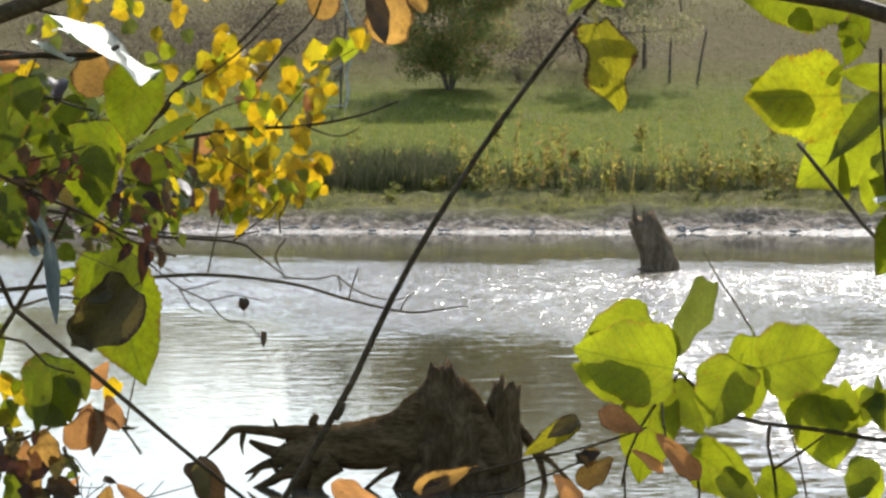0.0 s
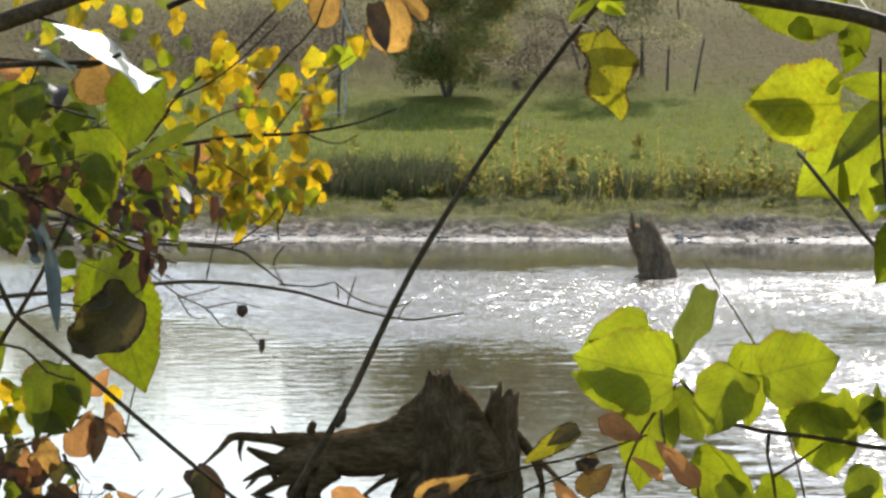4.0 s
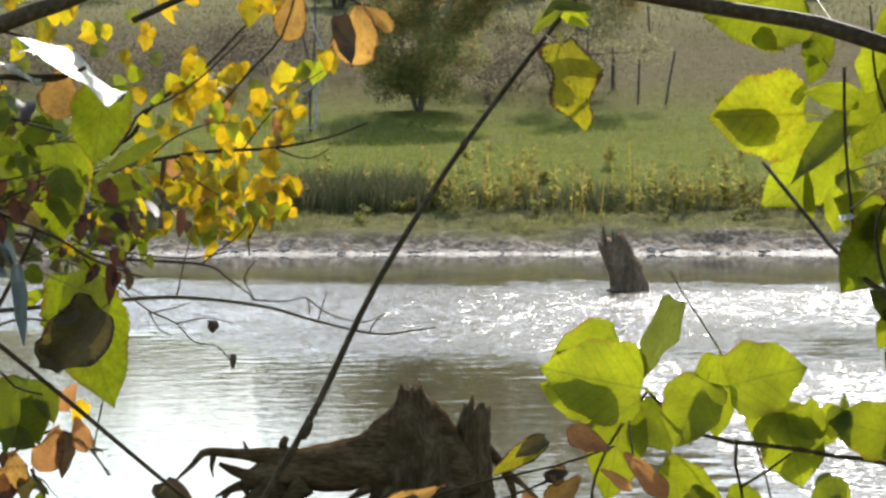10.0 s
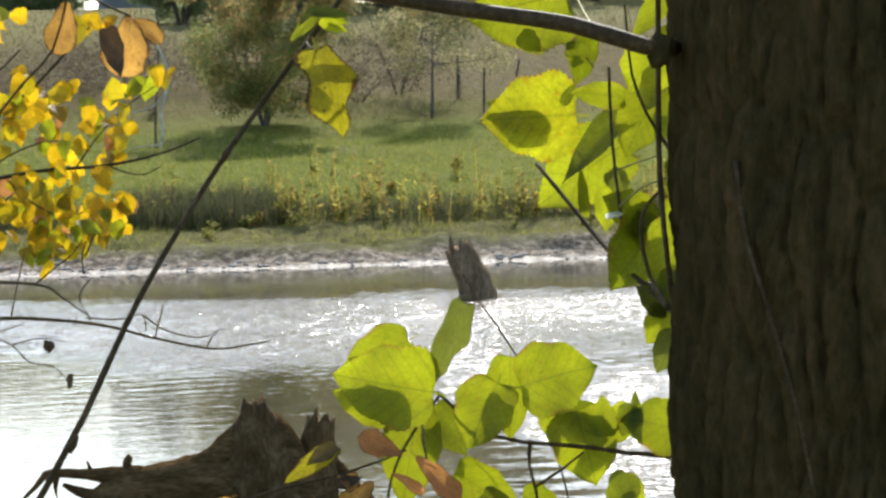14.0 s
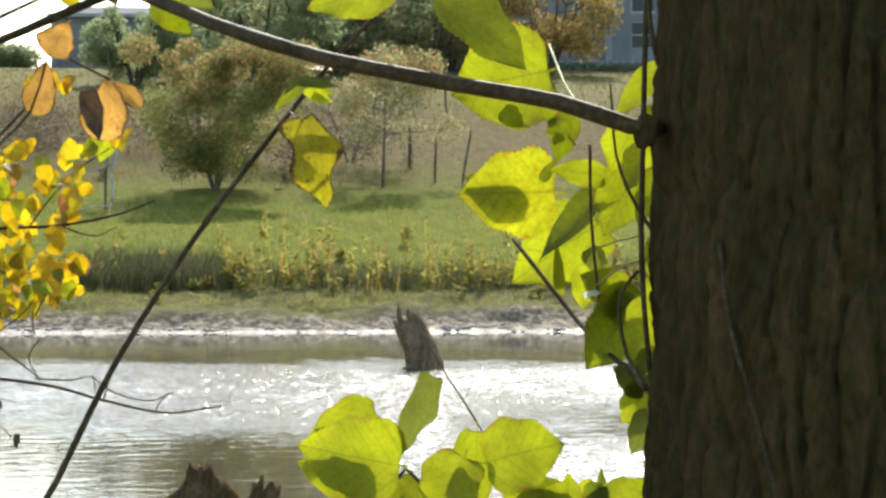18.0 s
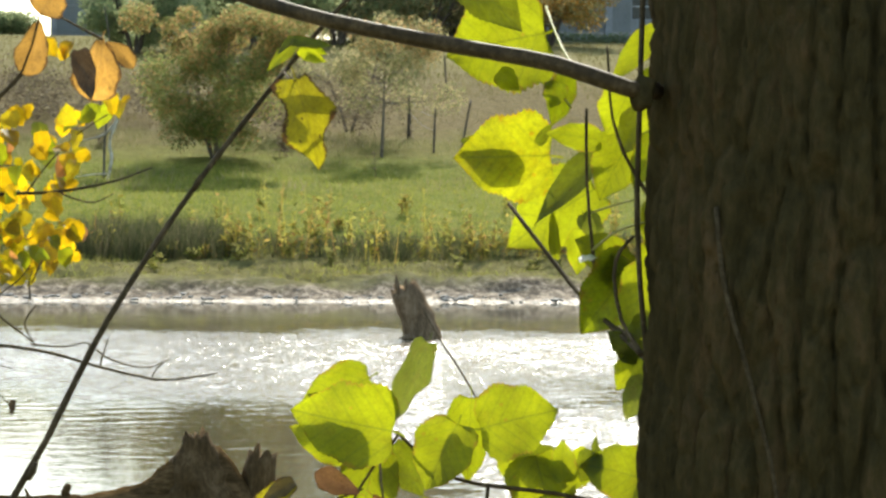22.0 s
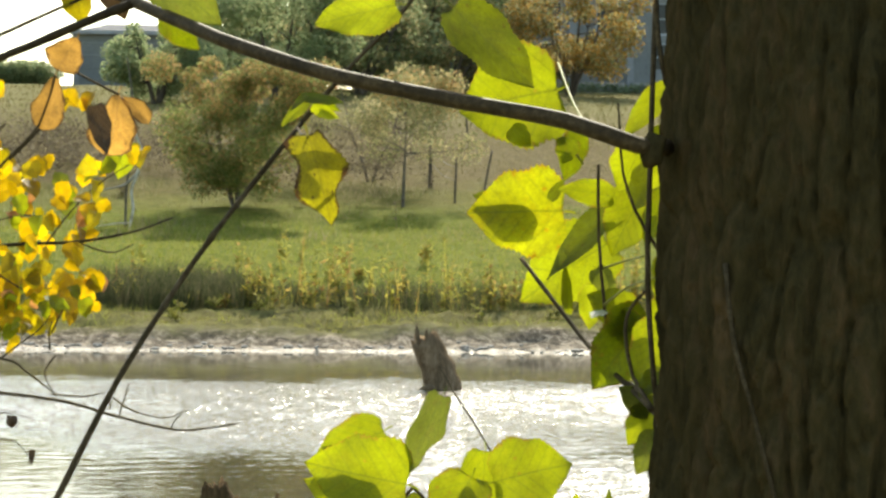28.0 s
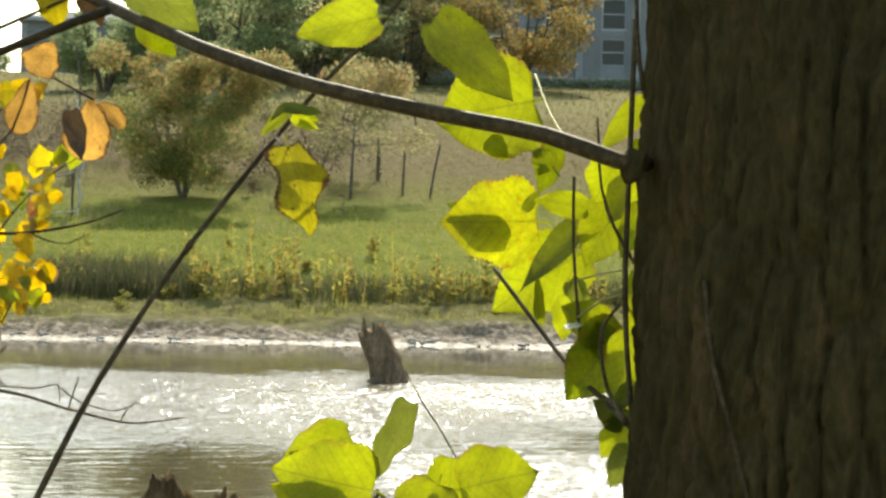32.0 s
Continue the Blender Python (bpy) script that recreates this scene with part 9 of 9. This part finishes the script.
leaf(bough, "golden", (-0.839, 12.398, 1.608), (-0.924, 12.395, 1.551), 0.105, -4, SMALL_MESH["golden"])
leaf(bough, "yellow", (-0.992, 12.639, 1.535), (-1.027, 12.644, 1.429), 0.085, -51, SMALL_MESH["yellow"])
leaf(bough, "yellow", (-0.812, 12.681, 1.701), (-0.780, 12.658, 1.622), 0.067, 58, SMALL_MESH["yellow"])
leaf(bough, "yellow", (-0.794, 12.610, 1.800), (-0.806, 12.597, 1.707), 0.085, 43, SMALL_MESH["yellow"])
leaf(bough, "golden", (-0.958, 12.306, 1.639), (-0.921, 12.304, 1.564), 0.085, -10, SMALL_MESH["golden"])
leaf(bough, "golden", (-1.008, 12.433, 1.756), (-0.963, 12.422, 1.668), 0.089, -20, SMALL_MESH["golden"])
leaf(bough, "golden", (-0.499, 12.602, 2.414), (-0.561, 12.618, 2.340), 0.092, -27, SMALL_MESH["golden"])
leaf(bough_b, "olive", (-2.078, 12.426, 2.740), (-2.051, 12.392, 2.675), 0.058, -8, SMALL_MESH["olive"])
leaf(bough_b, "yellow", (-1.950, 12.262, 2.744), (-1.933, 12.233, 2.656), 0.082, -51, SMALL_MESH["yellow"])
leaf(bough_b, "yellow", (-2.065, 12.533, 2.694), (-2.100, 12.546, 2.607), 0.071, -39, SMALL_MESH["yellow"])
leaf(bough_b, "yellow", (-1.802, 11.950, 2.733), (-1.845, 11.944, 2.671), 0.078, 39, SMALL_MESH["yellow"])
leaf(bough_b, "yellow", (-1.705, 12.115, 2.604), (-1.765, 12.097, 2.580), 0.070, 8, SMALL_MESH["yellow"])
leaf(bough_b, "olive", (-1.739, 12.000, 2.614), (-1.719, 12.002, 2.533), 0.070, 16, SMALL_MESH["olive"])
leaf(bough_b, "olive", (-1.805, 12.170, 2.795), (-1.832, 12.219, 2.717), 0.064, -23, SMALL_MESH["olive"])
leaf(bough_b, "golden", (-1.634, 11.955, 2.693), (-1.597, 11.961, 2.634), 0.069, -1, SMALL_MESH["golden"])
leaf(bough_b, "olive", (-1.712, 12.424, 2.717), (-1.666, 12.366, 2.651), 0.061, -51, SMALL_MESH["olive"])
leaf(bough_b, "yellow", (-1.693, 12.009, 2.480), (-1.713, 11.994, 2.425), 0.056, 42, SMALL_MESH["yellow"])
leaf(bough_b, "olive", (-1.844, 12.125, 2.420), (-1.825, 12.089, 2.337), 0.074, 36, SMALL_MESH["olive"])
leaf(bough_b, "golden", (-1.630, 12.250, 2.447), (-1.718, 12.264, 2.462), 0.071, -7, SMALL_MESH["golden"])
leaf(bough_b, "yellow", (-1.977, 12.194, 2.617), (-1.944, 12.135, 2.559), 0.055, 6, SMALL_MESH["yellow"])
leaf(bough_b, "yellow", (-1.585, 11.897, 2.428), (-1.567, 11.890, 2.363), 0.056, 44, SMALL_MESH["yellow"])
leaf(bough_b, "yellow", (-1.282, 12.154, 2.551), (-1.257, 12.112, 2.469), 0.080, 54, SMALL_MESH["yellow"])
leaf(bough_b, "yellow", (-1.499, 12.127, 2.535), (-1.576, 12.086, 2.516), 0.083, -3, SMALL_MESH["yellow"])
leaf(bough_b, "olive", (-1.475, 12.221, 2.490), (-1.540, 12.211, 2.422), 0.091, 38, SMALL_MESH["olive"])
leaf(bough_b, "golden", (-1.342, 11.947, 2.286), (-1.330, 11.896, 2.201), 0.077, -6, SMALL_MESH["golden"])
leaf(bough_b, "olive", (-1.422, 12.145, 2.312), (-1.350, 12.126, 2.313), 0.070, 25, SMALL_MESH["olive"])
leaf(bough_b, "olive", (-1.253, 12.361, 2.457), (-1.220, 12.302, 2.384), 0.066, -4, SMALL_MESH["olive"])
leaf(bough_b, "yellow", (-1.261, 12.104, 2.589), (-1.268, 12.091, 2.526), 0.064, 41, SMALL_MESH["yellow"])
leaf(bough_b, "olive", (-1.348, 12.237, 2.658), (-1.314, 12.253, 2.573), 0.070, 17, SMALL_MESH["olive"])
leaf(bough_b, "yellow", (-1.012, 12.180, 2.711), (-1.100, 12.164, 2.711), 0.083, -5, SMALL_MESH["yellow"])
leaf(bough_b, "olive", (-1.097, 11.982, 2.736), (-1.136, 11.997, 2.677), 0.072, 11, SMALL_MESH["olive"])
leaf(bough_b, "yellow", (-2.020, 11.954, 2.238), (-2.003, 11.894, 2.160), 0.082, 2, SMALL_MESH["yellow"])
leaf(bough_b, "yellow", (-2.013, 12.235, 2.281), (-2.023, 12.280, 2.219), 0.064, 21, SMALL_MESH["yellow"])
leaf(bough, "golden", (-0.985, 11.914, 2.406), (-1.027, 11.970, 2.321), 0.086, 17, SMALL_MESH["golden"])
leaf(bough, "yellow", (-1.007, 12.038, 2.431), (-1.088, 12.016, 2.441), 0.082, 50, SMALL_MESH["yellow"])
leaf(bough, "yellow", (-1.008, 12.257, 2.381), (-1.041, 12.277, 2.280), 0.100, 17, SMALL_MESH["yellow"])
leaf(bough, "yellow", (-0.862, 11.723, 2.274), (-0.818, 11.664, 2.194), 0.091, -45, SMALL_MESH["yellow"])
leaf(bough, "golden", (-0.871, 11.898, 2.359), (-0.836, 11.884, 2.279), 0.088, -12, SMALL_MESH["golden"])
leaf(bough, "yellow", (-0.808, 12.246, 2.406), (-0.811, 12.288, 2.328), 0.063, -40, SMALL_MESH["yellow"])
leaf(bough, "lime", (-1.075, 12.144, 2.350), (-1.069, 12.132, 2.279), 0.068, 24, SMALL_MESH["lime"])
leaf(bough, "yellow", (-0.875, 11.785, 2.279), (-0.849, 11.727, 2.209), 0.057, 31, SMALL_MESH["yellow"])
leaf(bough, "yellow", (-0.597, 11.873, 2.182), (-0.677, 11.926, 2.200), 0.081, 53, SMALL_MESH["yellow"])
leaf(bough, "yellow", (-0.765, 12.139, 2.213), (-0.706, 12.128, 2.140), 0.089, 4, SMALL_MESH["yellow"])
leaf(bough, "golden", (-1.084, 12.161, 2.185), (-1.162, 12.189, 2.125), 0.094, 26, SMALL_MESH["golden"])
leaf(bough, "golden", (-1.056, 11.743, 2.182), (-1.079, 11.766, 2.112), 0.068, 20, SMALL_MESH["golden"])
leaf(bough, "lime", (-1.219, 12.281, 2.156), (-1.208, 12.223, 2.087), 0.066, -56, SMALL_MESH["lime"])
leaf(bough, "golden", (-1.251, 11.662, 2.133), (-1.192, 11.690, 2.094), 0.055, 18, SMALL_MESH["golden"])
leaf(bough, "lime", (-0.930, 11.870, 2.200), (-0.888, 11.913, 2.106), 0.086, -32, SMALL_MESH["lime"])
leaf(bough, "yellow", (-0.907, 12.197, 2.074), (-0.906, 12.176, 1.966), 0.113, -45, SMALL_MESH["yellow"])
leaf(bough, "lime", (-0.810, 11.706, 2.111), (-0.826, 11.686, 2.018), 0.085, 48, SMALL_MESH["lime"])
leaf(bough, "golden", (-0.794, 11.840, 2.110), (-0.753, 11.858, 2.035), 0.075, -36, SMALL_MESH["golden"])
leaf(bough, "yellow", (-0.624, 12.220, 2.022), (-0.560, 12.262, 2.031), 0.066, 21, SMALL_MESH["yellow"])
leaf(bough, "yellow", (-0.652, 12.189, 2.060), (-0.637, 12.135, 1.984), 0.059, -52, SMALL_MESH["yellow"])
leaf(bough, "yellow", (-0.606, 11.921, 2.171), (-0.586, 11.925, 2.068), 0.110, -45, SMALL_MESH["yellow"])
leaf(bough, "yellow", (-0.794, 11.861, 1.967), (-0.773, 11.830, 1.902), 0.055, 50, SMALL_MESH["yellow"])
leaf(bough, "lime", (-0.875, 12.099, 2.014), (-0.888, 12.045, 1.930), 0.076, -45, SMALL_MESH["lime"])
leaf(bough, "yellow", (-0.703, 12.331, 2.016), (-0.719, 12.326, 1.951), 0.056, 4, SMALL_MESH["yellow"])
leaf(bough, "yellow", (-0.632, 11.656, 1.971), (-0.622, 11.677, 1.870), 0.103, 61, SMALL_MESH["yellow"])
leaf(bough, "yellow", (-0.846, 11.806, 2.025), (-0.840, 11.810, 1.949), 0.078, 58, SMALL_MESH["yellow"])
leaf(bough, "lime", (-0.945, 12.162, 1.879), (-1.016, 12.156, 1.881), 0.058, 9, SMALL_MESH["lime"])
leaf(bough, "yellow", (-1.035, 11.875, 1.894), (-1.037, 11.835, 1.828), 0.065, 0, SMALL_MESH["yellow"])
leaf(bough, "golden", (-1.092, 11.930, 1.845), (-1.027, 11.942, 1.819), 0.065, 22, SMALL_MESH["golden"])
leaf(bough, "golden", (-0.795, 11.779, 1.831), (-0.876, 11.837, 1.815), 0.079, 5, SMALL_MESH["golden"])
leaf(bough, "golden", (-0.930, 11.696, 1.932), (-0.968, 11.705, 1.838), 0.094, 50, SMALL_MESH["golden"])
leaf(bough, "yellow", (-0.861, 12.133, 1.825), (-0.897, 12.111, 1.731), 0.083, 16, SMALL_MESH["yellow"])
leaf(bough, "lime", (-1.058, 12.033, 1.827), (-1.106, 12.074, 1.773), 0.067, -13, SMALL_MESH["lime"])
leaf(bough, "golden", (-1.092, 11.795, 1.828), (-1.118, 11.816, 1.730), 0.105, -1, SMALL_MESH["golden"])
leaf(bough, "yellow", (-0.689, 11.680, 1.856), (-0.749, 11.715, 1.787), 0.071, 55, SMALL_MESH["yellow"])
leaf(bough, "yellow", (-0.711, 12.165, 1.812), (-0.714, 12.144, 1.707), 0.110, -29, SMALL_MESH["yellow"])
leaf(bough, "yellow", (-0.548, 11.965, 1.854), (-0.564, 12.017, 1.748), 0.086, 23, SMALL_MESH["yellow"])
leaf(bough, "yellow", (-0.624, 11.975, 1.818), (-0.632, 11.980, 1.718), 0.097, -8, SMALL_MESH["yellow"])
leaf(bough, "yellow", (-0.668, 12.003, 1.762), (-0.699, 11.994, 1.696), 0.071, 54, SMALL_MESH["yellow"])
leaf(bough, "lime", (-0.631, 12.147, 1.731), (-0.617, 12.148, 1.630), 0.087, -20, SMALL_MESH["lime"])
leaf(bough, "yellow", (-0.686, 11.996, 1.728), (-0.660, 11.995, 1.659), 0.073, 34, SMALL_MESH["yellow"])
leaf(bough, "yellow", (-0.677, 11.739, 1.736), (-0.655, 11.698, 1.665), 0.079, -34, SMALL_MESH["yellow"])
leaf(bough, "golden", (-0.840, 11.731, 1.610), (-0.885, 11.690, 1.571), 0.058, 46, SMALL_MESH["golden"])
leaf(bough, "lime", (-0.978, 12.227, 1.665), (-0.914, 12.256, 1.592), 0.096, 6, SMALL_MESH["lime"])
leaf(bough, "yellow", (-0.902, 11.924, 1.624), (-0.854, 11.906, 1.575), 0.064, -42, SMALL_MESH["yellow"])
leaf(bough, "lime", (-0.823, 12.048, 1.708), (-0.790, 12.074, 1.622), 0.079, -41, SMALL_MESH["lime"])
leaf(bough, "lime", (-0.722, 11.687, 1.719), (-0.665, 11.637, 1.685), 0.053, 3, SMALL_MESH["lime"])
leaf(bough, "lime", (-0.936, 11.892, 1.744), (-0.980, 11.899, 1.680), 0.077, -55, SMALL_MESH["lime"])
leaf(bough, "golden", (-1.016, 12.317, 1.635), (-1.030, 12.302, 1.554), 0.069, 6, SMALL_MESH["golden"])
leaf(bough, "lime", (-0.549, 12.158, 2.321), (-0.636, 12.120, 2.286), 0.092, 58, SMALL_MESH["lime"])
leaf(bough, "yellow", (-0.646, 12.329, 2.349), (-0.646, 12.327, 2.249), 0.094, -21, SMALL_MESH["yellow"])
leaf(bough, "yellow", (-0.485, 11.637, 2.168), (-0.555, 11.662, 2.145), 0.066, -24, SMALL_MESH["yellow"])
leaf(bough, "lime", (-0.505, 12.220, 2.393), (-0.556, 12.174, 2.316), 0.089, -33, SMALL_MESH["lime"])
leaf(bough, "lime", (-0.390, 11.968, 2.402), (-0.452, 11.979, 2.359), 0.068, -18, SMALL_MESH["lime"])
leaf(bough, "golden", (-0.418, 12.276, 2.468), (-0.416, 12.250, 2.384), 0.084, 4, SMALL_MESH["golden"])
leaf(bough, "yellow", (-0.323, 12.228, 2.446), (-0.378, 12.257, 2.388), 0.061, 57, SMALL_MESH["yellow"])
leaf(bough, "yellow", (-0.698, 12.085, 2.687), (-0.663, 12.044, 2.622), 0.067, 23, SMALL_MESH["yellow"])
leaf(bough, "yellow", (-0.594, 12.133, 2.703), (-0.636, 12.109, 2.615), 0.090, 53, SMALL_MESH["yellow"])
leaf(bough, "golden", (-0.764, 11.810, 2.687), (-0.720, 11.827, 2.628), 0.060, 47, SMALL_MESH["golden"])
leaf(bough, "golden", (-0.732, 11.688, 2.636), (-0.752, 11.671, 2.539), 0.079, 9, SMALL_MESH["golden"])
leaf(bough, "golden", (-1.051, 12.254, 2.304), (-1.085, 12.218, 2.232), 0.074, -50, SMALL_MESH["golden"])
leaf(bough, "yellow", (-1.062, 12.079, 2.396), (-1.085, 12.085, 2.309), 0.088, -47, SMALL_MESH["yellow"])
leaf(bough, "yellow", (-1.298, 12.150, 2.285), (-1.296, 12.155, 2.194), 0.071, 9, SMALL_MESH["yellow"])
leaf(bough, "yellow", (-1.163, 11.873, 1.852), (-1.201, 11.838, 1.799), 0.052, 21, SMALL_MESH["yellow"])
leaf(bough, "golden", (-1.164, 12.312, 1.827), (-1.154, 12.318, 1.746), 0.080, 59, SMALL_MESH["golden"])
leaf(bough, "yellow", (-1.173, 11.752, 1.881), (-1.120, 11.773, 1.813), 0.079, 40, SMALL_MESH["yellow"])
leaf(bough, "golden", (-1.215, 11.773, 1.786), (-1.246, 11.726, 1.702), 0.076, 32, SMALL_MESH["golden"])
leaf(bough, "yellow", (-1.323, 11.937, 1.904), (-1.274, 11.984, 1.812), 0.092, 53, SMALL_MESH["yellow"])
leaf(bough, "golden", (-1.194, 11.988, 1.804), (-1.218, 12.003, 1.733), 0.059, -19, SMALL_MESH["golden"])
leaf(bough, "yellow", (-1.203, 12.180, 1.642), (-1.182, 12.224, 1.554), 0.081, -61, SMALL_MESH["yellow"])
leaf(bough, "yellow", (-1.216, 11.789, 1.986), (-1.288, 11.797, 1.915), 0.099, -43, SMALL_MESH["yellow"])
leaf(bough, "yellow", (-1.358, 12.184, 1.896), (-1.386, 12.150, 1.803), 0.093, -37, SMALL_MESH["yellow"])
leaf(bough, "yellow", (-1.202, 12.114, 1.685), (-1.177, 12.129, 1.582), 0.108, -34, SMALL_MESH["yellow"])
leaf(bough, "yellow", (-1.269, 12.261, 1.635), (-1.255, 12.235, 1.554), 0.081, -28, SMALL_MESH["yellow"])
leaf(bough, "yellow", (-0.990, 12.218, 1.645), (-1.023, 12.205, 1.581), 0.057, 37, SMALL_MESH["yellow"])
leaf(bough, "golden", (-1.033, 11.799, 1.622), (-1.016, 11.751, 1.558), 0.055, 7, SMALL_MESH["golden"])
leaf(bough, "lime", (-0.913, 12.036, 1.612), (-0.973, 12.074, 1.576), 0.068, 49, SMALL_MESH["lime"])
leaf(bough, "golden", (-0.839, 11.807, 1.866), (-0.846, 11.846, 1.763), 0.098, 29, SMALL_MESH["golden"])
leaf(bough, "lime", (-0.844, 12.038, 1.867), (-0.855, 12.046, 1.791), 0.059, 28, SMALL_MESH["lime"])
leaf(bough_b, "lime", (-1.958, 11.872, 2.730), (-1.938, 11.848, 2.629), 0.103, -61, SMALL_MESH["lime"])
leaf(bough_b, "yellow", (-1.911, 12.009, 2.721), (-1.871, 11.986, 2.629), 0.082, -30, SMALL_MESH["yellow"])
leaf(bough_b, "golden", (-1.938, 11.746, 2.633), (-1.978, 11.781, 2.558), 0.079, 60, SMALL_MESH["golden"])
leaf(bough_b, "lime", (-1.811, 11.585, 2.702), (-1.756, 11.531, 2.650), 0.052, 1, SMALL_MESH["lime"])
leaf(bough_b, "golden", (-1.725, 11.761, 2.583), (-1.721, 11.761, 2.482), 0.083, -60, SMALL_MESH["golden"])
leaf(bough_b, "golden", (-1.617, 11.569, 2.535), (-1.668, 11.554, 2.462), 0.068, 40, SMALL_MESH["golden"])
leaf(bough_b, "yellow", (-1.612, 11.543, 2.610), (-1.623, 11.584, 2.540), 0.068, 29, SMALL_MESH["yellow"])
leaf(bough_b, "golden", (-1.554, 11.499, 2.627), (-1.566, 11.543, 2.546), 0.072, 12, SMALL_MESH["golden"])
leaf(bough_b, "yellow", (-1.503, 11.476, 2.633), (-1.534, 11.514, 2.563), 0.067, 59, SMALL_MESH["yellow"])
leaf(bough_b, "yellow", (-1.704, 11.848, 2.528), (-1.718, 11.869, 2.441), 0.071, -7, SMALL_MESH["yellow"])
leaf(bough_b, "golden", (-1.782, 11.602, 2.455), (-1.817, 11.568, 2.387), 0.075, -24, SMALL_MESH["golden"])
leaf(bough_b, "lime", (-1.847, 12.046, 2.511), (-1.848, 12.088, 2.420), 0.096, 50, SMALL_MESH["lime"])
leaf(bough_b, "lime", (-1.890, 11.833, 2.451), (-1.945, 11.840, 2.408), 0.056, 47, SMALL_MESH["lime"])
leaf(bough_b, "lime", (-1.465, 11.884, 2.584), (-1.462, 11.873, 2.496), 0.072, -57, SMALL_MESH["lime"])
leaf(bough_b, "golden", (-1.453, 12.048, 2.575), (-1.439, 12.078, 2.495), 0.064, -15, SMALL_MESH["golden"])
leaf(bough_b, "golden", (-1.481, 11.456, 2.544), (-1.421, 11.475, 2.523), 0.058, 2, SMALL_MESH["golden"])
leaf(bough_b, "golden", (-1.365, 12.046, 2.452), (-1.334, 12.028, 2.378), 0.072, 32, SMALL_MESH["golden"])
leaf(bough_b, "golden", (-1.347, 12.071, 2.391), (-1.299, 12.012, 2.332), 0.069, 38, SMALL_MESH["golden"])
leaf(bough_b, "lime", (-1.232, 11.530, 2.354), (-1.277, 11.546, 2.288), 0.078, 1, SMALL_MESH["lime"])
leaf(bough_b, "yellow", (-1.238, 11.943, 2.514), (-1.252, 11.926, 2.442), 0.059, -19, SMALL_MESH["yellow"])
leaf(bough_b, "yellow", (-1.216, 12.098, 2.551), (-1.261, 12.152, 2.474), 0.079, 59, SMALL_MESH["yellow"])
leaf(bough_b, "golden", (-1.144, 11.795, 2.711), (-1.138, 11.825, 2.629), 0.078, -9, SMALL_MESH["golden"])
leaf(bough_b, "yellow", (-1.139, 12.049, 2.708), (-1.108, 12.041, 2.632), 0.074, 55, SMALL_MESH["yellow"])
leaf(bough_b, "yellow", (-1.106, 11.610, 2.641), (-1.089, 11.636, 2.549), 0.089, 58, SMALL_MESH["yellow"])
leaf(bough_b, "yellow", (-1.984, 11.667, 2.268), (-1.920, 11.633, 2.215), 0.081, 42, SMALL_MESH["yellow"])
leaf(bough_b, "yellow", (-1.833, 11.513, 2.268), (-1.899, 11.525, 2.211), 0.082, -23, SMALL_MESH["yellow"])
